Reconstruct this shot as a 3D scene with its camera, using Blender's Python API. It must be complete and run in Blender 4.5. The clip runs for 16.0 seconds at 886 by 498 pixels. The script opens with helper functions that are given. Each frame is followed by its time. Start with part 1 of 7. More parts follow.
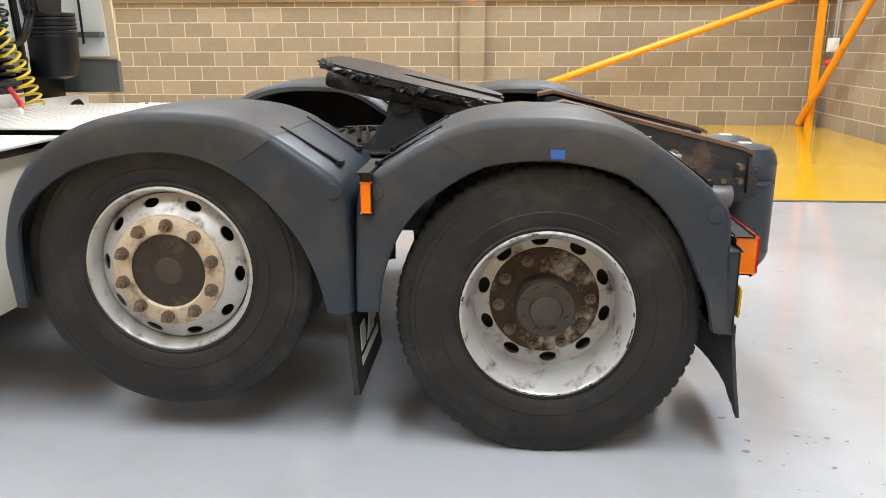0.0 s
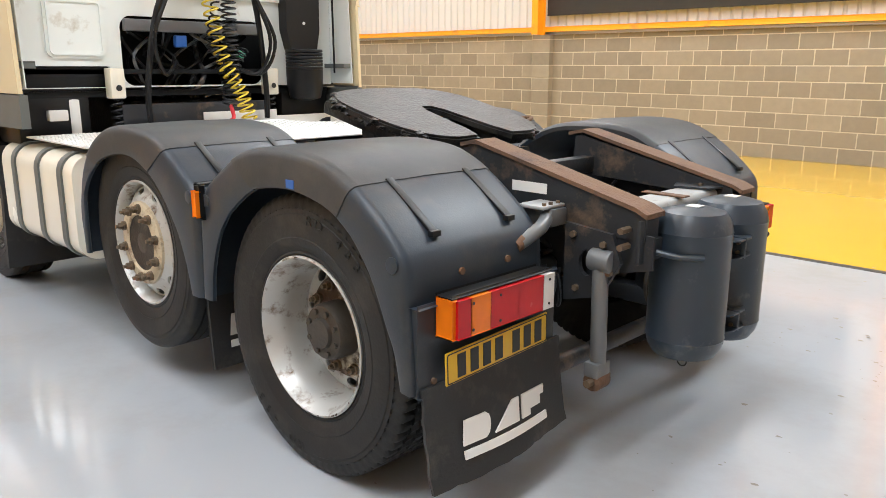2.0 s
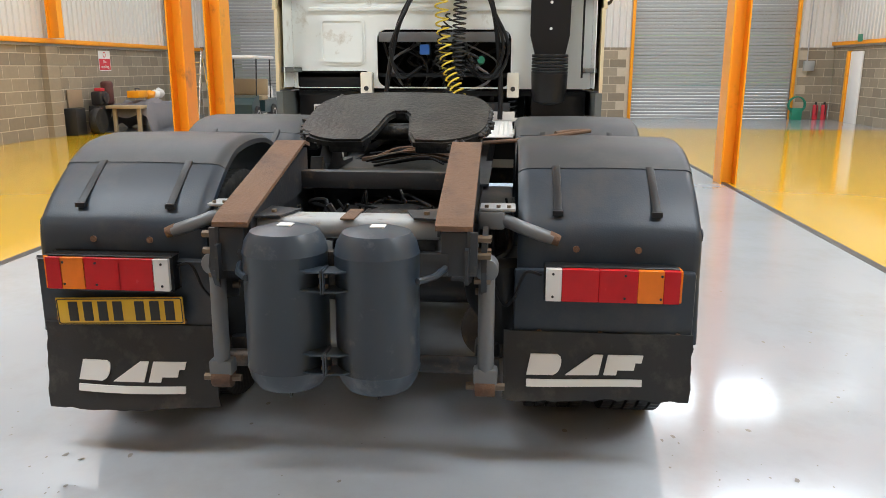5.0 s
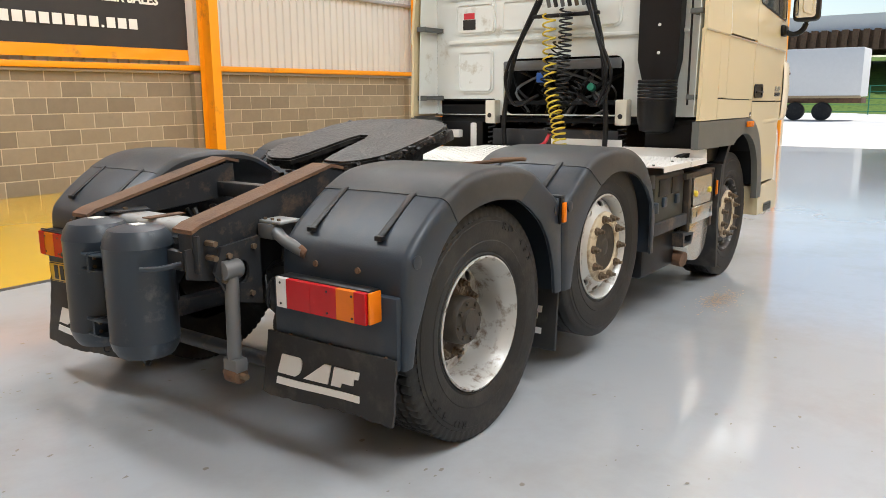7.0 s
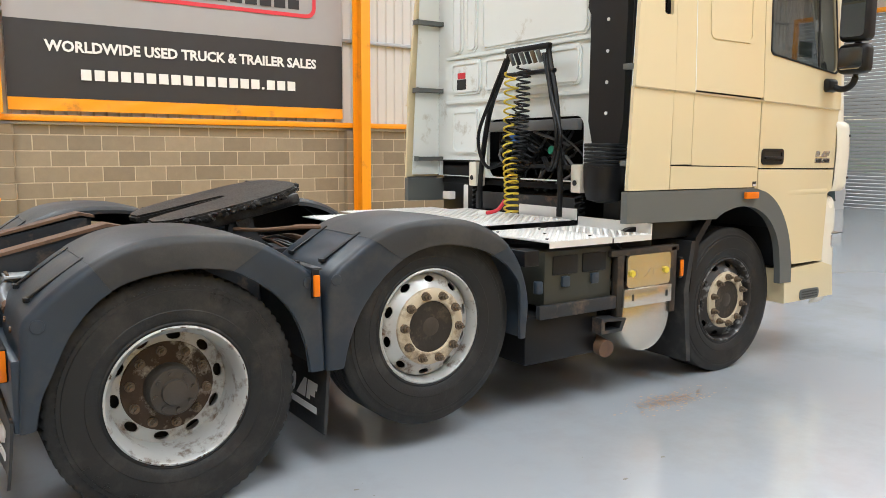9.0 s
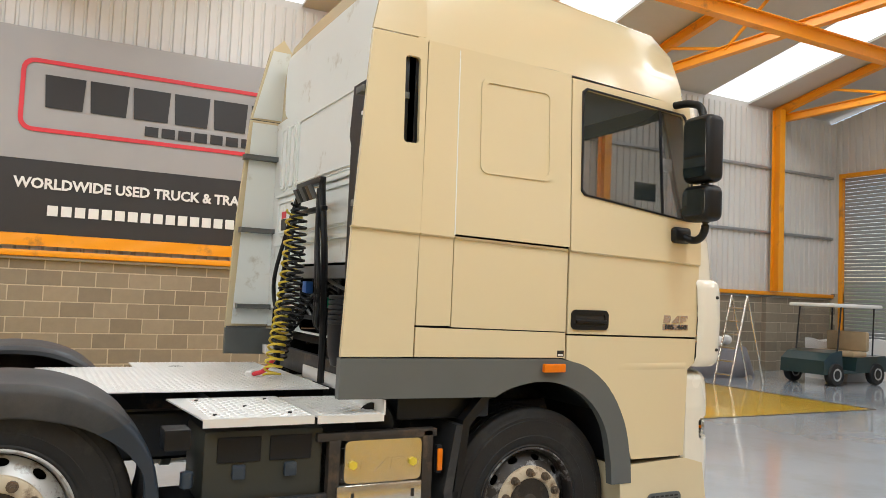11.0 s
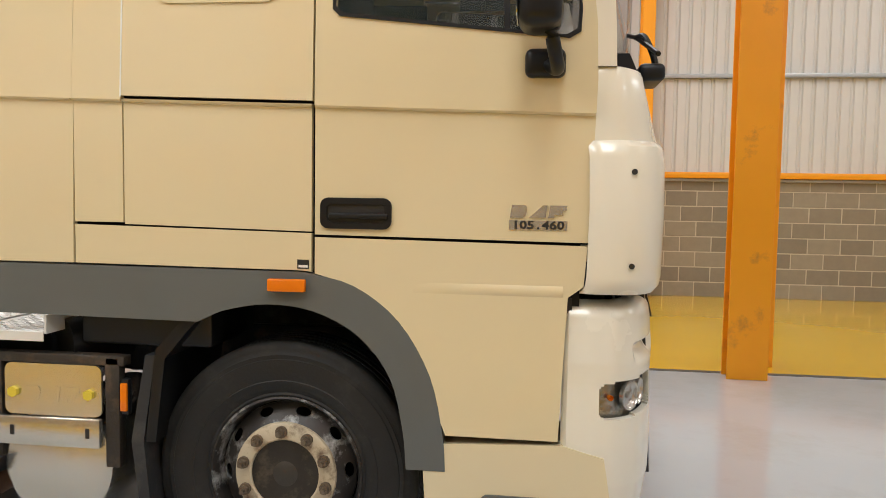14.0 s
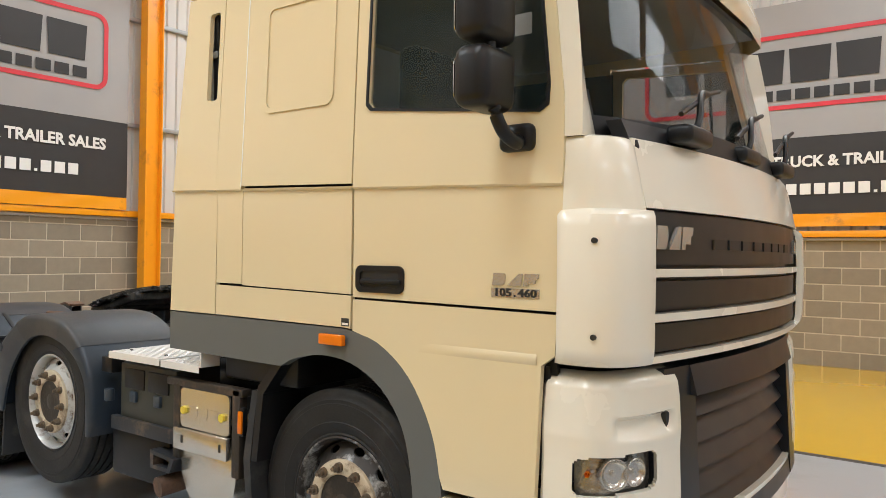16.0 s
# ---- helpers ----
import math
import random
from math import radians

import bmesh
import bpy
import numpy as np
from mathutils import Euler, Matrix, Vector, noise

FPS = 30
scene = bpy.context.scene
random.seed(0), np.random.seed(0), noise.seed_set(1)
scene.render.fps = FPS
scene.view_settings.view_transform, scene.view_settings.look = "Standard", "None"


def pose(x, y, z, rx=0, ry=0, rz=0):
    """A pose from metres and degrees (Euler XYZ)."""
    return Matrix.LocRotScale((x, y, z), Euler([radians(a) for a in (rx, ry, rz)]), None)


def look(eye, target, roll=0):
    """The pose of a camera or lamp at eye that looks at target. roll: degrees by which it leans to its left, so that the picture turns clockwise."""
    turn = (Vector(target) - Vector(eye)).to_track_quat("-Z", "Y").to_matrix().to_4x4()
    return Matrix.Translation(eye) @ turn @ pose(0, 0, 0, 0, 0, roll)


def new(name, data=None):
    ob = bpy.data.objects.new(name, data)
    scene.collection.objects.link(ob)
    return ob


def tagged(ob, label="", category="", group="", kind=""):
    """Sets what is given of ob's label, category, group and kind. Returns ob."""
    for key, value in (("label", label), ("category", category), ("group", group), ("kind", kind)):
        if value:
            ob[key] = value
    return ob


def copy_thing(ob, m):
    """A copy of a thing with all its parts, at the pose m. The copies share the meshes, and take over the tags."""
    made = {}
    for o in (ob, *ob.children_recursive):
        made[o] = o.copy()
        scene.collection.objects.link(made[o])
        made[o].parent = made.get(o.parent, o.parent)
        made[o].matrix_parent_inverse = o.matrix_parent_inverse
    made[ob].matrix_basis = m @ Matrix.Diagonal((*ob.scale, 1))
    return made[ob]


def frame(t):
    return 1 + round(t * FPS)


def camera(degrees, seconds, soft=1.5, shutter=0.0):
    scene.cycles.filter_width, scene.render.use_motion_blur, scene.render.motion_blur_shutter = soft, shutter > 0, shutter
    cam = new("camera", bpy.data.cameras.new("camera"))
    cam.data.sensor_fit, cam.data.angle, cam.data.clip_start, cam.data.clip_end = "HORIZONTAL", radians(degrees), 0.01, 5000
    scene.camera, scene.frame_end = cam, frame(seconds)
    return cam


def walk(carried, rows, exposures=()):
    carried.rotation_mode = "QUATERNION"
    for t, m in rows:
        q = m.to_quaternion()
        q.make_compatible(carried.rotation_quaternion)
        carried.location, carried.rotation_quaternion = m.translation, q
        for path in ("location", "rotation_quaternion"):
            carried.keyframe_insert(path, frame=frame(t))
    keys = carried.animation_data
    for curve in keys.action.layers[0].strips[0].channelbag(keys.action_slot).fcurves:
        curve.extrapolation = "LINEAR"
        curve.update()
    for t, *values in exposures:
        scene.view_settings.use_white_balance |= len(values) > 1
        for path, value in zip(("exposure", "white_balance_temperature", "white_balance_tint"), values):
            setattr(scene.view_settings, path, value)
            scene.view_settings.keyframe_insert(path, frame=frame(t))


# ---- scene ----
cam = camera(60.1, 16.0, soft=0.85)
PATH = [
    (0, (-0.173, -3.783, 1.460), (-0.317, -1.858, 0.936), -0.1),
    (0.5, (0.503, -3.693, 1.470), (0.034, -1.824, 0.936), -0.6),
    (1, (1.134, -3.472, 1.502), (0.328, -1.719, 0.974), -1.3),
    (1.5, (1.716, -3.214, 1.511), (0.551, -1.663, 1.024), -1.3),
    (2, (2.214, -2.811, 1.504), (0.858, -1.416, 1.040), 0.2),
    (2.5, (2.675, -2.347, 1.525), (1.147, -1.143, 1.058), 0.8),
    (3, (2.998, -1.813, 1.516), (1.318, -0.829, 1.055), 1.1),
    (3.5, (3.292, -1.262, 1.523), (1.484, -0.538, 1.068), 1.2),
    (4, (3.432, -0.676, 1.521), (1.535, -0.234, 1.066), 1.0),
    (4.2, (3.48, -0.433, 1.517), (1.56, -0.108, 1.060), 0.9),
    (6.3, (3.123, 2.246, 1.549), (1.377, 1.373, 1.116), -0.6),
    (6.5, (3.045, 2.506, 1.542), (1.344, 1.544, 1.118), -0.5),
    (7, (2.742, 3.043, 1.530), (1.16, 1.884, 1.136), -0.4),
    (7.5, (2.365, 3.554, 1.568), (0.911, 2.233, 1.194), -0.2),
    (8, (1.929, 3.962, 1.553), (0.602, 2.507, 1.207), -0.1),
    (8.5, (1.418, 4.249, 1.554), (0.201, 2.693, 1.241), 0.0),
    (9, (0.873, 4.492, 1.583), (-0.253, 2.86, 1.326), 0.3),
    (9.5, (0.306, 4.591, 1.600), (-0.749, 2.9, 1.437), 1.1),
    (10, (-0.299, 4.711, 1.637), (-1.325, 2.994, 1.643), 1.6),
    (10.2, (-0.515, 4.765, 1.638), (-1.535, 3.047, 1.710), 1.8),
    (12.3, (-2.921, 4.689, 1.691), (-3.521, 2.782, 1.775), 1.5),
    (12.5, (-3.162, 4.641, 1.647), (-3.68, 2.709, 1.687), 1.3),
    (13, (-3.787, 4.518, 1.638), (-4.078, 2.542, 1.587), 0.9),
    (13.5, (-4.395, 4.313, 1.605), (-4.41, 2.319, 1.504), 0.7),
    (14, (-4.861, 4.011, 1.608), (-4.607, 2.036, 1.475), 0.9),
    (14.5, (-5.295, 3.739, 1.598), (-4.749, 1.823, 1.485), 1.3),
    (15, (-5.684, 3.479, 1.626), (-4.836, 1.673, 1.547), 1.6),
    (15.5, (-6.065, 3.439, 1.643), (-4.973, 1.764, 1.632), 1.5),
    (16, (-6.318, 3.663, 1.652), (-5.109, 2.07, 1.667), 0.8),
]
EXPOSURES = [(0, 0.31, 6150, 9), (1.5, 0.27, 6250, 10), (2.5, 0.16, 6250, 10), (3.5, 0.06, 6100, 8), (4.2, 0.04, 6100, 8), (6.5, -0.08, 6400, 10), (7.5, -0.10, 6450, 10), (8.5, -0.06, 6200, 9), (9.2, -0.07, 6050, 8), (10, -0.22, 6050, 8), (12.5, -0.47, 6600, 10), (14.5, -0.45, 6500, 10), (16, -0.32, 6300, 9)]
walk(cam, [(t, look(eye, target, roll)) for t, eye, target, roll in PATH], EXPOSURES)

# ---- world and light ----
world = bpy.data.worlds.new("sky")
scene.world = world
world.use_nodes = True
wn = world.node_tree
sky = wn.nodes.new("ShaderNodeTexSky")
sky.sky_type, sky.sun_disc = "NISHITA", False
sky.sun_elevation, sky.sun_rotation = radians(42), radians(215)
wn.links.new(sky.outputs[0], wn.nodes["Background"].inputs[0])
wn.nodes["Background"].inputs[1].default_value = 0.15
sun = new("sun", bpy.data.lights.new("sun", "SUN"))
sun.data.energy, sun.data.angle, sun.data.color = 4.0, radians(0.6), (1, 0.95, 0.88)
sun.matrix_basis = look((-60, 26, 55), (-40, 0, 0))

YN, YS = 10.4, -9.4      # long walls
XE, XW = 5.4, -21.4      # end walls
BTN, BTS = 2.14, 1.95    # top of the blockwork, north and south
EAVE, RIDGE = 7.0, 9.2
SKYL = [(-18.0, -16.4), (-11.8, -10.2), (-5.6, -4.0), (0.6, 2.2)]   # skylight strips in x


def skylight_lamp(x, y, sx, sy, z, watts):
    la = new("skylight_lamp", bpy.data.lights.new("skylight_lamp", "AREA"))
    la.data.shape, la.data.size, la.data.size_y, la.data.energy = "RECTANGLE", sx, sy, watts
    la.data.color = (0.90, 0.96, 1.0)
    la.location = (x, y, z)


for (x0, x1), watts in zip(SKYL, (250, 290, 370, 520)):
    for yy, share in ((-4.6, 0.86), (5.6, 1.06)):
        skylight_lamp((x0 + x1) / 2, yy, x1 - x0, 5.0, 7.5, watts * share)

# ---- materials ----


def mat(name, col, rough=0.5, metal=0.0, var=0.12, scale=6.0, bump=0.0, bscale=60.0, dirt=None, damt=0.45, dscale=2.5, coat=0.0, island=0.0, spec=0.5):
    m = bpy.data.materials.new(name)
    m.use_nodes = True
    nt = m.node_tree
    b = nt.nodes["Principled BSDF"]
    L = nt.links.new
    tc = nt.nodes.new("ShaderNodeTexCoord")
    geo = nt.nodes.new("ShaderNodeNewGeometry")
    n1 = nt.nodes.new("ShaderNodeTexNoise")
    n1.inputs["Scale"].default_value, n1.inputs["Detail"].default_value = scale, 6
    L(geo.outputs["Position"], n1.inputs["Vector"])
    mix = nt.nodes.new("ShaderNodeMix")
    mix.data_type = "RGBA"
    mix.inputs[6].default_value = (*[c * (1 - var) for c in col], 1)
    mix.inputs[7].default_value = (*[min(1, c * (1 + var)) for c in col], 1)
    L(n1.outputs["Fac"], mix.inputs[0])
    out = mix.outputs[2]
    if dirt:
        n2 = nt.nodes.new("ShaderNodeTexNoise")
        n2.inputs["Scale"].default_value, n2.inputs["Detail"].default_value, n2.inputs["Roughness"].default_value = dscale, 9, 0.68
        L(geo.outputs["Position"], n2.inputs["Vector"])
        rmp = nt.nodes.new("ShaderNodeMapRange")
        rmp.inputs[1].default_value, rmp.inputs[2].default_value = 0.62 - damt * 0.3, 0.72 - damt * 0.12
        L(n2.outputs["Fac"], rmp.inputs[0])
        m2 = nt.nodes.new("ShaderNodeMix")
        m2.data_type = "RGBA"
        L(rmp.outputs[0], m2.inputs[0])
        L(out, m2.inputs[6])
        m2.inputs[7].default_value = (*dirt, 1)
        out = m2.outputs[2]
    if island:
        oi = nt.nodes.new("ShaderNodeObjectInfo")
        ad = nt.nodes.new("ShaderNodeMath")
        ad.operation = "ADD"
        L(oi.outputs["Random"], ad.inputs[0])
        L(geo.outputs["Random Per Island"], ad.inputs[1])
        fr = nt.nodes.new("ShaderNodeMath")
        fr.operation = "FRACT"
        L(ad.outputs[0], fr.inputs[0])
        mr = nt.nodes.new("ShaderNodeMapRange")
        mr.inputs[3].default_value, mr.inputs[4].default_value = 1 - island, 1 + island
        L(fr.outputs[0], mr.inputs[0])
        hs = nt.nodes.new("ShaderNodeHueSaturation")
        L(mr.outputs[0], hs.inputs["Value"])
        L(out, hs.inputs["Color"])
        out = hs.outputs[0]
    L(out, b.inputs["Base Color"])
    b.inputs["Metallic"].default_value = metal
    b.inputs["Specular IOR Level"].default_value = spec
    rr = nt.nodes.new("ShaderNodeMapRange")
    rr.inputs[3].default_value, rr.inputs[4].default_value = max(0.02, rough * 0.8), min(1, rough * 1.2)
    L(n1.outputs["Fac"], rr.inputs[0])
    L(rr.outputs[0], b.inputs["Roughness"])
    b.inputs["Coat Weight"].default_value = coat
    b.inputs["Coat Roughness"].default_value = 0.08
    if bump:
        n3 = nt.nodes.new("ShaderNodeTexNoise")
        n3.inputs["Scale"].default_value, n3.inputs["Detail"].default_value = bscale, 4
        L(geo.outputs["Position"], n3.inputs["Vector"])
        bp = nt.nodes.new("ShaderNodeBump")
        bp.inputs["Strength"].default_value, bp.inputs["Distance"].default_value = bump, 0.01
        L(n3.outputs["Fac"], bp.inputs["Height"])
        L(bp.outputs[0], b.inputs["Normal"])
    return m


def glass(name, col, alpha):
    m = bpy.data.materials.new(name)
    m.use_nodes = True
    nt = m.node_tree
    b = nt.nodes["Principled BSDF"]
    b.inputs["Base Color"].default_value = (*col, 1)
    b.inputs["Roughness"].default_value = 0.02
    b.inputs["Alpha"].default_value = alpha
    b.inputs["Specular IOR Level"].default_value = 0.6
    return m


M_FLOOR = mat("grey_epoxy_floor", (0.43, 0.455, 0.485), 0.14, var=0.05, scale=0.7, dirt=(0.39, 0.40, 0.405), damt=0.5, dscale=0.9, bump=0.07, bscale=3.5, coat=0.5)
M_YEL = mat("yellow_epoxy_floor", (0.74, 0.44, 0.012), 0.13, var=0.05, scale=0.8, bump=0.03, bscale=5, coat=0.4)
M_LINE = mat("dark_floor_line", (0.06, 0.055, 0.05), 0.4)
M_CONC = mat("yard_concrete", (0.78, 0.77, 0.74), 0.8, var=0.1, scale=0.5)
M_BLOCK = mat("concrete_block", (0.280, 0.234, 0.170), 0.9, var=0.14, scale=9, bump=0.5, bscale=120, island=0.17)
M_MORTAR = mat("mortar", (0.52, 0.445, 0.33), 0.9, var=0.15, scale=8, bump=0.3, bscale=90)
M_CLAD = mat("white_cladding", (0.64, 0.62, 0.585), 0.45, var=0.04, scale=1.2)
M_ORANGE = mat("orange_steel", (0.90, 0.35, 0.008), 0.35, var=0.07, scale=2.5, dirt=(0.55, 0.22, 0.03), damt=0.15)
M_GIRT = mat("galvanised_steel", (0.42, 0.43, 0.44), 0.45, 0.6, var=0.1)
M_SHUT = mat("grey_shutter", (0.36, 0.38, 0.38), 0.45, 0.2, var=0.05)
M_ROOF = mat("roof_lining", (0.55, 0.54, 0.52), 0.6, var=0.05)
M_SKYL = mat("skylight_sheet", (0.85, 0.87, 0.88), 0.4)
_n = M_SKYL.node_tree.nodes["Principled BSDF"]
_n.inputs["Emission Color"].default_value, _n.inputs["Emission Strength"].default_value = (0.95, 0.98, 1, 1), 1.6
M_CREAM = mat("cream_paint", (0.725, 0.615, 0.39), 0.22, var=0.025, scale=1.5, coat=0.6)
M_WHITE = mat("white_paint", (0.81, 0.765, 0.645), 0.26, var=0.03, scale=1.5, coat=0.5)
M_CABBK = mat("off_white_cab_back", (0.80, 0.83, 0.80), 0.4, var=0.04, scale=2, dirt=(0.5, 0.47, 0.38), damt=0.12, dscale=3)
M_GREYP = mat("grey_plastic_skirt", (0.115, 0.122, 0.115), 0.5, var=0.08, bump=0.06, bscale=200)
M_GUARD = mat("dark_guard_plastic", (0.026, 0.036, 0.050), 0.40, var=0.3, spec=0.4, scale=3.5, bump=0.06, bscale=150, dirt=(0.05, 0.052, 0.056), damt=0.4, dscale=3)
M_GUARDT = mat("faded_guard_plastic", (0.036, 0.038, 0.041), 0.5, var=0.25, spec=0.4, scale=3.0, bump=0.07, bscale=150, dirt=(0.062, 0.060, 0.058), damt=0.45, dscale=2.5)
M_BLACK = mat("black_plastic", (0.007, 0.007, 0.008), 0.42, spec=0.35, var=0.2, bump=0.05, bscale=150)
M_RUBBER = mat("tyre_rubber", (0.0165, 0.0157, 0.015), 0.6, spec=0.35, var=0.3, scale=5, bump=0.14, bscale=90, dirt=(0.040, 0.036, 0.032), damt=0.38, dscale=5)
M_FLAP = mat("mudflap_rubber", (0.022, 0.022, 0.023), 0.6, var=0.3, bump=0.1, bscale=90, dirt=(0.06, 0.056, 0.05), damt=0.3, dscale=6)
M_STEEL = mat("chassis_steel", (0.030, 0.032, 0.036), 0.45, 0.2, var=0.25, scale=8, bump=0.1, dirt=(0.14, 0.1, 0.07), damt=0.25, dscale=6)
M_GREASE = mat("greased_steel", (0.011, 0.0105, 0.0105), 0.4, 0.3, var=0.5, scale=14, bump=0.5, bscale=45, dirt=(0.05, 0.046, 0.042), damt=0.5, dscale=7)
M_RUST = mat("rusty_steel", (0.16, 0.088, 0.05), 0.75, 0.1, var=0.3, scale=12, bump=0.4, bscale=80, dirt=(0.09, 0.055, 0.04), damt=0.5, dscale=6)
M_RIM = mat("silver_rim_paint", (0.50, 0.50, 0.48), 0.36, 0.3, var=0.14, scale=9, dirt=(0.13, 0.075, 0.04), damt=0.32, dscale=12)
M_RIMR = mat("rusted_rim_paint", (0.055, 0.032, 0.018), 0.7, 0.1, var=0.35, scale=14, bump=0.3, dirt=(0.50, 0.46, 0.38), damt=0.32, dscale=9)
M_HUB = mat("worn_cream_hub", (0.56, 0.47, 0.33), 0.55, 0.05, var=0.15, scale=10, dirt=(0.14, 0.08, 0.045), damt=0.45, dscale=10)
M_HUBD = mat("dark_hub_steel", (0.065, 0.055, 0.045), 0.5, 0.4, var=0.3, scale=12, bump=0.2)
M_ARM = mat("dirty_support_steel", (0.045, 0.036, 0.028), 0.55, 0.3, var=0.3, scale=10, bump=0.3, bscale=70, dirt=(0.12, 0.08, 0.05), damt=0.3, dscale=7)
M_BOWL = mat("greasy_hub_bowl", (0.035, 0.029, 0.023), 0.5, 0.3, var=0.4, scale=16, bump=0.2, dirt=(0.09, 0.07, 0.05), damt=0.3, dscale=14)
M_NUT = mat("rusty_nut_steel", (0.17, 0.125, 0.085), 0.55, 0.4, var=0.4, scale=30)
M_DISCD = mat("chipped_dark_rim", (0.035, 0.03, 0.027), 0.42, 0.3, var=0.3, scale=14, bump=0.15, dirt=(0.45, 0.45, 0.44), damt=0.32, dscale=9)
M_TANK = mat("slate_tank_paint", (0.030, 0.042, 0.058), 0.36, var=0.15, scale=6, bump=0.04, bscale=30, dirt=(0.085, 0.095, 0.105), damt=0.16, dscale=9)
M_TREAD = mat("chequer_aluminium", (0.80, 0.79, 0.76), 0.35, 0.25, var=0.08, scale=6)
# yellowish patches in the aluminium colour stand in for the yellow floor's reflection
M_ALU = mat("worn_aluminium_yellow_sheen", (0.66, 0.63, 0.56), 0.24, 0.9, var=0.1, scale=5, dirt=(0.42, 0.33, 0.19), damt=0.08)
M_TUBE = mat("grey_tube_paint", (0.16, 0.165, 0.17), 0.45, 0.3, var=0.15)
M_PALE = mat("pale_grey_paint", (0.36, 0.37, 0.37), 0.45, var=0.08, scale=8, bump=0.08, dirt=(0.16, 0.12, 0.09), damt=0.22, dscale=7)
M_CHROME = mat("silver_badge", (0.62, 0.60, 0.56), 0.25, 0.8, var=0.03)
M_RED = mat("red_lens", (0.50, 0.006, 0.010), 0.25, var=0.15, scale=20, coat=0.12, spec=0.3)
M_AMB = mat("amber_lens", (0.80, 0.19, 0.006), 0.25, var=0.12, scale=20, coat=0.15, spec=0.3)
M_CLEAR = mat("clear_lens", (0.72, 0.70, 0.68), 0.15, var=0.05, coat=0.6)
M_PLATE = mat("yellow_plate", (0.72, 0.44, 0.02), 0.35, var=0.06)
M_INK = mat("black_ink", (0.018, 0.017, 0.017), 0.5, var=0.05)
M_PAPER = mat("white_print", (0.80, 0.79, 0.76), 0.5, var=0.04)
M_BLUE = mat("blue_plastic", (0.03, 0.12, 0.42), 0.4)
M_NAVY = mat("navy_lorry_paint", (0.02, 0.05, 0.16), 0.35)
M_GREEN = mat("green_plastic", (0.02, 0.22, 0.13), 0.45)
M_YCOIL = mat("yellow_hose", (0.72, 0.55, 0.05), 0.45, var=0.08)
M_BANG = mat("silver_banner_cloth", (0.345, 0.335, 0.33), 0.5, var=0.08, scale=1.4, bump=0.15, bscale=2.5)
M_BAND = mat("dark_banner_cloth", (0.028, 0.026, 0.026), 0.6, var=0.06)
M_BANR = mat("red_print", (0.62, 0.035, 0.05), 0.55)
M_GLASS = glass("tinted_glass", (0.02, 0.03, 0.028), 0.34)
M_LENS = glass("headlamp_glass", (0.03, 0.03, 0.03), 0.10)
M_MIRR = mat("mirror_face", (0.8, 0.8, 0.8), 0.02, 1.0, var=0.0)
M_INT = mat("dark_cab_trim", (0.009, 0.009, 0.0095), 0.7, spec=0.3, var=0.1)
M_GRASS = mat("grass_bank", (0.14, 0.24, 0.035), 0.9, var=0.3, scale=2, dirt=(0.07, 0.14, 0.02), damt=0.5)
M_SURR = mat("blue_black_surround", (0.011, 0.014, 0.020), 0.34, var=0.1)
M_GRILLE = mat("brown_black_grille", (0.022, 0.019, 0.018), 0.4, var=0.1)

# ---- building blocks ----


def V(*a):
    return Vector(a)


def mesh_of(bm, name, material, smooth=False):
    bmesh.ops.recalc_face_normals(bm, faces=bm.faces)
    me = bpy.data.meshes.new(name)
    bm.to_mesh(me)
    bm.free()
    me.materials.append(material)
    if smooth:
        me.polygons.foreach_set("use_smooth", [True] * len(me.polygons))
        me.set_sharp_from_angle(angle=radians(38))
    return me


def part(name, bm, material, parent, label="", smooth=True):
    ob = new(name, mesh_of(bm, name, material, smooth))
    ob.parent = parent
    if label:
        ob["label"] = label
    return ob


def thing(name, label, category, group="", at=(0, 0, 0), kind=""):
    ob = new(name)
    ob.location = at
    ob.empty_display_size = 0.1
    return tagged(ob, label, category, group, kind)


def single(name, bm, material, label, category="", group="", kind="", smooth=True):
    return tagged(new(name, mesh_of(bm, name, material, smooth)), label, category, group, kind)


def add_box(bm, x0, x1, y0, y1, z0, z1, bevel=0.0, seg=2):
    r = bmesh.ops.create_cube(bm, size=1.0)
    vs = r["verts"]
    for v in vs:
        v.co = V((x0 + x1) / 2 + v.co.x * (x1 - x0), (y0 + y1) / 2 + v.co.y * (y1 - y0), (z0 + z1) / 2 + v.co.z * (z1 - z0))
    if bevel:
        es = {e for v in vs for e in v.link_edges}
        bmesh.ops.bevel(bm, geom=list(es), offset=bevel, segments=seg, affect="EDGES", profile=0.5)
    return bm


def box(*a, bevel=0.006, seg=2):
    return add_box(bmesh.new(), *a, bevel=bevel, seg=seg)


def add_cyl(bm, a, b, r, seg=16, r2=None, bevel=0.0):
    a, b = Vector(a), Vector(b)
    m = Matrix.Translation((a + b) / 2) @ (b - a).to_track_quat("Z", "Y").to_matrix().to_4x4()
    out = bmesh.ops.create_cone(bm, cap_ends=True, segments=seg, radius1=r, radius2=r if r2 is None else r2, depth=(b - a).length, matrix=m)
    if bevel:
        es = [e for e in {e for v in out["verts"] for e in v.link_edges} if any(len(f.verts) > 4 for f in e.link_faces)]
        bmesh.ops.bevel(bm, geom=es, offset=bevel, segments=2, affect="EDGES", profile=0.5)
    return bm


def cyl(a, b, r, seg=16, r2=None, bevel=0.0):
    return add_cyl(bmesh.new(), a, b, r, seg, r2, bevel)


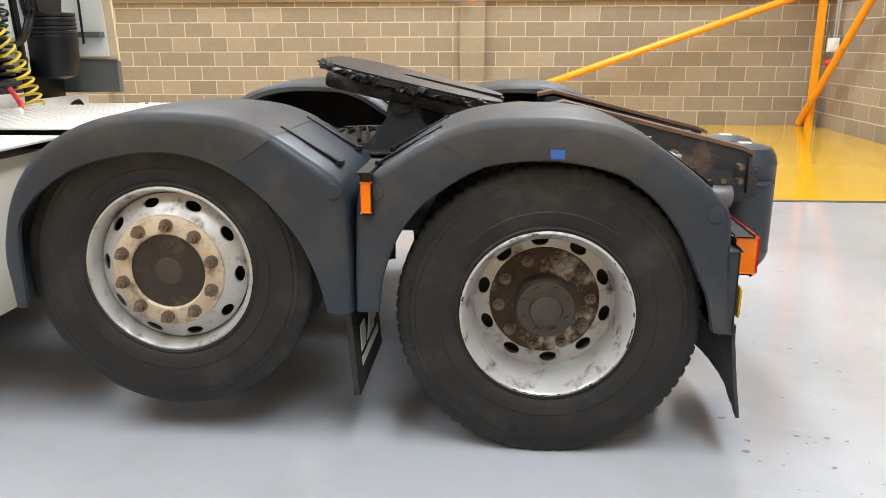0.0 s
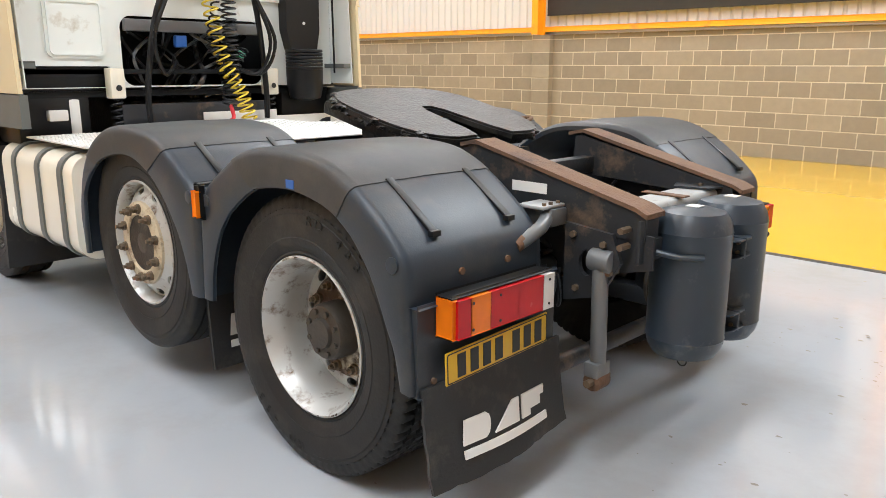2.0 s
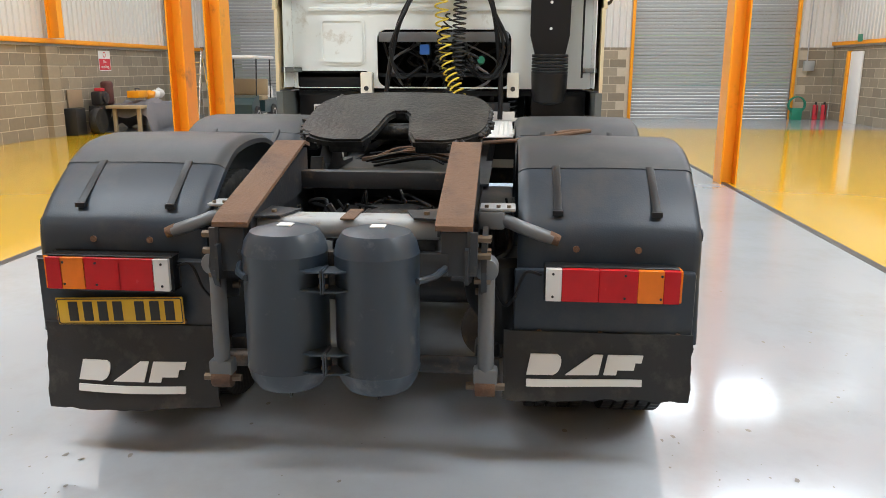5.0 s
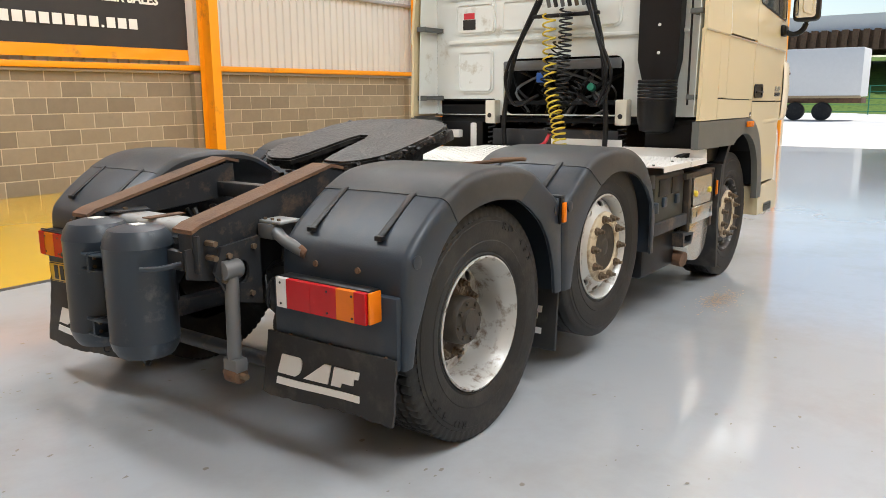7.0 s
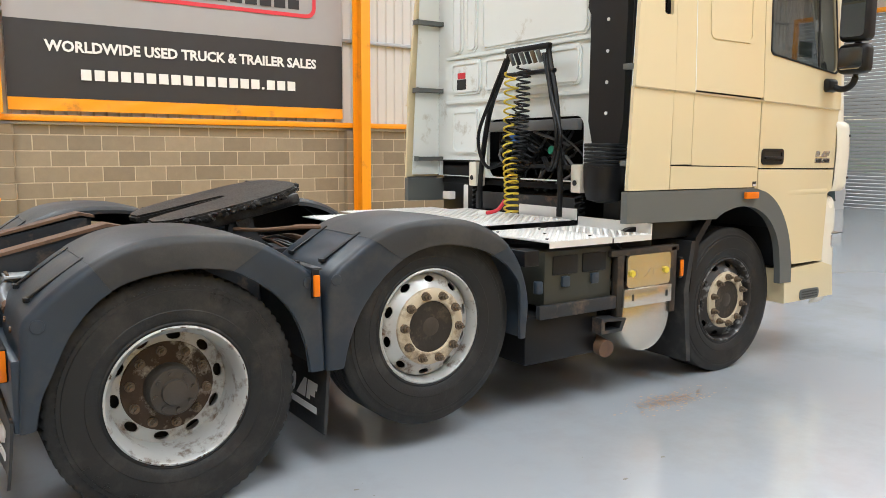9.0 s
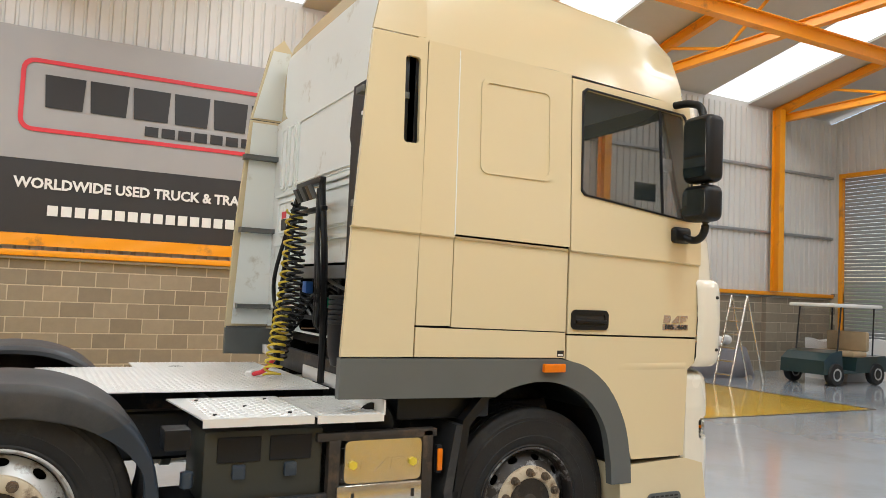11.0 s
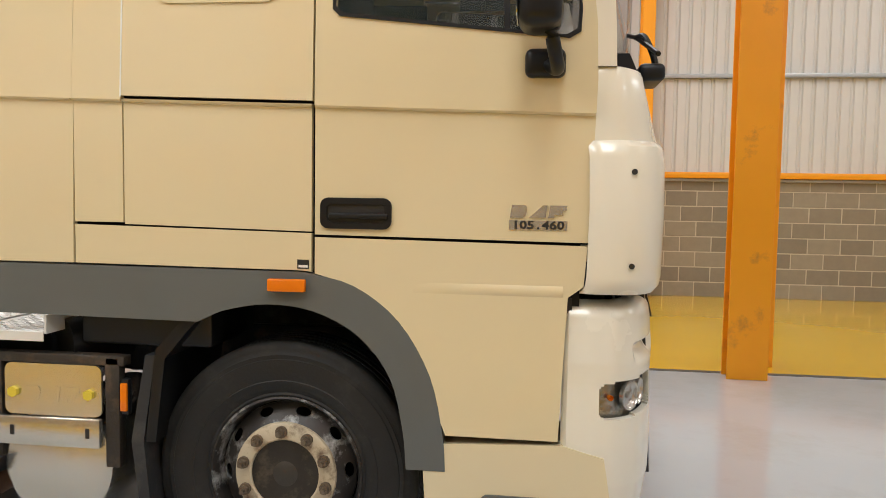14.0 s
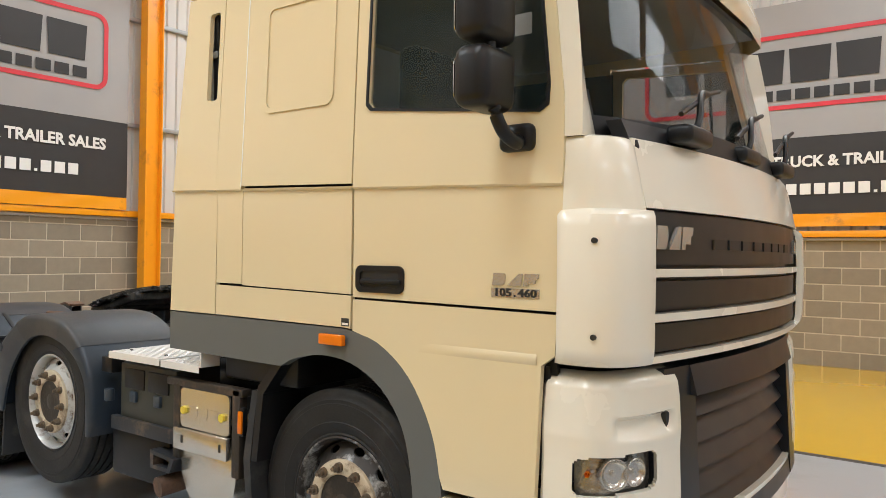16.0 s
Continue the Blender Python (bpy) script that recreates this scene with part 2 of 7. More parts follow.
def add_tube(bm, pts, r, seg=8, closed=False):
    pts = [Vector(p) for p in pts]
    rings = []
    n = len(pts)
    up = V(0.13, 0.21, 0.97)
    for i, p in enumerate(pts):
        d = (pts[min(i + 1, n - 1)] - pts[max(i - 1, 0)]).normalized()
        u = d.cross(up)
        if u.length < 1e-3:
            u = d.cross(V(1, 0, 0))
        u.normalize()
        w = d.cross(u).normalized()
        rr = r(i / max(1, n - 1)) if callable(r) else r
        rings.append([bm.verts.new(p + rr * (math.cos(k * math.tau / seg) * u + math.sin(k * math.tau / seg) * w)) for k in range(seg)])
    for a, b in zip(rings, rings[1:]):
        for k in range(seg):
            bm.faces.new((a[k], a[(k + 1) % seg], b[(k + 1) % seg], b[k]))
    bm.faces.new(rings[0])
    bm.faces.new(rings[-1])
    return bm


def tube(pts, r, seg=8):
    return add_tube(bmesh.new(), pts, r, seg)


def smooth_path(pts, k=6):
    """A Catmull-Rom line through pts."""
    P = [Vector(p) for p in pts]
    P = [P[0] * 2 - P[1]] + P + [P[-1] * 2 - P[-2]]
    out = []
    for i in range(1, len(P) - 2):
        a, b, c, d = P[i - 1:i + 3]
        for j in range(k):
            t = j / k
            out.append(0.5 * (2 * b + (c - a) * t + (2 * a - 5 * b + 4 * c - d) * t * t + (3 * b - a - 3 * c + d) * t ** 3))
    return out + [P[-2]]


def coil(path, turns, R, n=18, squash=1.0):
    """Points of a coil of radius R round a line."""
    P = smooth_path(path, 20)
    out = []
    total = int(turns * n)
    for i in range(total + 1):
        s = i / total * (len(P) - 1)
        j = min(int(s), len(P) - 2)
        p = P[j].lerp(P[j + 1], s - j)
        d = (P[j + 1] - P[j]).normalized()
        u = d.cross(V(0, 1, 0.1)).normalized()
        w = d.cross(u)
        a = i / n * math.tau
        out.append(p + R * (math.cos(a) * u * squash + math.sin(a) * w))
    return out


def plate(outer, holes, f, d):
    """A flat or bent sheet with holes: outlines in (u, v), f maps them into space, d is the thickness vector."""
    bm = bmesh.new()
    es = []
    for loop in [outer, *holes]:
        vs = [bm.verts.new((u, v, 0)) for u, v in loop]
        es += [bm.edges.new((vs[i], vs[(i + 1) % len(vs)])) for i in range(len(vs))]
    if holes:
        bmesh.ops.triangle_fill(bm, use_beauty=True, use_dissolve=False, edges=es)
    else:
        bm.faces.new(bm.verts[:])
    for v in bm.verts:
        v.co = f(v.co.x, v.co.y)
    d = Vector(d)
    if d.length:
        r = bmesh.ops.extrude_face_region(bm, geom=bm.faces[:])
        bmesh.ops.translate(bm, verts=[g for g in r["geom"] if isinstance(g, bmesh.types.BMVert)], vec=d)
    return bm


def xz(y):
    return lambda u, v: V(u, y, v)


def yz(x):
    return lambda u, v: V(x, u, v)


def rrect(u0, u1, v0, v1, r, n=5):
    out = []
    for cx, cy, a0 in ((u1 - r, v1 - r, 0), (u0 + r, v1 - r, 90), (u0 + r, v0 + r, 180), (u1 - r, v0 + r, 270)):
        for i in range(n + 1):
            a = radians(a0 + 90 * i / n)
            out.append((cx + r * math.cos(a), cy + r * math.sin(a)))
    return out


def oval(cx, cy, a, b, n=14, turn=0.0):
    c, s = math.cos(turn), math.sin(turn)
    return [(cx + a * math.cos(t) * c - b * math.sin(t) * s, cy + a * math.cos(t) * s + b * math.sin(t) * c) for t in [i * math.tau / n for i in range(n)]]


def add_lathe(bm, prof, seg=48, centre=(0, 0, 0), wob=None):
    """Turns (radius, y) round the Y axis."""
    c = Vector(centre)
    rings = []
    for i, (r, y) in enumerate(prof):
        ring = []
        for k in range(seg):
            a = k * math.tau / seg
            rr = r + (wob(i, k) if wob else 0)
            ring.append(bm.verts.new(c + V(rr * math.cos(a), y, rr * math.sin(a))))
        rings.append(ring)
    for a, b in zip(rings, rings[1:]):
        for k in range(seg):
            bm.faces.new((a[k], a[(k + 1) % seg], b[(k + 1) % seg], b[k]))
    return rings


def lathe(prof, seg=48, centre=(0, 0, 0), wob=None, cap=True):
    bm = bmesh.new()
    rings = add_lathe(bm, prof, seg, centre, wob)
    if cap:
        for r in (rings[0], rings[-1]):
            bm.faces.new(r)
    return bm


def words(text, size, material, name, parent, m, label="", wide=1.0, thick=0.0015, align="CENTER", bold=0.0):
    cu = bpy.data.curves.new(name, "FONT")
    cu.body, cu.size, cu.extrude, cu.align_x, cu.align_y = text, size, thick, align, "CENTER"
    cu.resolution_u, cu.offset = 2, bold
    tmp = bpy.data.objects.new(name, cu)
    me = bpy.data.meshes.new_from_object(tmp)
    bpy.data.objects.remove(tmp)
    me.materials.append(material)
    me.transform(m @ Matrix.Diagonal((wide, 1, 1, 1)))
    ob = new(name, me)
    ob.parent = parent
    if label:
        ob["label"] = label
    return ob


def slabs(quads, f, d):
    """Flat printed shapes: each a polygon in (u, v)."""
    bm = bmesh.new()
    d = Vector(d)
    for q in quads:
        a = [bm.verts.new(f(u, v)) for u, v in q]
        b = [bm.verts.new(f(u, v) + d) for u, v in q]
        bm.faces.new(a)
        bm.faces.new(b)
        for i in range(len(q)):
            j = (i + 1) % len(q)
            bm.faces.new((a[i], a[j], b[j], b[i]))
    return bm


def put_mark(name, w, h, f, d, material, parent, bar=True, count=3, label=""):
    """A maker's mark as plain slanted shapes over a bar, in a w x h field; each shape is a part."""
    z0 = 0.36 * h if bar else 0.0
    H = h - z0
    n = 8
    for k in range(count):
        x0 = -w / 2 + k * w / 3
        q = []
        for j in range(n):
            row = []
            for t in (j / n, (j + 1) / n):
                mid = (j + 0.5) / n
                lo, hi = 0.0, 0.29
                if k == 0:
                    hi = 0.26 + 0.05 * math.sqrt(max(0.0, 1 - (2 * t - 1) ** 2)) - 0.03
                elif k == 1:
                    lo = 0.21 * t
                else:
                    hi = 0.30 if mid > 0.62 else (0.25 if mid > 0.25 else 0.11)
                row.append((x0 + (lo + 0.035 * t) * w, x0 + (hi + 0.035 * t) * w, z0 + H * t))
            (a0, b0, v0), (a1, b1, v1) = row
            q.append([(a0, v0), (b0, v0), (b1, v1), (a1, v1)])
        bm = slabs(q, f, d)
        bmesh.ops.remove_doubles(bm, verts=bm.verts, dist=1e-4)
        part(name, bm, material, parent, label, smooth=False)
    if bar:
        bm = slabs([[(-w / 2 + k * w / 12, 0), (-w / 2 + (k + 1) * w / 12, 0), (-w / 2 + (k + 1) * w / 12, 0.22 * h), (-w / 2 + k * w / 12, 0.22 * h)] for k in range(12)], f, d)
        bmesh.ops.remove_doubles(bm, verts=bm.verts, dist=1e-4)
        part("mark_bar", bm, material, parent, label, smooth=False)


def smooth2(pts, k=4):
    return [(p.x, p.z) for p in smooth_path([(u, 0, v) for u, v in pts], k)]


# ---- the hall: floor, walls, roof ----
floor = tagged(new("floor"), "glossy grey epoxy workshop floor with yellow side bays", "floor", kind="structure")
bm = bmesh.new()
add_box(bm, XW, XE, -3.43, 3.52, -0.2, 0)
add_box(bm, XW, -14.2, YS, -3.43, -0.2, 0)
add_box(bm, XW, -17.0, 3.52, YN, -0.2, 0)
part("grey_floor", bm, M_FLOOR, floor, smooth=False)
bm = bmesh.new()
add_box(bm, -14.2, XE, YS, -3.43, -0.2, 0.001)
add_box(bm, -17.0, XE, 3.52, YN, -0.2, 0.001)
part("yellow_floor", bm, M_YEL, floor, "glossy yellow painted floor bay", smooth=False)
bm = bmesh.new()
add_box(bm, -14.2, XE, -3.47, -3.39, 0.0, 0.003)
add_box(bm, -17.0, XE, 3.48, 3.56, 0.0, 0.003)
add_box(bm, -14.24, -14.16, YS, -3.43, 0.0, 0.003)
part("dark_line", bm, M_LINE, floor, smooth=False)

ground = single("ground", box(-400, XW, -300, 300, -0.4, -0.02, bevel=0), M_CONC, "pale concrete yard outside the hall", "ground", kind="structure", smooth=False)

BL, BH, JT = 0.50, 0.240, 0.017


def block_data():
    out = []
    for ln in (BL, BL / 2 - JT / 2):
        bm = bmesh.new()
        add_box(bm, 0, ln, -0.09, 0.0, 0, BH, bevel=0.004, seg=1)
        me = mesh_of(bm, "block", M_BLOCK)
        out.append(me)
    return out


BLOCKS = block_data()
block_jobs = []


def block_wall(name, label, origin, heading, length, height, near, gaps=(), back=0.25):
    """Blockwork: a mortar core, with single blocks over the stretch `near` and joined ones elsewhere."""
    rot = Matrix.Rotation(radians(heading), 4, "Z")
    m = Matrix.Translation(origin) @ rot
    wall = tagged(new(name), label, "wall", kind="structure")
    bm = bmesh.new()
    cuts = [0.0] + [g for ab in gaps for g in ab] + [length]
    for a, b in zip(cuts[::2], cuts[1::2]):
        if b > a:
            add_box(bm, a, b, -back, -0.004, 0, height)
    bm.transform(m)
    part("mortar_core", bm, M_MORTAR, wall, smooth=False)
    block_jobs.append((wall, m, length, height, near, gaps))
    return wall


def lay_blocks(wall, m, length, height, near, gaps):
    verts, faces = [], []
    count = 0
    bt = [BLOCKS[0], BLOCKS[1]]
    row = 0
    z = 0.0
    while z < height - 0.05:
        h = min(BH, height - z)
        u = 0.0 if row % 2 == 0 else -BL / 2 - JT / 2
        while u < length:
            a, b = max(u, 0.0), min(u + BL, length)
            u += BL + JT
            if b - a < 0.06 or any(a < g1 and b > g0 for g0, g1 in gaps):
                continue
            dz = random.uniform(-0.0015, 0.0015)
            if near[0] <= a <= near[1] and count < 290 and b - a > BL - 0.01 and h > BH - 0.01:
                ob = bpy.data.objects.new("block", bt[0])
                scene.collection.objects.link(ob)
                ob.parent = wall
                ob.matrix_basis = m @ Matrix.Translation((a, dz, z))
                count += 1
            else:
                k = len(verts)
                c = 0.004
                for uu, vv in ((a, z), (b, z), (b, z + h), (a, z + h)):
                    verts.append(m @ V(uu, -0.05, vv))
                for uu, vv in ((a, z), (b, z), (b, z + h), (a, z + h)):
                    verts.append(m @ V(uu, dz - c, vv))
                for uu, vv in ((a + c, z + c), (b - c, z + c), (b - c, z + h - c), (a + c, z + h - c)):
                    verts.append(m @ V(uu, dz, vv))
                faces.append((k + 8, k + 9, k + 10, k + 11))
                for i in range(4):
                    j = (i + 1) % 4
                    faces.append((k + i, k + j, k + 4 + j, k + 4 + i))
                    faces.append((k + 4 + i, k + 4 + j, k + 8 + j, k + 8 + i))
        z += BH + JT
        row += 1
    if verts:
        me = bpy.data.meshes.new("blockwork")
        me.from_pydata(verts, [], faces)
        me.materials.append(M_BLOCK)
        ob = new("blockwork", me)
        ob.parent = wall
        ob["kind"] = "stuff"


# the face of each wall looks along its local +y
block_wall("wall_north", "tan concrete block wall with pale mortar joints", (XE, YN, 0), 180, XE - XW, BTN, (0, 13))
block_wall("wall_south", "tan concrete block wall with pale mortar joints", (XW, YS, 0), 0, XE - XW, BTS, (13.5, 22.5))
block_wall("wall_east", "tan concrete block end wall of the hall", (XE, YS, 0), 90, YN - YS, BTN, (11, 19.5))
# west end: two shutters, an open doorway between piers
DOORS = [(-9.0, -4.4), (-2.35, 2.35), (4.4, 9.2)]
block_wall("wall_west", "grey block piers between roller doors", (XW, YN, 0), -90, YN - YS, BTN, (0, 0), gaps=[(YN - b, YN - a) for a, b in reversed(DOORS)])

PIL_N, PIL_S = (-0.7, -7.7, -14.7), (-0.22, -6.5, -12.86, -18.8)
for name, xs, y, turn, BT in (("pilaster_north", PIL_N, YN, 180, BTN), ("pilaster_south", PIL_S, YS, 0, BTS)):
    for k, x in enumerate(xs):
        m = Matrix.Translation((x, y, 0)) @ Matrix.Rotation(radians(turn), 4, "Z")
        p = tagged(new(f"{name}_{k + 1}"), "block pier standing proud of the wall", "pilaster", kind="structure")
        bm = bmesh.new()
        add_box(bm, -0.215, 0.215, -0.02, 0.135, 0, BT)
        bm.transform(m)
        part("mortar_core", bm, M_MORTAR, p, smooth=False)
        for r in range(9):
            h = min(BH, BT - r * (BH + JT))
            if h < 0.05:
                continue
            bm = bmesh.new()
            add_box(bm, -0.22, 0.22, 0.0, 0.142, r * (BH + JT), r * (BH + JT) + h, bevel=0.004, seg=1)
            bm.transform(m)
            part("block", bm, M_BLOCK, p, smooth=False)


def cladding(name, a, b, z0, z1a, z1b, inward, label="ribbed white metal cladding above the blockwork"):
    """Ribbed sheet from a to b (plan points); its top runs from z1a to z1b."""
    a, b = Vector((*a, 0)), Vector((*b, 0))
    d = (b - a).normalized()
    n = Vector((*inward, 0))
    L = (b - a).length
    prof = []
    u = 0.0
    while u < L:
        for du, dep in ((0, 0), (0.125, 0), (0.145, 0.032), (0.18, 0.032)):
            if u + du < L:
                prof.append((u + du, dep))
        u += 0.2
    prof.append((L, 0))
    verts, faces = [], []
    for u, dep in prof:
        t = u / L
        zt = z1a + (z1b - z1a) * t
        p = a + d * u - n * dep
        verts += [p + V(0, 0, z0), p + V(0, 0, zt)]
    for i in range(len(prof) - 1):
        faces.append((2 * i, 2 * i + 2, 2 * i + 3, 2 * i + 1))
    me = bpy.data.meshes.new(name)
    me.from_pydata(verts, [], faces)
    me.materials.append(M_CLAD)
    ob = tagged(new(name, me), label, "cladding", kind="structure")
    md = ob.modifiers.new("thick", "SOLIDIFY")
    md.thickness, md.offset = 0.004, 0
    return ob


cladding("cladding_north", (XE, YN - 0.02), (XW, YN - 0.02), BTN, EAVE, EAVE, (0, -1))
cladding("cladding_south", (XW, YS + 0.02), (XE, YS + 0.02), BTS, EAVE, EAVE, (0, 1))
YM = (YN + YS) / 2
cladding("cladding_east_1", (XE - 0.02, YS), (XE - 0.02, YM), BTN, EAVE, RIDGE, (-1, 0))
cladding("cladding_east_2", (XE - 0.02, YM), (XE - 0.02, YN), BTN, RIDGE, EAVE, (-1, 0))
DH = 5.4
cladding("cladding_west_1", (XW + 0.02, YS), (XW + 0.02, YM), DH, EAVE, RIDGE, (1, 0))
cladding("cladding_west_2", (XW + 0.02, YM), (XW + 0.02, YN), DH, RIDGE, EAVE, (1, 0))
cut = [YS] + [v for d in DOORS for v in d] + [YN]
for k, (a, b) in enumerate(zip(cut[::2], cut[1::2])):
    cladding(f"cladding_west_{k + 3}", (XW + 0.02, a), (XW + 0.02, b), BTN, DH, DH, (1, 0))

# outer shell behind the cladding
bm = bmesh.new()
add_box(bm, XW, XE, YN + 0.06, YN + 0.26, BTN, EAVE + 0.2)
add_box(bm, XW, XE, YS - 0.26, YS - 0.06, BTS, EAVE + 0.2)
add_box(bm, XE + 0.05, XE + 0.25, YS, YN, BTN, RIDGE + 0.2)
single("wall_shell", bm, M_CLAD, "outer metal skin of the hall", "wall", kind="structure", smooth=False)

# rails on the blockwork, girts, columns
def beam(name, a, b, w, h, label, material=M_ORANGE, cat="beam"):
    """An I-section between two points."""
    a, b = Vector(a), Vector(b)
    L = (b - a).length
    t = min(w, h) * 0.1
    bm = bmesh.new()
    add_box(bm, -w / 2, w / 2, h / 2 - t, h / 2, 0, L, bevel=0.003, seg=1)
    add_box(bm, -w / 2, w / 2, -h / 2, -h / 2 + t, 0, L, bevel=0.003, seg=1)
    add_box(bm, -t / 2, t / 2, -h / 2 + t, h / 2 - t, 0, L)
    bm.transform(Matrix.Translation(a) @ (b - a).to_track_quat("Z", "Y").to_matrix().to_4x4())
    return single(name, bm, material, label, cat, kind="structure", smooth=False)


for k, (y, s, BT) in enumerate(((YN, -1, BTN), (YS, 1, BTS))):
    single(f"rail_{k + 1}", box(XW, XE, y + s * 0.005, y + s * 0.12, BT + 0.055, BT + 0.155, bevel=0.01), M_ORANGE, "orange steel rail along the top of the blockwork", "rail", kind="structure")
    single(f"flashing_{k + 1}", box(XW, XE, y - s * 0.1, y + s * 0.05, BT + 0.004, BT + 0.05, bevel=0.004), M_GIRT, "grey metal flashing over the blockwork", "trim", kind="structure")
    for j, z in enumerate((3.66, 5.4)):
        single(f"girt_{k + 1}_{j + 1}", box(XW, XE, y + s * 0.004, y + s * 0.1, z, z + 0.07, bevel=0.008), M_GIRT, "grey steel cladding girt", "girt", kind="structure")
single("rail_3", box(XE - 0.12, XE - 0.005, YS + 0.13, YN - 0.13, BTN + 0.055, BTN + 0.155, bevel=0.01), M_ORANGE, "orange steel rail along the top of the blockwork", "rail", kind="structure")
single("flashing_3", box(XE - 0.05, XE + 0.1, YS + 0.06, YN - 0.06, BTN + 0.004, BTN + 0.05, bevel=0.004), M_GIRT, "grey metal flashing over the blockwork", "trim", kind="structure")
for j, z in enumerate((3.66, 5.4)):
    single(f"girt_3_{j + 1}", box(XE - 0.1, XE - 0.004, YS + 0.11, YN - 0.11, z, z + 0.07, bevel=0.008), M_GIRT, "grey steel cladding girt", "girt", kind="structure")
# wall columns stand on the blockwork of the north wall and on the floor along the south wall
for k, x in enumerate(PIL_N):
    beam(f"column_north_{k + 1}", (x, YN - 0.25, BTN), (x, YN - 0.25, EAVE), 0.16, 0.26, "orange steel column against the cladding", cat="column")
for k, x in enumerate(PIL_S):
    yc, zc, dc = (YS + 0.36, 0, 0.36) if k == 1 else (YS + 0.28, BTS + 0.16, 0.26)
    beam(f"column_south_{k + 1}", (x, yc, zc), (x, yc, EAVE), 0.2, dc, "orange steel column against the south wall", cat="column")
for k, (x, y) in enumerate(((-6.74, -3.26), (-6.95, -3.86), (-7.3, 3.55))):
    beam(f"column_free_{k + 1}", (x, y, 0), (x, y, 7.6), 0.36, 0.22, "free-standing orange steel column on the yellow floor edge", cat="column")
beam("column_east", (XE - 0.3, -3.42, 0), (XE - 0.3, -3.42, EAVE), 0.2, 0.3, "orange steel column against the end wall", cat="column")
# trusses across, ties along
for k, x in enumerate((-0.55, -6.9, -13.4, -19.0)):
    beam(f"truss_{k + 1}_chord", (x, YS, EAVE - 0.2), (x, YN, EAVE - 0.2), 0.16, 0.2, "orange steel truss bottom chord", cat="truss")
    beam(f"truss_{k + 1}_rafter_south", (x, YS, EAVE), (x, YM, RIDGE - 0.1), 0.16, 0.2, "orange steel rafter", cat="truss")
    beam(f"truss_{k + 1}_rafter_north", (x, YN, EAVE), (x, YM, RIDGE - 0.1), 0.16, 0.2, "orange steel rafter", cat="truss")
    for j in range(12):
        t0, t1 = j / 12, (j + 1) / 12
        def roof_z(t):
            return EAVE + (RIDGE - 0.1 - EAVE) * (1 - abs(2 * t - 1))
        ya, yb = YS + (YN - YS) * t0, YS + (YN - YS) * t1
        p, q = ((ya, EAVE - 0.15), (yb, roof_z(t1) - 0.05)) if j % 2 == 0 else ((ya, roof_z(t0) - 0.05), (yb, EAVE - 0.15))
        single(f"truss_{k + 1}_web_{j + 1}", cyl((x, *p), (x, *q), 0.035, 8), M_ORANGE, "orange truss diagonal", "truss", kind="structure")
for k, y in enumerate((-3.3, 3.6)):
    beam(f"tie_beam_{k + 1}", (XW, y, 6.1), (XE, y, 6.1), 0.16, 0.24, "orange steel tie beam along the hall", cat="beam")
# roof with skylight strips
for k, (ya, yb, za, zb) in enumerate(((YS - 0.3, YM, EAVE + 0.05, RIDGE + 0.1), (YM, YN + 0.3, RIDGE + 0.1, EAVE + 0.05))):
    edges = [XW - 0.2] + [v for s in SKYL for v in s] + [XE + 0.3]
    bm = bmesh.new()
    for x0, x1 in zip(edges[::2], edges[1::2]):
        vs = [bm.verts.new(p) for p in ((x0, ya, za), (x1, ya, za), (x1, yb, zb), (x0, yb, zb))]
        bm.faces.new(vs)
    r = bmesh.ops.extrude_face_region(bm, geom=bm.faces[:])
    bmesh.ops.translate(bm, verts=[g for g in r["geom"] if isinstance(g, bmesh.types.BMVert)], vec=(0, 0, 0.12))
    single(f"ceiling_{k + 1}", bm, M_ROOF, "pale roof lining of the hall", "ceiling", kind="structure", smooth=False)
    bm = bmesh.new()
    for x0, x1 in SKYL:
        vs = [bm.verts.new(p) for p in ((x0, ya, za + 0.06), (x1, ya, za + 0.06), (x1, yb, zb + 0.06), (x0, yb, zb + 0.06))]
        bm.faces.new(vs)
    single(f"skylight_{k + 1}", bm, M_SKYL, "translucent skylight strips in the roof", "skylight", kind="structure", smooth=False)

# diagonal braces near the east end
def brace(name, a, b, r=0.06):
    return single(name, cyl(a, b, r, 16), M_ORANGE, "orange tubular wind brace", "brace", kind="structure")


brace("brace_1", (-0.4, YN - 0.32, 0.38), (5.05, YN - 0.32, 2.28))
brace("brace_2", (XE - 0.3, YN - 0.05, 0.05), (XE - 0.3, YN - 4.3, 3.9))
beam("corner_post", (XE - 0.22, YN - 0.3, 0), (XE - 0.22, YN - 0.3, EAVE), 0.1, 0.12, "orange corner post", cat="column")
brace("brace_3", (4.6, YS + 0.3, 2.2), (-0.2, YS + 0.3, 0.75))
brace("brace_4", (-0.2, YS + 0.3, 5.9), (4.8, YS + 0.3, 3.4), 0.05)

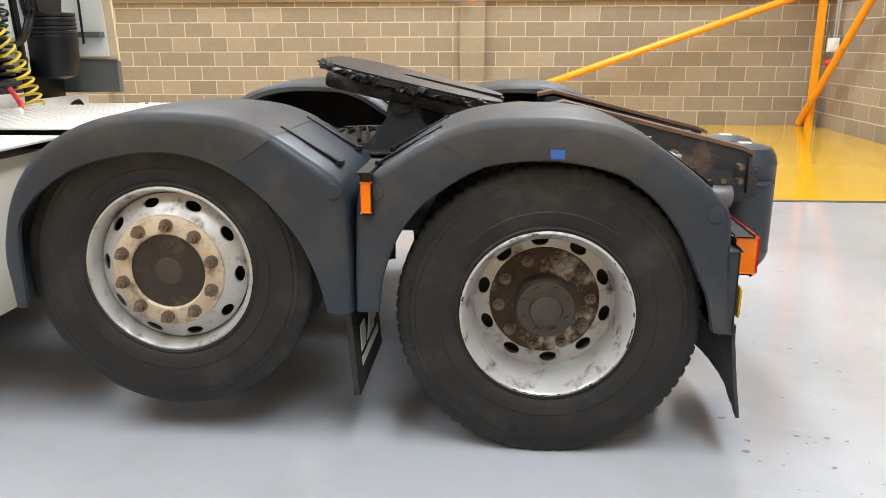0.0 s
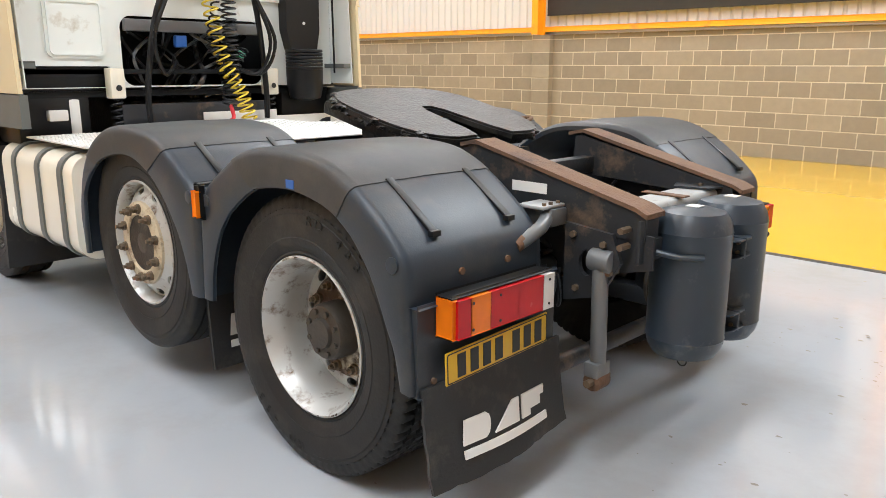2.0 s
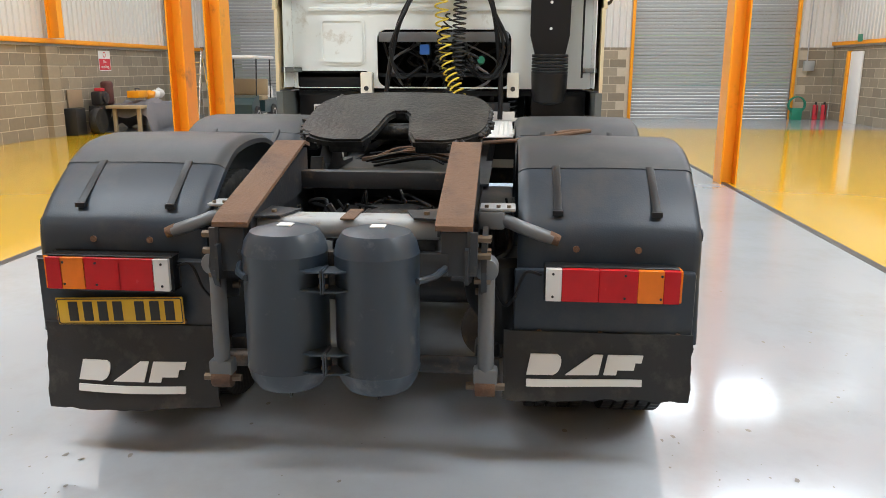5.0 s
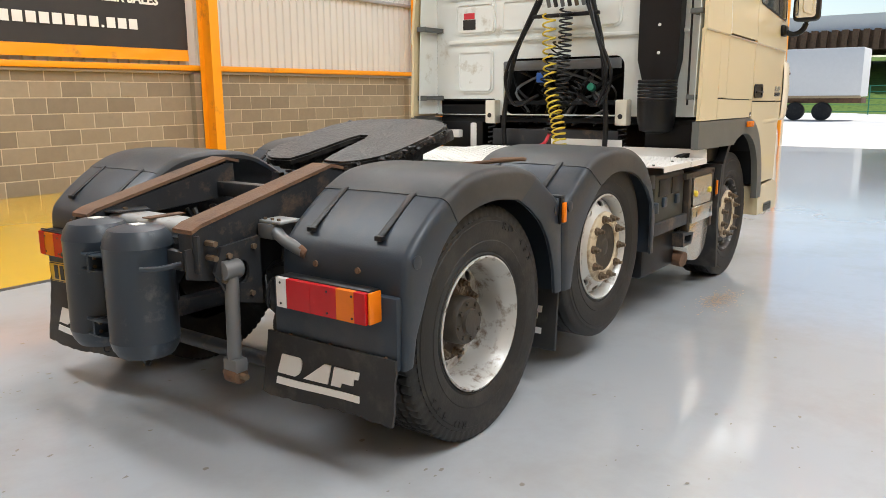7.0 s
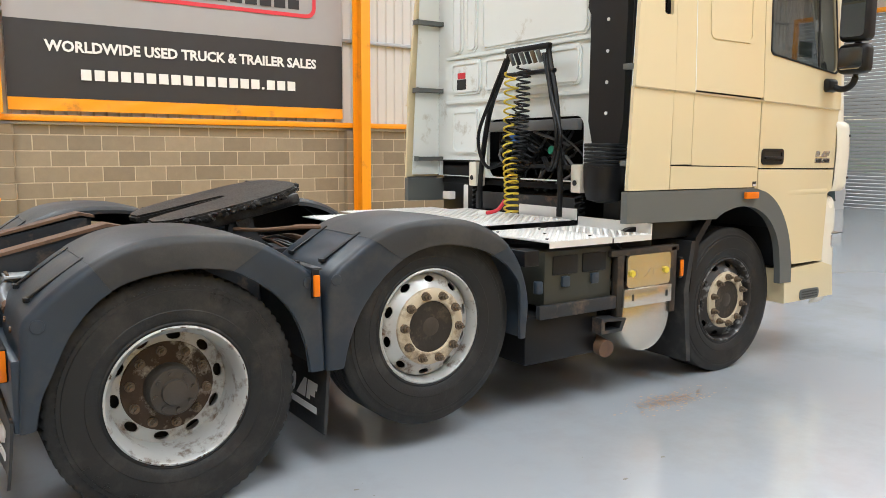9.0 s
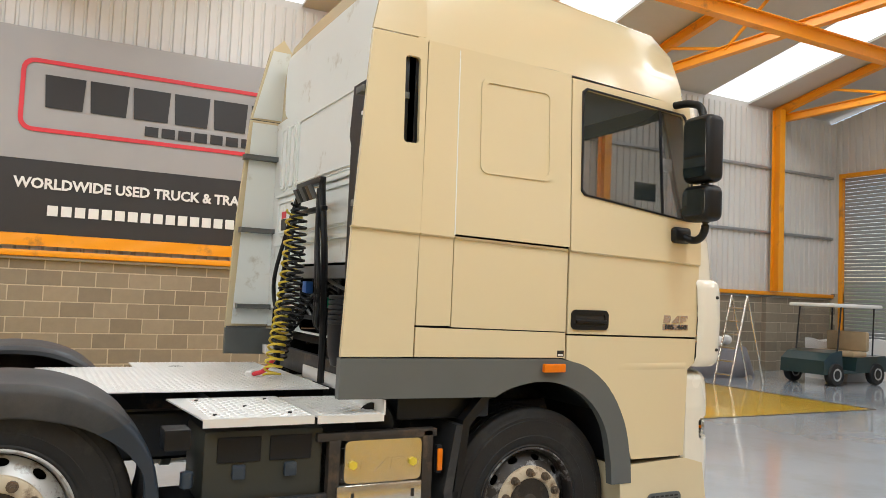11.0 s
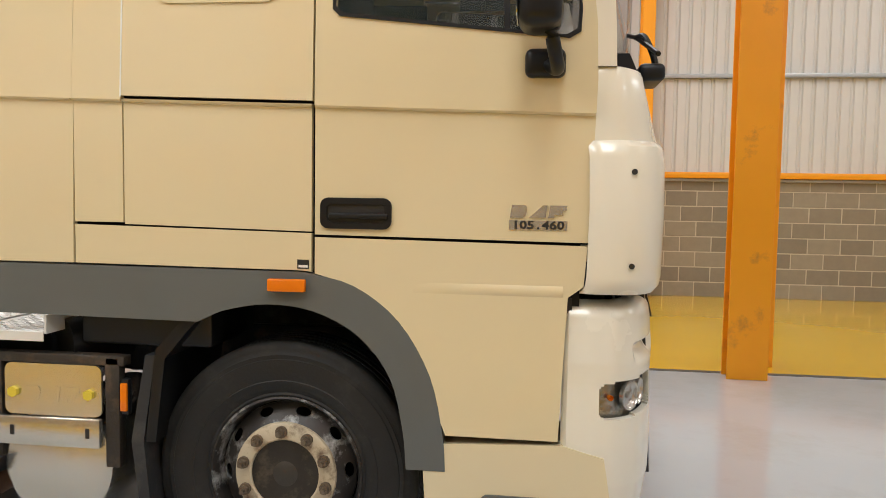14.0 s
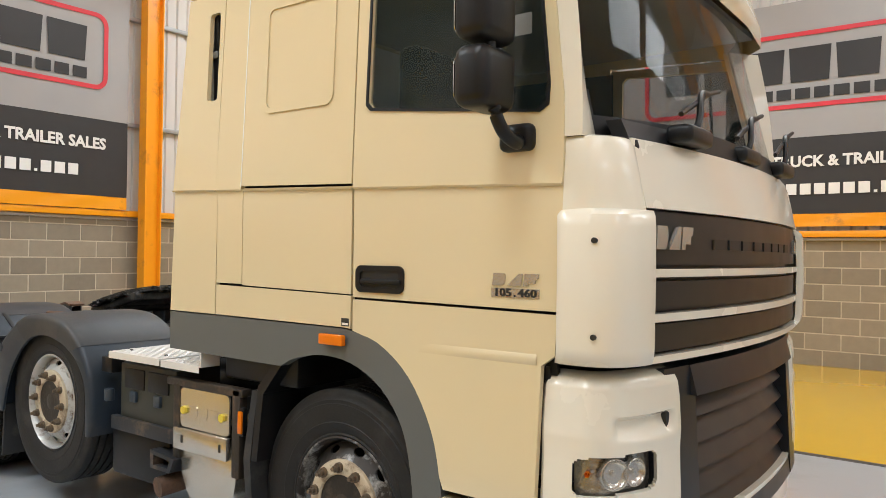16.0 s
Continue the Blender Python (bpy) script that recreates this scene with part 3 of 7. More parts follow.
# roller shutters
for k in (0, 2):
    y0, y1 = DOORS[k]
    sh = tagged(new(f"door_{k + 1}"), "closed grey slatted roller shutter", "roller door", kind="structure")
    n = int(DH / 0.1)
    slat = bmesh.new()
    add_box(slat, -0.012, 0.012, y0, y1, 0.004, 0.096, bevel=0.009, seg=2)
    me = mesh_of(slat, "slat", M_SHUT, True)
    for i in range(n):
        ob = bpy.data.objects.new("slat", me)
        scene.collection.objects.link(ob)
        ob.parent = sh
        ob.location = (XW - 0.05, 0, i * 0.1)
for k, (y0, y1) in enumerate(DOORS):
    bm = bmesh.new()
    add_box(bm, XW - 0.05, XW + 0.1, y0 - 0.09, y0, 0, DH, bevel=0.005)
    add_box(bm, XW - 0.05, XW + 0.1, y1, y1 + 0.09, 0, DH, bevel=0.005)
    add_box(bm, XW - 0.05, XW + 0.1, y0 - 0.09, y1 + 0.09, DH, DH + 0.12, bevel=0.005)
    single(f"door_frame_{k + 1}", bm, M_ORANGE, "orange steel door frame", "door frame", kind="structure")

# ---- the lorry: a three-axle tractor unit, front towards -x, drive axle at x = 0 ----
truck = thing("tractor_unit", "cream three-axle lorry tractor unit with dark rear mudguards, middle axle lifted", "lorry", at=(0, 0, 0.027))
XM, ZM, XF = -1.30, 0.64, -3.89
RT, RM, RF = 0.532, 0.524, 0.522
ZD, ZF = RT - 0.027, RF - 0.027   # hub heights over the frame's datum


def tyre(r, w, lugs):
    """Sidewall with bead, mould lines and shoulder, then a grooved tread; y counts from the outer face inwards."""
    seg = 288 if lugs else 96
    ri = 0.292
    h = r - ri
    prof = [(ri, 0.10), (ri + 0.008, 0.010), (ri + 0.022, 0.002), (ri + 0.030, 0.006), (ri + 0.034, 0.003), (ri + 0.22 * h, -0.006), (ri + 0.34 * h, -0.013), (ri + 0.355 * h, -0.0105), (ri + 0.55 * h, -0.016), (ri + 0.70 * h, -0.013), (ri + 0.715 * h, -0.009), (ri + 0.78 * h, -0.008), (ri + 0.80 * h, -0.003), (r - 0.030, 0.000), (r - 0.014, 0.004), (r - 0.003, 0.012)]
    sh = len(prof) - 4
    tr = []
    g = 5
    for i in range(g):
        a, b = 0.012 + (w - 0.024) * i / g, 0.012 + (w - 0.024) * (i + 1) / g
        tr += [(r, a + 0.006), (r, b - 0.006)] + ([(r - 0.014, b - 0.005), (r - 0.014, b + 0.005)] if i < g - 1 else [])
    prof = prof + tr + [(r - 0.03, w - 0.004), (ri, w - 0.04)]
    n = len(prof)

    def wob(i, k):
        if lugs and sh <= i <= n - 2:
            return -0.009 if (k + (i - sh) // 3) % 4 == 0 else 0.0
        return 0.0
    return lathe([(rr, -yy) for rr, yy in prof], seg, wob=wob, cap=False)


def sidewall_words(text, R, at, tyre_ob, size=0.052, step=7.4):
    """Raised rubber characters round the sidewall."""
    for k, ch in enumerate(text):
        if ch == " ":
            continue
        a = radians(at - k * step)
        m = Matrix.Translation((-R * math.cos(a), 0.0165, R * math.sin(a))) @ Matrix.Rotation(a - math.pi / 2, 4, "Y") @ Matrix.Rotation(math.pi, 4, "Z") @ Matrix.Rotation(math.pi / 2, 4, "X")
        words(ch, size, M_RUBBER, "raised_character", tyre_ob, m, wide=1.25, thick=0.0016)


def ring_nuts(parent, n, R, y, r, h, material):
    for k in range(n):
        a = (k + 0.5) * math.tau / n
        c = V(R * math.cos(a), y, R * math.sin(a))
        bm = cyl(c, c + V(0, h * 0.35, 0), r * 1.35, 10)
        add_cyl(bm, c + V(0, h * 0.3, 0), c + V(0, h * 0.8, 0), r, 6)
        add_cyl(bm, c + V(0, h * 0.75, 0), c + V(0, h * 1.2, 0), r * 0.55, 8)
        part("wheel_nut", bm, material, parent, smooth=False)


def disc_ring(r0, r1, y0, y1, holes, R, a, b, thick=0.012):
    """A dished ring from r0 (at y0) to r1 (at y1) with oval holes on radius R."""
    n = 60
    outer = [(r1 * math.cos(i * math.tau / n), r1 * math.sin(i * math.tau / n)) for i in range(n)]
    inner = [(r0 * math.cos(i * math.tau / n), r0 * math.sin(i * math.tau / n)) for i in range(n)]
    hs = [inner] + [oval(R * math.cos(t), R * math.sin(t), a, b, 12, t) for t in [k * math.tau / holes for k in range(holes)]]

    def f(u, v):
        q = (math.hypot(u, v) - r0) / (r1 - r0)
        return V(u, y0 + (y1 - y0) * q, v)
    return plate(outer, hs, f, (0, -thick, 0))


def drive_wheel():
    w = part("drive_wheel", disc_ring(0.10, 0.262, -0.165, -0.19, 10, 0.229, 0.021, 0.033), M_RIM, truck, "deep-dished silver wheel with a rusted hub face")
    part("rust_ring", lathe([(0.204, -0.184), (0.201, -0.173), (0.15, -0.164), (0.105, -0.158)], 48, cap=False), M_RIMR, w, "rusted hub face")
    ty = part("tyre", tyre(RT, 0.27, True), M_RUBBER, w, "worn black tyre with open shoulder tread")
    sidewall_words("RD 433", 0.448, 60, ty)
    sidewall_words("RD 433", 0.448, 240, ty)
    part("rim", lathe([(0.292, -0.03), (0.304, -0.008), (0.306, 0.0), (0.298, 0.004), (0.290, -0.004), (0.284, -0.03), (0.268, -0.05), (0.266, -0.10), (0.264, -0.16), (0.262, -0.19), (0.262, -0.26)], 64, cap=False), M_RIM, w, "silver painted rim, chipped at the edge")
    for k in range(26):
        a0 = random.uniform(0, math.tau)
        da, r0, r1 = random.uniform(0.02, 0.09), 0.2965, random.uniform(0.299, 0.3045)
        part("chip", plate([(r0, a0), (r1, a0 + da * 0.2), (r1 - 0.001, a0 + da), (r0, a0 + da * 0.8)], [], lambda u, v: V(u * math.cos(v), 0.0048, u * math.sin(v)), (0, 0.0006, 0)), M_RIMR, w, smooth=False)
    part("hub", lathe([(0.112, -0.18), (0.110, -0.085), (0.102, -0.07), (0.06, -0.066), (0.055, -0.05), (0.02, -0.048)], 40), M_HUBD, w, "dark greasy hub cap")
    for k in range(8):
        a = k * math.tau / 8
        part("hub_bolt", cyl((0.083 * math.cos(a), -0.075, 0.083 * math.sin(a)), (0.083 * math.cos(a), -0.058, 0.083 * math.sin(a)), 0.011, 6), M_HUBD, w, smooth=False)
    ring_nuts(w, 10, 0.168, -0.167, 0.0165, 0.04, M_NUT)
    t2 = part("inner_tyre", tyre(RT, 0.27, True), M_RUBBER, w, "inner twin tyre")
    t2.location = (0, -0.33, 0)
    # drum with an added wide dark face that keeps light out of the wheel holes
    part("drum_and_backing", lathe([(0.261, -0.265), (0.2, -0.27), (0.2, -0.55), (0.12, -0.56)], 32), M_HUBD, w)
    return w


def steer_wheel(name, r, hubm, discm, rimm, label):
    w = part(name, disc_ring(0.19, 0.272, -0.002, -0.060, 10, 0.246, 0.0165, 0.031), discm, truck, label)
    part("tyre", tyre(r, 0.28, False), M_RUBBER, w, "worn smooth-shouldered black tyre")
    part("rim", lathe([(0.292, -0.03), (0.304, -0.012), (0.306, -0.004), (0.298, 0.0), (0.288, -0.012), (0.282, -0.05), (0.274, -0.09), (0.272, -0.09), (0.272, -0.2)], 64, cap=False), rimm, w, "painted rim, rusted and chipped at the edge")
    part("backing", lathe([(0.271, -0.11), (0.12, -0.115), (0.12, -0.3)], 40, cap=False), M_INT, w)
    part("hub", lathe([(0.206, -0.02), (0.202, 0.0), (0.194, 0.006), (0.142, 0.010), (0.136, 0.004), (0.135, -0.006)], 48, cap=False), hubm, w, "worn cream hub flange")
    part("hub_bowl", lathe([(0.135, 0.0), (0.128, -0.03), (0.112, -0.05), (0.096, -0.052), (0.094, -0.03), (0.086, -0.026), (0.03, -0.026)], 48), M_BOWL, w, "dark greasy hub bowl")
    part("hub_cap", lathe([(0.062, -0.03), (0.060, -0.006), (0.05, 0.0), (0.01, 0.002)], 36), M_HUBD, w, "dark hub cap")
    ring_nuts(w, 10, 0.170, 0.006, 0.0175, 0.042, M_NUT)
    return w


def seat_wheel(w, x, y, z, spin=0.0, near=0.0):
    w.matrix_basis = pose(x, y, z, 0, 0, 0) @ Matrix.Rotation(radians(spin), 4, "Y")
    m = pose(x + near, -y, z, 0, 0, 180) @ Matrix.Rotation(radians(spin * 1.7 + 8), 4, "Y")
    copy_thing(w, m)


seat_wheel(drive_wheel(), 0, 1.245, ZD, 9)
seat_wheel(steer_wheel("middle_wheel", RM, M_HUB, M_RIM, M_RIM, "silver wheel of the lifted middle axle"), XM, 1.235, ZM, 14, -0.05)
seat_wheel(steer_wheel("front_wheel", RF, M_HUB, M_DISCD, M_DISCD, "chipped silver front steering wheel"), XF, 1.185, ZF, 4)
for name, x, z in (("drive_axle", 0, ZD), ("middle_axle", XM, ZM), ("front_axle", XF, ZF)):
    part(name, cyl((x, -0.95, z), (x, 0.95, z), 0.075, 20), M_STEEL, truck)
part("differential", lathe([(0.02, -0.16), (0.14, -0.13), (0.19, -0.04), (0.2, 0.04), (0.14, 0.14), (0.02, 0.17)], 28, (-0.05, 0, ZD)), M_GREASE, truck)


# mudguards: three overlapping sections each, between an outer line and the edge of the arch
def guard(outer, edge, i0, i1, yi, yo, s, proud=0.0, thick=0.016):
    P = smooth_path([(x, 0, z) for x, z in outer], 4)[i0 * 4:i1 * 4 + 1]
    Q = smooth_path([(x, 0, z) for x, z in edge], 4)[i0 * 4:i1 * 4 + 1]
    bm = bmesh.new()
    rings = []
    for p, q in zip(P, Q):
        d = (q - p)
        L = d.length
        d = d / L
        r = min(0.038, L * 0.35)
        o = p - d * proud
        face = [(yo + proud - 0.004, L + 0.002), (yo + proud, L - 0.008), (yo + proud, r), (yo + proud - 0.15 * r, r * 0.45), (yo + proud - 0.5 * r, r * 0.12), (yo + proud - r, 0.0), ((yo + yi) / 2, -0.006), (yi + 0.05, 0.0), (yi + 0.02, 0.006), (yi, 0.025), (yi, 0.05)]
        back = [(y + (thick if y < (yo + yi) / 2 else -thick), dd + thick * (0 if k in (0, len(face) - 1) else 1)) for k, (y, dd) in reversed(list(enumerate(face)))]
        rings.append([bm.verts.new(V(o.x, s * y, o.z) + d * dd) for y, dd in face + back])
    k = len(rings[0])
    for a, b in zip(rings, rings[1:]):
        for j in range(k):
            bm.faces.new((a[j], a[(j + 1) % k], b[(j + 1) % k], b[j]))
    bm.faces.new(rings[0])
    bm.faces.new(rings[-1])
    return bm


G_DRIVE = [(-0.665, 0.525), (-0.664, 0.66), (-0.660, 0.80), (-0.648, 0.93), (-0.60, 1.0), (-0.50, 1.07), (-0.39, 1.135), (-0.26, 1.178), (-0.10, 1.194), (0.06, 1.192), (0.20, 1.168), (0.335, 1.105), (0.45, 1.025), (0.535, 0.95), (0.585, 0.88), (0.594, 0.74), (0.600, 0.60), (0.608, 0.474)]
E_DRIVE = [(-0.590, 0.525), (-0.570, 0.66), (-0.515, 0.80), (-0.44, 0.90), (-0.385, 0.945), (-0.32, 0.99), (-0.236, 1.033), (-0.14, 1.052), (-0.036, 1.060), (0.07, 1.052), (0.183, 1.028), (0.26, 0.995), (0.335, 0.94), (0.395, 0.87), (0.44, 0.80), (0.495, 0.68), (0.532, 0.599), (0.558, 0.479)]
G_MID = [(-0.672, 0.517), (-0.672, 0.66), (-0.675, 0.80), (-0.685, 0.93), (-0.73, 1.0), (-0.82, 1.065), (-0.92, 1.13), (-1.05, 1.182), (-1.22, 1.203), (-1.38, 1.203), (-1.52, 1.182), (-1.66, 1.128), (-1.78, 1.04), (-1.86, 0.93), (-1.905, 0.80), (-1.92, 0.66), (-1.90, 0.51)]
E_MID = [(-0.759, 0.517), (-0.79, 0.64), (-0.84, 0.76), (-0.886, 0.829), (-0.94, 0.895), (-1.013, 0.963), (-1.09, 1.015), (-1.181, 1.053), (-1.27, 1.072), (-1.374, 1.074), (-1.47, 1.06), (-1.576, 1.034), (-1.66, 0.997), (-1.727, 0.955), (-1.80, 0.885), (-1.85, 0.79), (-1.862, 0.51)]
for s in (1, -1):
    g = part("drive_mudguard", guard(G_DRIVE, E_DRIVE, 6, 11, 0.61, 1.30, s, 0.003), M_GUARDT, truck, "dusty dark grey plastic mudguard")
    part("guard_front_end", guard(G_DRIVE, E_DRIVE, 0, 6, 0.61, 1.30, s), M_GUARD, g, "blue-grey lower section of the mudguard")
    part("guard_rear_end", guard(G_DRIVE, E_DRIVE, 11, 17, 0.61, 1.30, s), M_GUARD, g, "blue-grey lower section of the mudguard")
    m = part("middle_mudguard", guard(G_MID, E_MID, 6, 12, 0.61, 1.30, s, 0.003), M_GUARDT, truck, "dusty dark grey plastic mudguard")
    part("guard_rear_end", guard(G_MID, E_MID, 0, 6, 0.61, 1.30, s), M_GUARD, m, "blue-grey lower section of the mudguard")
    part("guard_front_end", guard(G_MID, E_MID, 12, 16, 0.61, 1.30, s), M_GUARD, m, "blue-grey lower section of the mudguard")
    # rubber straps on the sloping faces
    for par, pts in ((g, [(0.325, 1.112), (0.535, 0.955)]), (g, [(-0.37, 1.147), (-0.59, 1.012)]), (m, [(-0.94, 1.143), (-0.74, 1.012)])):
        for y in (0.76, 1.13):
            (x0, z0), (x1, z1) = pts
            d = V(x1 - x0, 0, z1 - z0).normalized()
            nn = V(-d.z, 0, d.x) * (1 if -d.z * 0 + d.x > 0 else -1)
            bm = bmesh.new()
            a, b = V(x0, s * y, z0) + nn * 0.004, V(x1, s * y, z1) + nn * 0.012
            add_box(bm, -0.016, 0.016, -0.005, 0.005, 0, (b - a).length, bevel=0.003)
            bm.transform(Matrix.Translation(a) @ (b - a).to_track_quat("Z", "X").to_matrix().to_4x4() @ Matrix.Rotation(radians(90), 4, "Z"))
            st = part("strap", bm, M_BLACK, par)
            part("buckle", box(b.x - 0.012, b.x + 0.012, s * y - 0.02, s * y + 0.02, b.z - 0.012, b.z + 0.008, bevel=0.003), M_BLACK, par)
    for x, z in ((0.548, 0.885),):
        part("plug", cyl((x - 0.02, s * 1.296, z), (x - 0.02, s * 1.304, z), 0.027, 20, bevel=0.003), M_GUARD, g)
    part("plug", cyl((-0.583, s * 1.296, 0.949), (-0.583, s * 1.304, 0.949), 0.027, 20, bevel=0.003), M_GUARD, g)
    part("plug", cyl((-0.725, s * 1.296, 0.948), (-0.725, s * 1.304, 0.948), 0.027, 20, bevel=0.003), M_GUARD, m)
    # bolts on the back face
    for y in (0.83, 1.06):
        part("bolt", cyl((0.58, s * y, 0.835), (0.602, s * y, 0.837), 0.013, 8), M_RUST, g)
    # orange side marker between the guards
    mk = part("side_marker", box(-0.63, -0.592, s * 1.302, s * 1.318, 0.875, 1.01, bevel=0.005), M_BLACK, truck)
    part("lens", box(-0.627, -0.595, s * 1.318, s * 1.334, 0.885, 0.985, bevel=0.005), M_AMB, mk, "amber lens")
    part("marker_bracket", box(-0.645, -0.60, s * 1.0, s * 1.31, 1.005, 1.016, bevel=0.002), M_STEEL, mk)
    # flap behind the middle wheel
    bm = box(-0.010, 0.010, s * 0.74, s * 1.26, 0, 0.36, bevel=0.004)
    for v in bm.verts:
        v.co.x += 0.012 * math.sin(v.co.z * 5)
    fl = part("middle_mudflap", bm, M_FLAP, truck, "black rubber mudflap with a worn white mark")
    fl.matrix_basis = pose(-0.675, 0, 0.19, 0, -6, 0)
    put_mark("mark_shape", 0.36, 0.15, lambda u, v: V(0.0115 + 0.012 * math.sin((0.08 + v) * 5), s * 1.0 + u, 0.08 + v), (0.002, 0, 0), M_PAPER, fl)

part("maker_sticker", box(-0.01, 0.036, -1.3055, -1.303, 1.065, 1.095, bevel=0), M_BLUE, truck, "small blue and white sticker", smooth=False)

# rear end: flaps, lights, plate
for s, z0, z1, lab in ((-1, 0.170, 0.50, "long black rubber mudflap with white mark, frayed at one edge"), (1, 0.26, 0.52, "black rubber mudflap with white mark")):
    bm = bmesh.new()
    nx, nz = 22, 10
    grid = []
    for j in range(nz + 1):
        rowv = []
        for i in range(nx + 1):
            y = 0.565 + (1.272 - 0.565) * i / nx
            z = z0 + (z1 - z0) * j / nz
            jag = (0.008 * random.random() if i == nx else 0) - (0.01 * random.random() if j == 0 else 0)
            bend = 0.02 * math.sin(i / nx * 5 + s) * (1 - j / nz)
            rowv.append(bm.verts.new((0.625 + 0.06 * (1 - j / nz) ** 1.3 * (1 if s < 0 else 0.5) + bend, s * (y + jag), z + (jag if j == 0 else 0) + (0.03 * (i / nx - 0.5) if s < 0 else 0.0) * (1 - j / nz) * -1)))
        grid.append(rowv)
    for j in range(nz):
        for i in range(nx):
            bm.faces.new((grid[j][i], grid[j][i + 1], grid[j + 1][i + 1], grid[j + 1][i]))
    r = bmesh.ops.extrude_face_region(bm, geom=bm.faces[:])
    bmesh.ops.translate(bm, verts=[g for g in r["geom"] if isinstance(g, bmesh.types.BMVert)], vec=(0.012, 0, 0))
    fl = part("rear_mudflap", bm, M_FLAP, truck, lab)
    zm, yl = (0.231, 0.913) if s < 0 else (0.313, 0.874)

    def on_flap(u, v, s=s, z0=z0, z1=z1, zm=zm, yl=yl):
        t = 1 - (zm + v - z0) / (z1 - z0)
        i = (abs(s * yl + u) - 0.565) / 0.707
        return V(0.639 + 0.06 * t ** 1.3 * (1 if s < 0 else 0.5) + 0.02 * math.sin(i * 5 + s) * t, s * yl + u, zm + v)
    put_mark("mark_shape", 0.44, 0.124, on_flap, (0.006, 0, 0), M_PAPER, fl)
    # back plate that carries the light
    part("light_panel", box(0.585, 0.625, s * 0.60, s * 1.275, 0.47, 0.76, bevel=0.012), M_GUARD, truck)
    lt = part("tail_light", box(0.625, 0.69, s * 0.71, s * 1.20, 0.658, 0.793, bevel=0.008), M_BLACK, truck, "rear lamp cluster with red, amber and clear lenses")
    for a, b, mm, nm in ((0.714, 0.772, M_CLEAR, "clear_lens"), (0.773, 0.9065, M_RED, "red_lens"), (0.907, 1.0465, M_RED, "red_lens"), (1.047, 1.1385, M_AMB, "amber_lens"), (1.139, 1.197, M_RED, "red_lens")):
        bm = box(0.688, 0.712, s * a, s * b, 0.664, 0.787, bevel=0.002, seg=1)
        part(nm, bm, mm, lt)
    part("side_lens", box(0.63, 0.70, s * 1.198, s * 1.208, 0.664, 0.787, bevel=0.004), M_AMB, lt)
    for y in (0.74, 1.0, 1.13):
        for z in (0.682, 0.768):
            part("screw", cyl((0.708, s * y, z), (0.7145, s * y, z), 0.005, 8), M_BLACK, lt, smooth=False)
    for y in (0.70, 0.93, 1.22):
        part("bolt", cyl((0.622, s * y, 0.515), (0.634, s * y, 0.515), 0.011, 8), M_RUST, truck, smooth=False)
    part("light_cable", tube(smooth_path([(0.66, s * 0.70, 0.75), (0.67, s * 0.64, 0.76), (0.66, s * 0.60, 0.66), (0.62, s * 0.56, 0.62), (0.58, s * 0.50, 0.74)], 6), 0.006, 6), M_BLACK, lt)
NPL = Matrix.Translation((0.66, -0.944, 0.5635)) @ Matrix.Rotation(radians(2.0), 4, "X")
npl = part("number_plate", box(0, 0.008, -0.26, 0.26, -0.0555, 0.0555, bevel=0.004), M_PLATE, truck, "yellow rear number plate with black border")
npl.matrix_basis = NPL
part("border", plate(rrect(-0.256, 0.256, -0.0515, 0.0515, 0.008), [rrect(-0.252, 0.252, -0.0475, 0.0475, 0.006)], yz(0.0082), (0.001, 0, 0)), M_INK, npl, smooth=False)
for y in (-0.19, -0.129, -0.068, -0.007, 0.083, 0.144, 0.205):
    part("bar", box(0.008, 0.010, y - 0.019, y + 0.019, -0.0395, 0.0395, bevel=0), M_INK, npl, smooth=False)

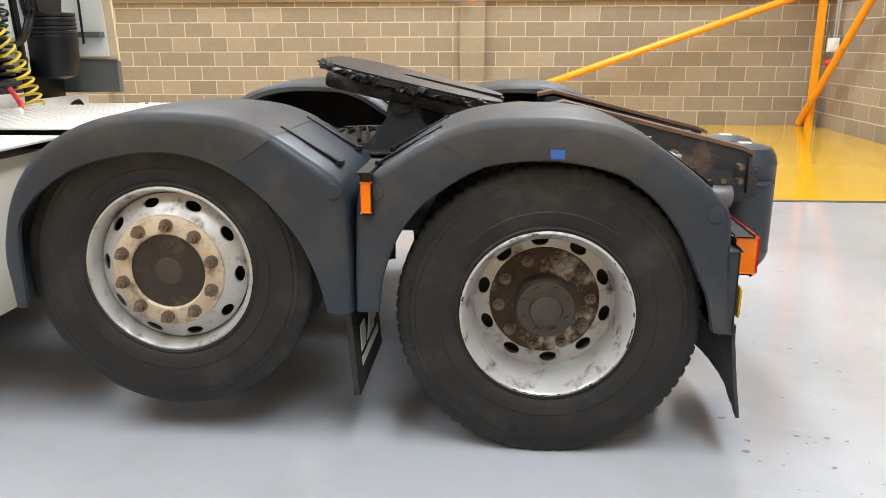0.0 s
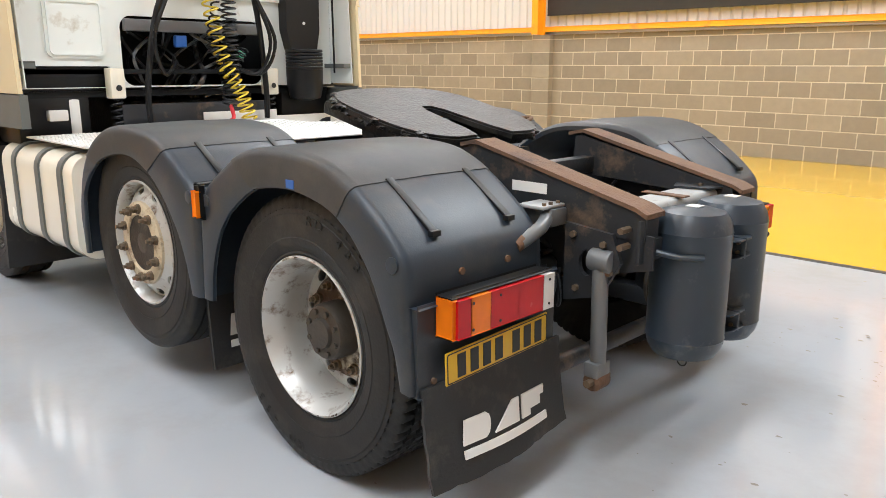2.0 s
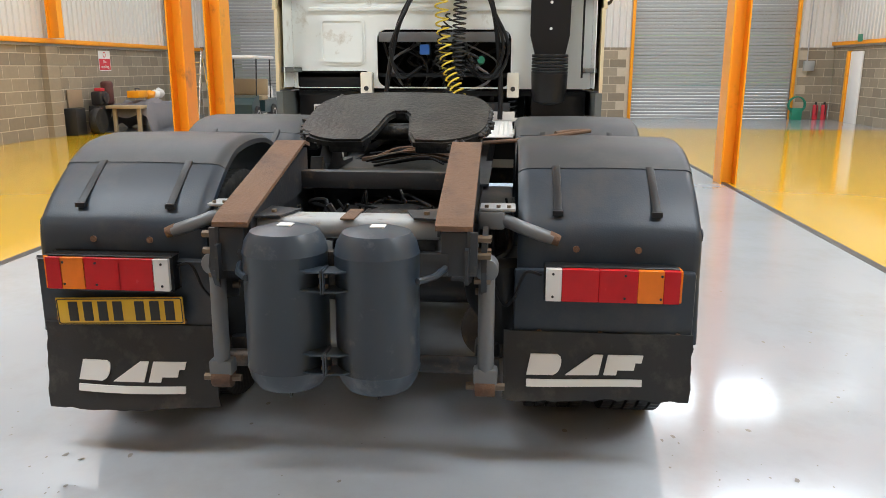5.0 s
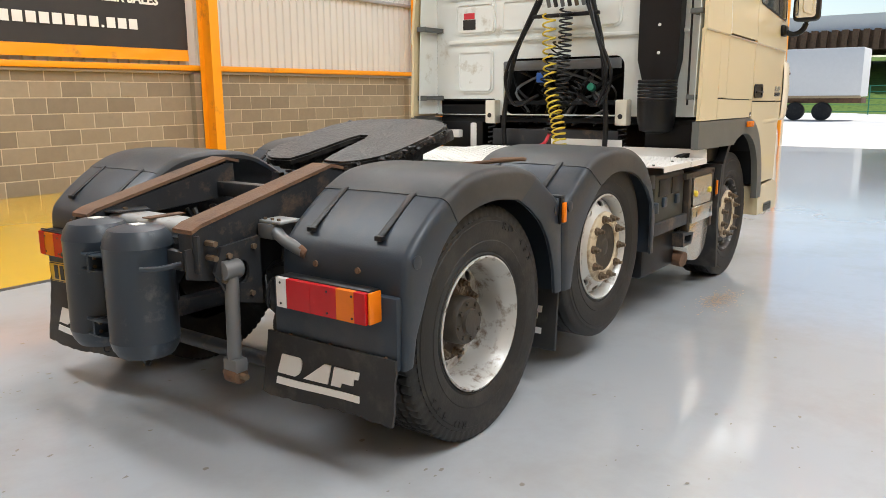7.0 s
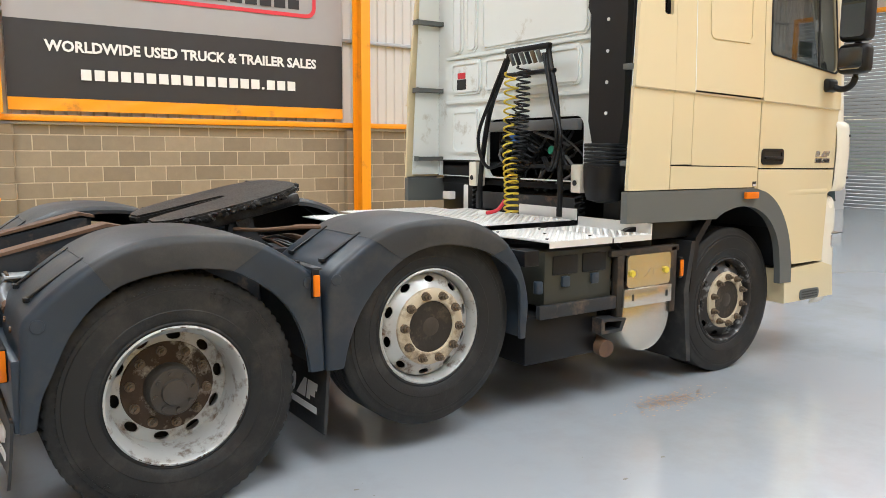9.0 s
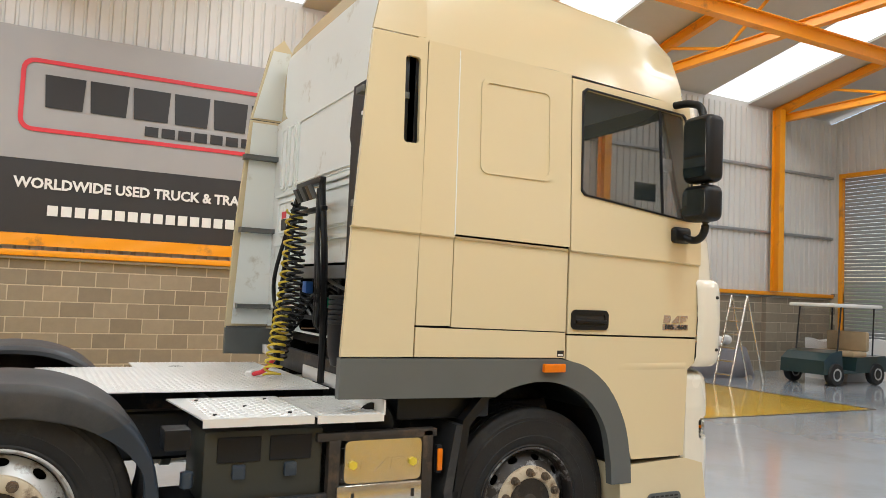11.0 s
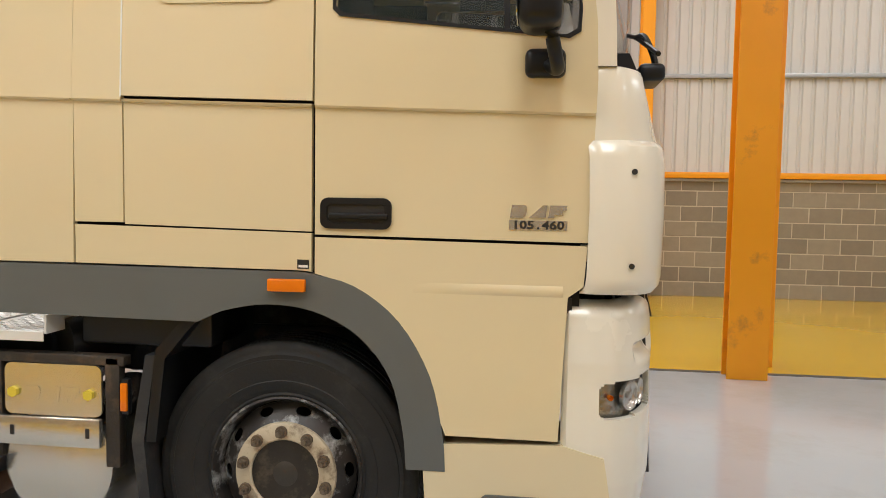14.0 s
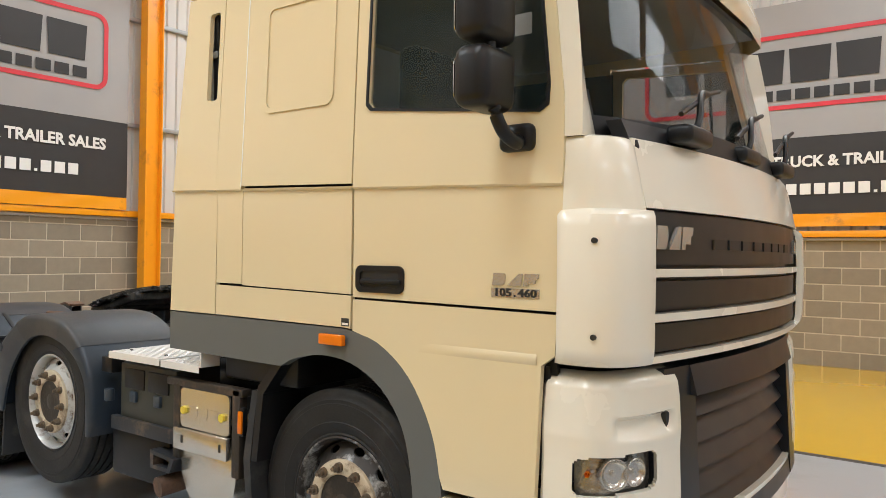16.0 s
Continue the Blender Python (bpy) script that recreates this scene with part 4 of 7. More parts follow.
# chassis rails with the rusty loading ramps
for s in (1, -1):
    y0, y1 = s * 0.385, s * 0.455
    pr = [(-5.0, 0.70), (-5.0, 0.95), (0.0, 0.95), (0.05, 0.96), (0.93, 0.90), (0.93, 0.78), (0.6, 0.70)]
    part("chassis_rail", plate(pr, [], xz(s * 0.44), (0, -s * 0.012, 0)), M_STEEL, truck, "dark painted steel frame rail", smooth=False)
    bm = bmesh.new()
    add_box(bm, -5.0, -0.1, min(s * 0.36, s * 0.44), max(s * 0.36, s * 0.44), 0.94, 0.952)
    add_box(bm, -5.0, 0.6, min(s * 0.36, s * 0.44), max(s * 0.36, s * 0.44), 0.70, 0.712)
    part("rail_flange", bm, M_STEEL, truck, smooth=False)
    rp = part("ramp", plate([(0.02, 0.96), (0.02, 1.168), (0.10, 1.183), (0.86, 0.996), (0.90, 0.97), (0.90, 0.88), (0.55, 0.88)], [], xz(s * 0.445), (0, -s * 0.012, 0)), M_STEEL, truck, "sloping steel loading ramp, rusted on top", smooth=False)
    bm = plate([(0.02, 1.168), (0.10, 1.186), (0.86, 0.999), (0.905, 0.978), (0.905, 0.960), (0.86, 0.983), (0.10, 1.170), (0.02, 1.152)], [], xz(s * 0.453), (0, -s * 0.128, 0))
    part("ramp_top", bm, M_RUST, rp, "rusty worn steel top", smooth=False)
    part("ramp_inner", plate([(0.05, 0.98), (0.06, 1.15), (0.10, 1.155), (0.86, 0.98), (0.86, 0.93)], [], xz(s * 0.337), (0, -s * 0.008, 0)), M_STEEL, rp, smooth=False)
    part("end_plate", box(0.88, 0.895, min(s * 0.345, s * 0.47), max(s * 0.345, s * 0.47), 0.80, 0.955, bevel=0.003), M_STEEL, rp)
    part("bracket", plate([(0.60, 0.62), (0.60, 0.92), (0.80, 0.90), (0.84, 0.80), (0.76, 0.66)], [oval(0.70, 0.78, 0.035, 0.05)], xz(s * 0.50), (0, -s * 0.02, 0)), M_STEEL, truck, smooth=False)
    for x, z in ((0.64, 0.88), (0.77, 0.86), (0.80, 0.76), (0.66, 0.68), (0.84, 0.92), (0.84, 0.86)):
        part("bolt", cyl((x, s * 0.455, z), (x, s * 0.514, z), 0.013, 6), M_NUT, truck, smooth=False)
    # shock absorber
    sh = part("shock_absorber", cyl((0.77, s * 0.50, 0.40), (0.76, s * 0.50, 0.80), 0.030, 20, bevel=0.004), M_TUBE, truck, "grey shock absorber with rusty rubber bush")
    part("rod_top", cyl((0.72, s * 0.50, 0.80), (0.81, s * 0.50, 0.80), 0.042, 18, bevel=0.006), M_TUBE, sh)
    part("fork", box(0.735, 0.80, s * 0.50 - 0.045, s * 0.50 + 0.045, 0.36, 0.42, bevel=0.01), M_TUBE, sh)
    part("bush", cyl((0.77, s * 0.50 - 0.038, 0.345), (0.77, s * 0.50 + 0.038, 0.345), 0.038, 18, bevel=0.006), M_RUST, sh)
    part("pin", cyl((0.77, s * 0.50 - 0.072, 0.345), (0.77, s * 0.50 + 0.072, 0.345), 0.015, 6), M_NUT, sh)
    # stay tube for the mudguard
    part("guard_stay", tube(smooth_path([(0.50, s * 0.46, 0.93), (0.55, s * 0.55, 0.935), (0.58, s * 0.63, 0.91), (0.575, s * 0.74, 0.87)], 6), 0.026, 12), M_TUBE, truck, "grey steel tube")
    part("valve_block", box(0.44, 0.58, min(s * 0.46, s * 0.56), max(s * 0.46, s * 0.56), 0.90, 0.968, bevel=0.010), M_TUBE, truck, "grey clamp block of the guard stay")
    part("clamp_cap", box(0.45, 0.57, min(s * 0.465, s * 0.60), max(s * 0.465, s * 0.60), 0.969, 0.982, bevel=0.004), M_PALE, truck, "pale steel cap plate")
    for y in (0.49, 0.535, 0.575):
        part("cap_bolt", cyl((0.555, s * y, 0.982), (0.555, s * y, 0.992), 0.008, 6), M_NUT, truck, smooth=False)
    part("stay_end", cyl((0.572, s * 0.725, 0.877), (0.571, s * 0.765, 0.862), 0.028, 14), M_RUST, truck, "rusty tube end")
    # brackets, brake chamber and hoses between rail and tyre
    part("axle_bracket", box(-0.22, 0.34, min(s * 0.455, s * 0.60), max(s * 0.455, s * 0.60), 0.60, 0.90, bevel=0.03), M_STEEL, truck)
    part("ledge_plate", box(-0.30, 0.40, min(s * 0.45, s * 0.59), max(s * 0.45, s * 0.59), 0.915, 0.935, bevel=0.004), M_STEEL, truck)
    part("brake_chamber", cyl((0.30, s * 0.55, 0.60), (0.52, s * 0.55, 0.60), 0.085, 24, bevel=0.02), M_BLACK, truck, "black brake chamber")
    part("chamber_clamp", cyl((0.40, s * 0.55, 0.60), (0.418, s * 0.55, 0.60), 0.095, 24, bevel=0.004), M_STEEL, truck)
    part("dust_shield", cyl((0.44, s * 0.52, 0.46), (0.46, s * 0.52, 0.46), 0.13, 28, bevel=0.004), M_ARM, truck)
    for k in range(6):
        y = s * random.uniform(0.46, 0.60)
        part("hose", tube(smooth_path([(0.20 + 0.05 * k, y, random.uniform(0.90, 0.97)), (0.26 + 0.05 * k, s * random.uniform(0.47, 0.6), random.uniform(0.80, 0.95)), (0.34 + 0.04 * k, s * random.uniform(0.47, 0.6), random.uniform(0.66, 0.8))], 5), random.choice((0.006, 0.009, 0.012)), 6), M_BLACK, truck)
    # air spring and trailing arm
    part("air_spring", lathe([(0.02, 0.0), (0.12, 0.0), (0.15, 0.03), (0.155, 0.12), (0.14, 0.2), (0.1, 0.27), (0.10, 0.36), (0.02, 0.36)], 28), M_BLACK, truck).matrix_basis = pose(0.42, s * 0.55, 0.78, -90, 0, 0)
    part("spring_arm", box(-0.1, 0.55, s * 0.50 - 0.05, s * 0.50 + 0.05, 0.34, 0.43, bevel=0.015), M_STEEL, truck)
part("rail_sticker", box(0.30, 0.47, -0.4475, -0.4455, 1.0, 1.04, bevel=0), M_PAPER, truck, "white parts sticker", smooth=False)
part("cross_beam", box(0.645, 0.80, -0.345, 0.345, 0.90, 0.975, bevel=0.028, seg=4), M_PALE, truck, "pale grey rounded cross beam")
for s in (1, -1):
    part("gusset", plate([(0.60, s * 0.34), (0.82, s * 0.34), (0.80, s * 0.24), (0.66, s * 0.20)], [], lambda u, v: V(u, v, 0.977), (0, 0, 0.008)), M_STEEL, truck, smooth=False)
    part("gusset_bolt", cyl((0.74, s * 0.28, 0.984), (0.74, s * 0.28, 0.996), 0.011, 6), M_NUT, truck, smooth=False)
part("cross_strap", box(0.63, 0.82, -0.02, 0.03, 0.976, 0.982, bevel=0.001), M_RUST, truck)
part("cross_member", box(0.10, 0.17, -0.35, 0.35, 0.985, 1.06, bevel=0.006), M_STEEL, truck, "chipped grey cross member")
part("rear_bar", box(0.86, 0.90, -0.37, 0.37, 0.80, 0.88, bevel=0.006), M_STEEL, truck)
part("lower_bar", cyl((0.60, -0.55, 0.36), (0.60, 0.55, 0.36), 0.035, 16), M_STEEL, truck)
for x in (-0.5, -1.6, -2.4):
    part("cross_member", box(x, x + 0.08, -0.43, 0.43, 0.72, 0.93, bevel=0.006), M_STEEL, truck)
# pipes and wiring between the rails
for k in range(16):
    y = random.uniform(-0.3, 0.3)
    pts = [(random.uniform(0.05, 0.5), y + random.uniform(-0.12, 0.12), random.uniform(0.80, 0.97)) for _ in range(4)]
    pts.sort()
    part("hose", tube(smooth_path(pts, 5), random.choice((0.006, 0.009, 0.014)), 6), M_BLACK, truck)
for k in range(14):
    x = -0.75 - 0.05 * k
    part("hose", tube(smooth_path([(x, random.uniform(-0.3, -0.1), 0.97), (x - 0.05, random.uniform(-0.05, 0.1), 1.0 + 0.02 * random.random()), (x - 0.12, random.uniform(0.15, 0.35), 0.97)], 4), random.choice((0.007, 0.012, 0.018)), 6), random.choice((M_BLACK, M_STEEL, M_RUST)), truck)
part("gearbox_block", box(-0.9, 0.0, -0.25, 0.25, 0.55, 0.85, bevel=0.04), M_GREASE, truck)
part("valve_body", box(0.2, 0.42, -0.02, 0.2, 0.80, 0.93, bevel=0.02), M_GREASE, truck)

# upright air tanks at the tail
for y in (-0.184, 0.132):
    tk = part("air_tank", lathe([(0.005, 0.0), (0.06, 0.004), (0.11, 0.018), (0.129, 0.05), (0.137, 0.085), (0.139, 0.09), (0.137, 0.095), (0.137, 0.50), (0.139, 0.505), (0.137, 0.51), (0.129, 0.545), (0.11, 0.577), (0.06, 0.592), (0.005, 0.595)], 48), M_TANK, truck, "slate-blue upright steel air tank")
    tk.matrix_basis = Matrix.Translation((0.945, y, 0.402)) @ Matrix(((1.05, 0, 0, 0), (0, 0, 1.05, 0), (0, 0.975, 0, 0), (0, 0, 0, 1)))
    part("tank_label", box(0.92, 0.97, y - 0.02, y + 0.03, 0.974, 0.984, bevel=0), M_PAPER, truck, "small white label", smooth=False)
    part("drain_ring", tube([(0.945 + 0.018 * math.cos(a), y, 0.376 + 0.018 * math.sin(a)) for a in [i * math.tau / 16 for i in range(17)]], 0.003, 6), M_STEEL, truck)
for z in (0.50, 0.565, 0.785, 0.85):
    for y0, y1 in ((-0.115, -0.034), (-0.020, 0.062)):
        bm = plate([(y0, 1.00), (y0, 1.06), ((y0 + y1) / 2, 1.085), (y1, 1.085), (y1, 1.0)] if y0 < -0.1 else [(y0, 1.0), (y0, 1.085), ((y0 + y1) / 2, 1.085), (y1, 1.06), (y1, 1.00)], [], lambda u, v, z=z: V(v, u, z), (0, 0, 0.005))
        part("tank_bracket", bm, M_TANK, truck, smooth=False)
for z in (0.535, 0.82):
    for y in (-0.034, -0.026):
        part("clamp", box(1.0, 1.085, y, y + 0.005, z - 0.04, z + 0.04, bevel=0.001), M_TANK, truck)
    for dz in (-0.018, 0.018):
        part("clamp_bolt", cyl((1.06, -0.043, z + dz), (1.06, -0.012, z + dz), 0.008, 6), M_NUT, truck, smooth=False)
part("tank_stay", tube([(0.90, -0.36, 0.83), (0.98, -0.34, 0.82), (1.05, -0.29, 0.82)], 0.012, 8), M_TANK, truck)
part("tank_stay", tube([(0.90, 0.36, 0.83), (0.98, 0.33, 0.82), (1.04, 0.28, 0.82)], 0.012, 8), M_TANK, truck)

# fifth wheel
fw = part("fifth_wheel_mount", plate([(-1.020, 0.955), (-1.020, 0.985), (-0.760, 0.995), (-0.680, 1.10), (-0.660, 1.20), (-0.540, 1.20), (-0.520, 1.10), (-0.440, 1.02), (-0.340, 0.995), (-0.310, 1.07), (-0.280, 1.07), (-0.260, 0.985), (-0.220, 0.955)], [], xz(-0.40), (0, 0.06, 0)), M_STEEL, truck, "cast steel fifth wheel stand", smooth=False)
part("mount_side", plate([(-1.020, 0.955), (-1.020, 0.985), (-0.760, 0.995), (-0.680, 1.10), (-0.660, 1.20), (-0.540, 1.20), (-0.520, 1.10), (-0.440, 1.02), (-0.340, 0.995), (-0.310, 1.07), (-0.280, 1.07), (-0.260, 0.985), (-0.220, 0.955)], [], xz(0.34), (0, 0.06, 0)), M_STEEL, fw, smooth=False)
part("mount_base", box(-1.08, -0.16, -0.48, 0.48, 0.953, 0.966, bevel=0.003), M_STEEL, fw)
part("pivot", cyl((-0.60, -0.43, 1.17), (-0.60, 0.43, 1.17), 0.045, 20), M_GREASE, fw)
top = []
for i in range(61):
    a = radians(30 + 300 * i / 60)
    c, s_ = math.cos(a), math.sin(a)
    k = (abs(c) ** 3.2 + abs(s_) ** 3.2) ** (-1 / 3.2)
    top.append((0.45 * k * c, 0.475 * k * s_))
slot = [(0.42, -0.12), (0.30, -0.085), (0.0, -0.052), (-0.06, -0.025), (-0.06, 0.025), (0.0, 0.052), (0.30, 0.085), (0.42, 0.12)]
outline = top + slot
pl = plate(outline, [], lambda u, v: V(u, v, 0), (0, 0, -0.035))
bmesh.ops.bevel(pl, geom=[e for e in pl.edges if abs(e.verts[0].co.z - e.verts[1].co.z) < 1e-6 and e.verts[0].co.z > -0.01], offset=0.012, segments=2, affect="EDGES")
FW = pose(-0.57, 0, 1.262, 0, 13.0, 0)
part("top_plate", pl, M_GREASE, fw, "black greased fifth wheel plate, tilted to the rear").matrix_basis = FW
bm = bmesh.new()
add_box(bm, -0.36, 0.30, -0.44, -0.36, -0.10, -0.03, bevel=0.02)
add_box(bm, -0.36, 0.30, 0.36, 0.44, -0.10, -0.03, bevel=0.02)
add_box(bm, -0.36, -0.10, -0.38, 0.38, -0.10, -0.03, bevel=0.02)
add_box(bm, 0.05, 0.36, -0.30, -0.12, -0.09, -0.03, bevel=0.015)
add_box(bm, 0.05, 0.36, 0.12, 0.30, -0.09, -0.03, bevel=0.015)
part("plate_ribs", bm, M_GREASE, fw).matrix_basis = FW
# lumps of old grease round the rim of the plate
bm = bmesh.new()
for i in range(230):
    k = random.uniform(0, 59)
    u, v = Vector(top[int(k)]).lerp(Vector(top[int(k) + 1]), k % 1)
    q = random.choice((0.005, 0.007, 0.010, 0.014, 0.018))
    lump = bmesh.ops.create_icosphere(bm, subdivisions=1, radius=q, matrix=Matrix.Translation((u * random.uniform(0.97, 0.995), v * random.uniform(0.97, 0.995), -0.024 + random.uniform(-0.02, 0.012))) @ Matrix.Rotation(random.uniform(0, 3), 4, "Z") @ Matrix.Diagonal((random.uniform(1, 2.4), random.uniform(0.8, 1.5), random.uniform(0.6, 1.1), 1)))
    for w in lump["verts"]:
        w.co += 0.5 * q * noise.noise_vector(w.co * 60)
gr = part("grease", bm, M_GREASE, fw, "caked black grease")
gr.matrix_basis = FW
gr["kind"] = "stuff"
part("release_lever", tube(smooth_path([(-0.55, 0.42, 1.12), (-0.62, 0.62, 1.13), (-0.66, 0.80, 1.15), (-0.70, 0.96, 1.17), (-0.78, 1.0, 1.17), (-0.80, 0.90, 1.165), (-0.73, 0.82, 1.16)], 6), 0.011, 8), M_RUST, fw, "bent rusty release lever")

# deck plates behind the cab
dk = part("deck_plate", box(-2.90, -1.42, -0.62, 0.60, 1.068, 1.076, bevel=0.002), M_TREAD, truck, "white chequer-plate walkway", smooth=False)
rk = part("side_deck_plate", plate([(-2.02, 0.606), (-2.08, 1.275), (-2.59, 1.275), (-2.59, 0.606)], [], lambda u, v: V(u, v, 1.03), (0, 0, 0.008)), M_TREAD, truck, "white chequer-plate step over the battery box", smooth=False)
lk = part("side_deck_plate", plate([(-2.02, -0.64), (-2.02, -1.2), (-2.93, -1.2), (-2.93, -0.64)], [], lambda u, v: V(u, v, 1.04), (0, 0, 0.008)), M_TREAD, truck, "white chequer-plate walkway", smooth=False)
part("deck_edge", plate([(-2.08, 1.0), (-2.08, 1.038), (-2.59, 1.038), (-2.59, 1.0)], [], xz(1.277), (0, 0.004, 0)), M_TREAD, rk, smooth=False)
sk_ = part("small_deck_plate", plate([(-2.605, 0.62), (-2.605, 1.275), (-2.945, 1.275), (-2.945, 0.62)], [], lambda u, v: V(u, v, 1.026), (0, 0, 0.008)), M_TREAD, truck, "white chequer-plate end step", smooth=False)
part("deck_edge", plate([(-2.605, 0.998), (-2.605, 1.034), (-2.945, 1.034), (-2.945, 0.998)], [], xz(1.277), (0, 0.004, 0)), M_TREAD, sk_, smooth=False)
part("deck_upstand", box(-2.955, -2.945, 0.62, 1.275, 1.026, 1.10, bevel=0.003), M_TREAD, sk_)
for x, y in ((-2.15, 0.72), (-2.15, 1.18), (-2.5, 0.72), (-2.5, 1.18), (-2.34, 0.95)):
    part("deck_bolt", cyl((x, y, 1.038), (x, y, 1.045), 0.010, 8), M_INK, rk, smooth=False)
part("deck_upstand", box(-2.94, -2.93, 0.0, 0.62, 1.07, 1.15, bevel=0.003), M_TREAD, dk)


def studs(par, x0, x1, y0, y1, z):
    verts, faces = [], []
    i = 0
    x = x0
    while x < x1:
        y = y0
        j = 0
        while y < y1:
            a = 0.013 if (i + j) % 2 else 0.004
            b = 0.017 - a
            k = len(verts)
            verts.extend([(x - a, y - b, z), (x + a, y - b, z), (x + a, y + b, z), (x - a, y + b, z), (x - a * 0.6, y - b * 0.6, z + 0.003), (x + a * 0.6, y - b * 0.6, z + 0.003), (x + a * 0.6, y + b * 0.6, z + 0.003), (x - a * 0.6, y + b * 0.6, z + 0.003)])
            faces.extend([(k + 4, k + 5, k + 6, k + 7)] + [(k + q, k + (q + 1) % 4, k + 4 + (q + 1) % 4, k + 4 + q) for q in range(4)])
            y += 0.032
            j += 1
        x += 0.032
        i += 1
    me = bpy.data.meshes.new("studs")
    me.from_pydata(verts, [], faces)
    me.materials.append(M_TREAD)
    ob = new("studs", me)
    ob.parent = par
    ob["kind"] = "stuff"


studs(dk, -2.88, -1.44, -0.6, 0.59, 1.076)
studs(rk, -2.57, -2.09, 0.64, 1.26, 1.038)
studs(sk_, -2.93, -2.62, 0.64, 1.26, 1.034)
studs(lk, -2.91, -2.04, -1.18, -0.66, 1.048)

# nearside fuel tank
ft = part("fuel_tank", plate(rrect(-1.27, -0.62, 0.42, 1.0, 0.11, 6), [], lambda u, v: V(-2.07, u, v), (-1.15, 0, 0)), M_WHITE, truck, "white painted rounded fuel tank with dark straps")
for x in (-2.2, -2.55, -2.95):
    part("tank_strap", plate(rrect(-1.282, -0.60, 0.41, 1.012, 0.12, 6), [rrect(-1.268, -0.63, 0.424, 0.998, 0.11, 6)], lambda u, v, x=x: V(x, u, v), (-0.06, 0, 0)), M_GREYP, ft, "dark tank strap")
part("filler_cap", cyl((-2.3, -0.9, 1.0), (-2.3, -0.9, 1.05), 0.05, 20, bevel=0.006), M_BLACK, ft)

# offside: battery box, silencer and brackets
bb = part("battery_box", box(-2.66, -2.10, 0.80, 1.22, 0.64, 0.975, bevel=0.02), mat("olive_black_plastic", (0.035, 0.035, 0.026), 0.45), truck, "dark olive battery box cover with grey clips")
for x in (-2.50, -2.26):
    part("clip", box(x - 0.03, x + 0.03, 1.215, 1.24, 0.755, 0.82, bevel=0.008), M_TANK, bb, "slate-blue clip")
    part("rib", box(x - 0.10, x + 0.10, 1.217, 1.228, 0.83, 0.945, bevel=0.006), M_BLACK, bb)
part("lower_box", box(-2.58, -1.98, 0.60, 1.20, 0.30, 0.60, bevel=0.03), M_BLACK, truck, "black plastic lower tank cover")
part("frame_arm", box(-2.70, -2.05, 1.205, 1.245, 0.58, 0.66, bevel=0.006), M_STEEL, truck, "dirty steel support arm")
part("frame_arm", box(-2.74, -2.68, 1.20, 1.25, 0.52, 0.92, bevel=0.006), M_ARM, truck)
part("frame_arm", box(-3.24, -3.18, 1.20, 1.25, 0.50, 0.94, bevel=0.006), M_ARM, truck)
part("top_arm", box(-3.26, -2.62, 1.19, 1.25, 0.905, 0.945, bevel=0.006), M_ARM, truck)
part("vent_strip", box(-2.04, -1.93, 1.1, 1.24, 0.90, 0.99, bevel=0.004), M_BLACK, truck)
part("blue_valve", cyl((-2.03, 1.245, 0.74), (-2.03, 1.245, 0.81), 0.028, 14, bevel=0.005), M_TANK, truck)
# the yellow on shield and rail is floor reflection, painted through M_ALU
hs = part("heat_shield", plate(rrect(-3.17, -2.76, 0.70, 0.905, 0.03), [], xz(1.245), (0, 0.012, 0)), M_ALU, truck, "aluminium heat shield with a yellow sheen put into its colour")
part("heat_shield_rail", box(-3.17, -2.72, 1.247, 1.275, 0.58, 0.695, bevel=0.006), M_ALU, hs, "polished aluminium rail, yellow floor reflection put into its colour")
for x in (-2.80, -3.12):
    part("yellow_bolt", cyl((x, 1.255, 0.79), (x, 1.272, 0.79), 0.022, 6), M_YCOIL, hs, smooth=False)
    part("slot", box(x - 0.008, x + 0.008, 1.274, 1.277, 0.62, 0.66, bevel=0), M_INK, hs, smooth=False)
put_mark("mark_shape", 0.24, 0.06, lambda u, v: V(-2.96 - u, 1.2575, 0.755 + v), (0, 0.003, 0), M_ALU, hs, False)
part("silencer", cyl((-2.97, 0.62, 0.50), (-2.97, 1.24, 0.50), 0.235, 40, bevel=0.02), M_ALU, truck, "round aluminium silencer end")
part("exhaust_pipe", cyl((-2.62, 1.0, 0.37), (-2.58, 1.27, 0.34), 0.055, 20), M_RUST, truck, "rusty exhaust outlet")
part("step_bracket", plate([(-2.52, 0.44), (-2.70, 0.44), (-2.74, 0.52), (-2.52, 0.54)], [[(-2.55, 0.46), (-2.68, 0.46), (-2.70, 0.505), (-2.55, 0.515)]], xz(1.18), (0, 0.10, 0)), M_STEEL, truck, smooth=False)
part("air_dryer", cyl((-3.1, 0.95, 0.98), (-2.95, 1.15, 0.97), 0.10, 20), M_BLACK, truck)
part("inner_wheel_flap", plate([(-3.36, 0.14), (-3.30, 0.62), (-3.36, 0.96), (-3.40, 0.96), (-3.35, 0.62), (-3.40, 0.14)], [], xz(0.75), (0, 0.52, 0)), M_FLAP, truck, "black front wheel flap", smooth=False)
part("inner_wheel_flap", plate([(-3.36, 0.14), (-3.30, 0.62), (-3.36, 0.96), (-3.40, 0.96), (-3.35, 0.62), (-3.40, 0.14)], [], xz(-1.27), (0, 0.52, 0)), M_FLAP, truck, "black front wheel flap", smooth=False)
sm = part("side_marker", box(-3.285, -3.255, 1.235, 1.262, 0.72, 0.86, bevel=0.004), M_BLACK, truck)
part("lens", box(-3.284, -3.256, 1.262, 1.275, 0.735, 0.845, bevel=0.004), M_AMB, sm, "amber lens")
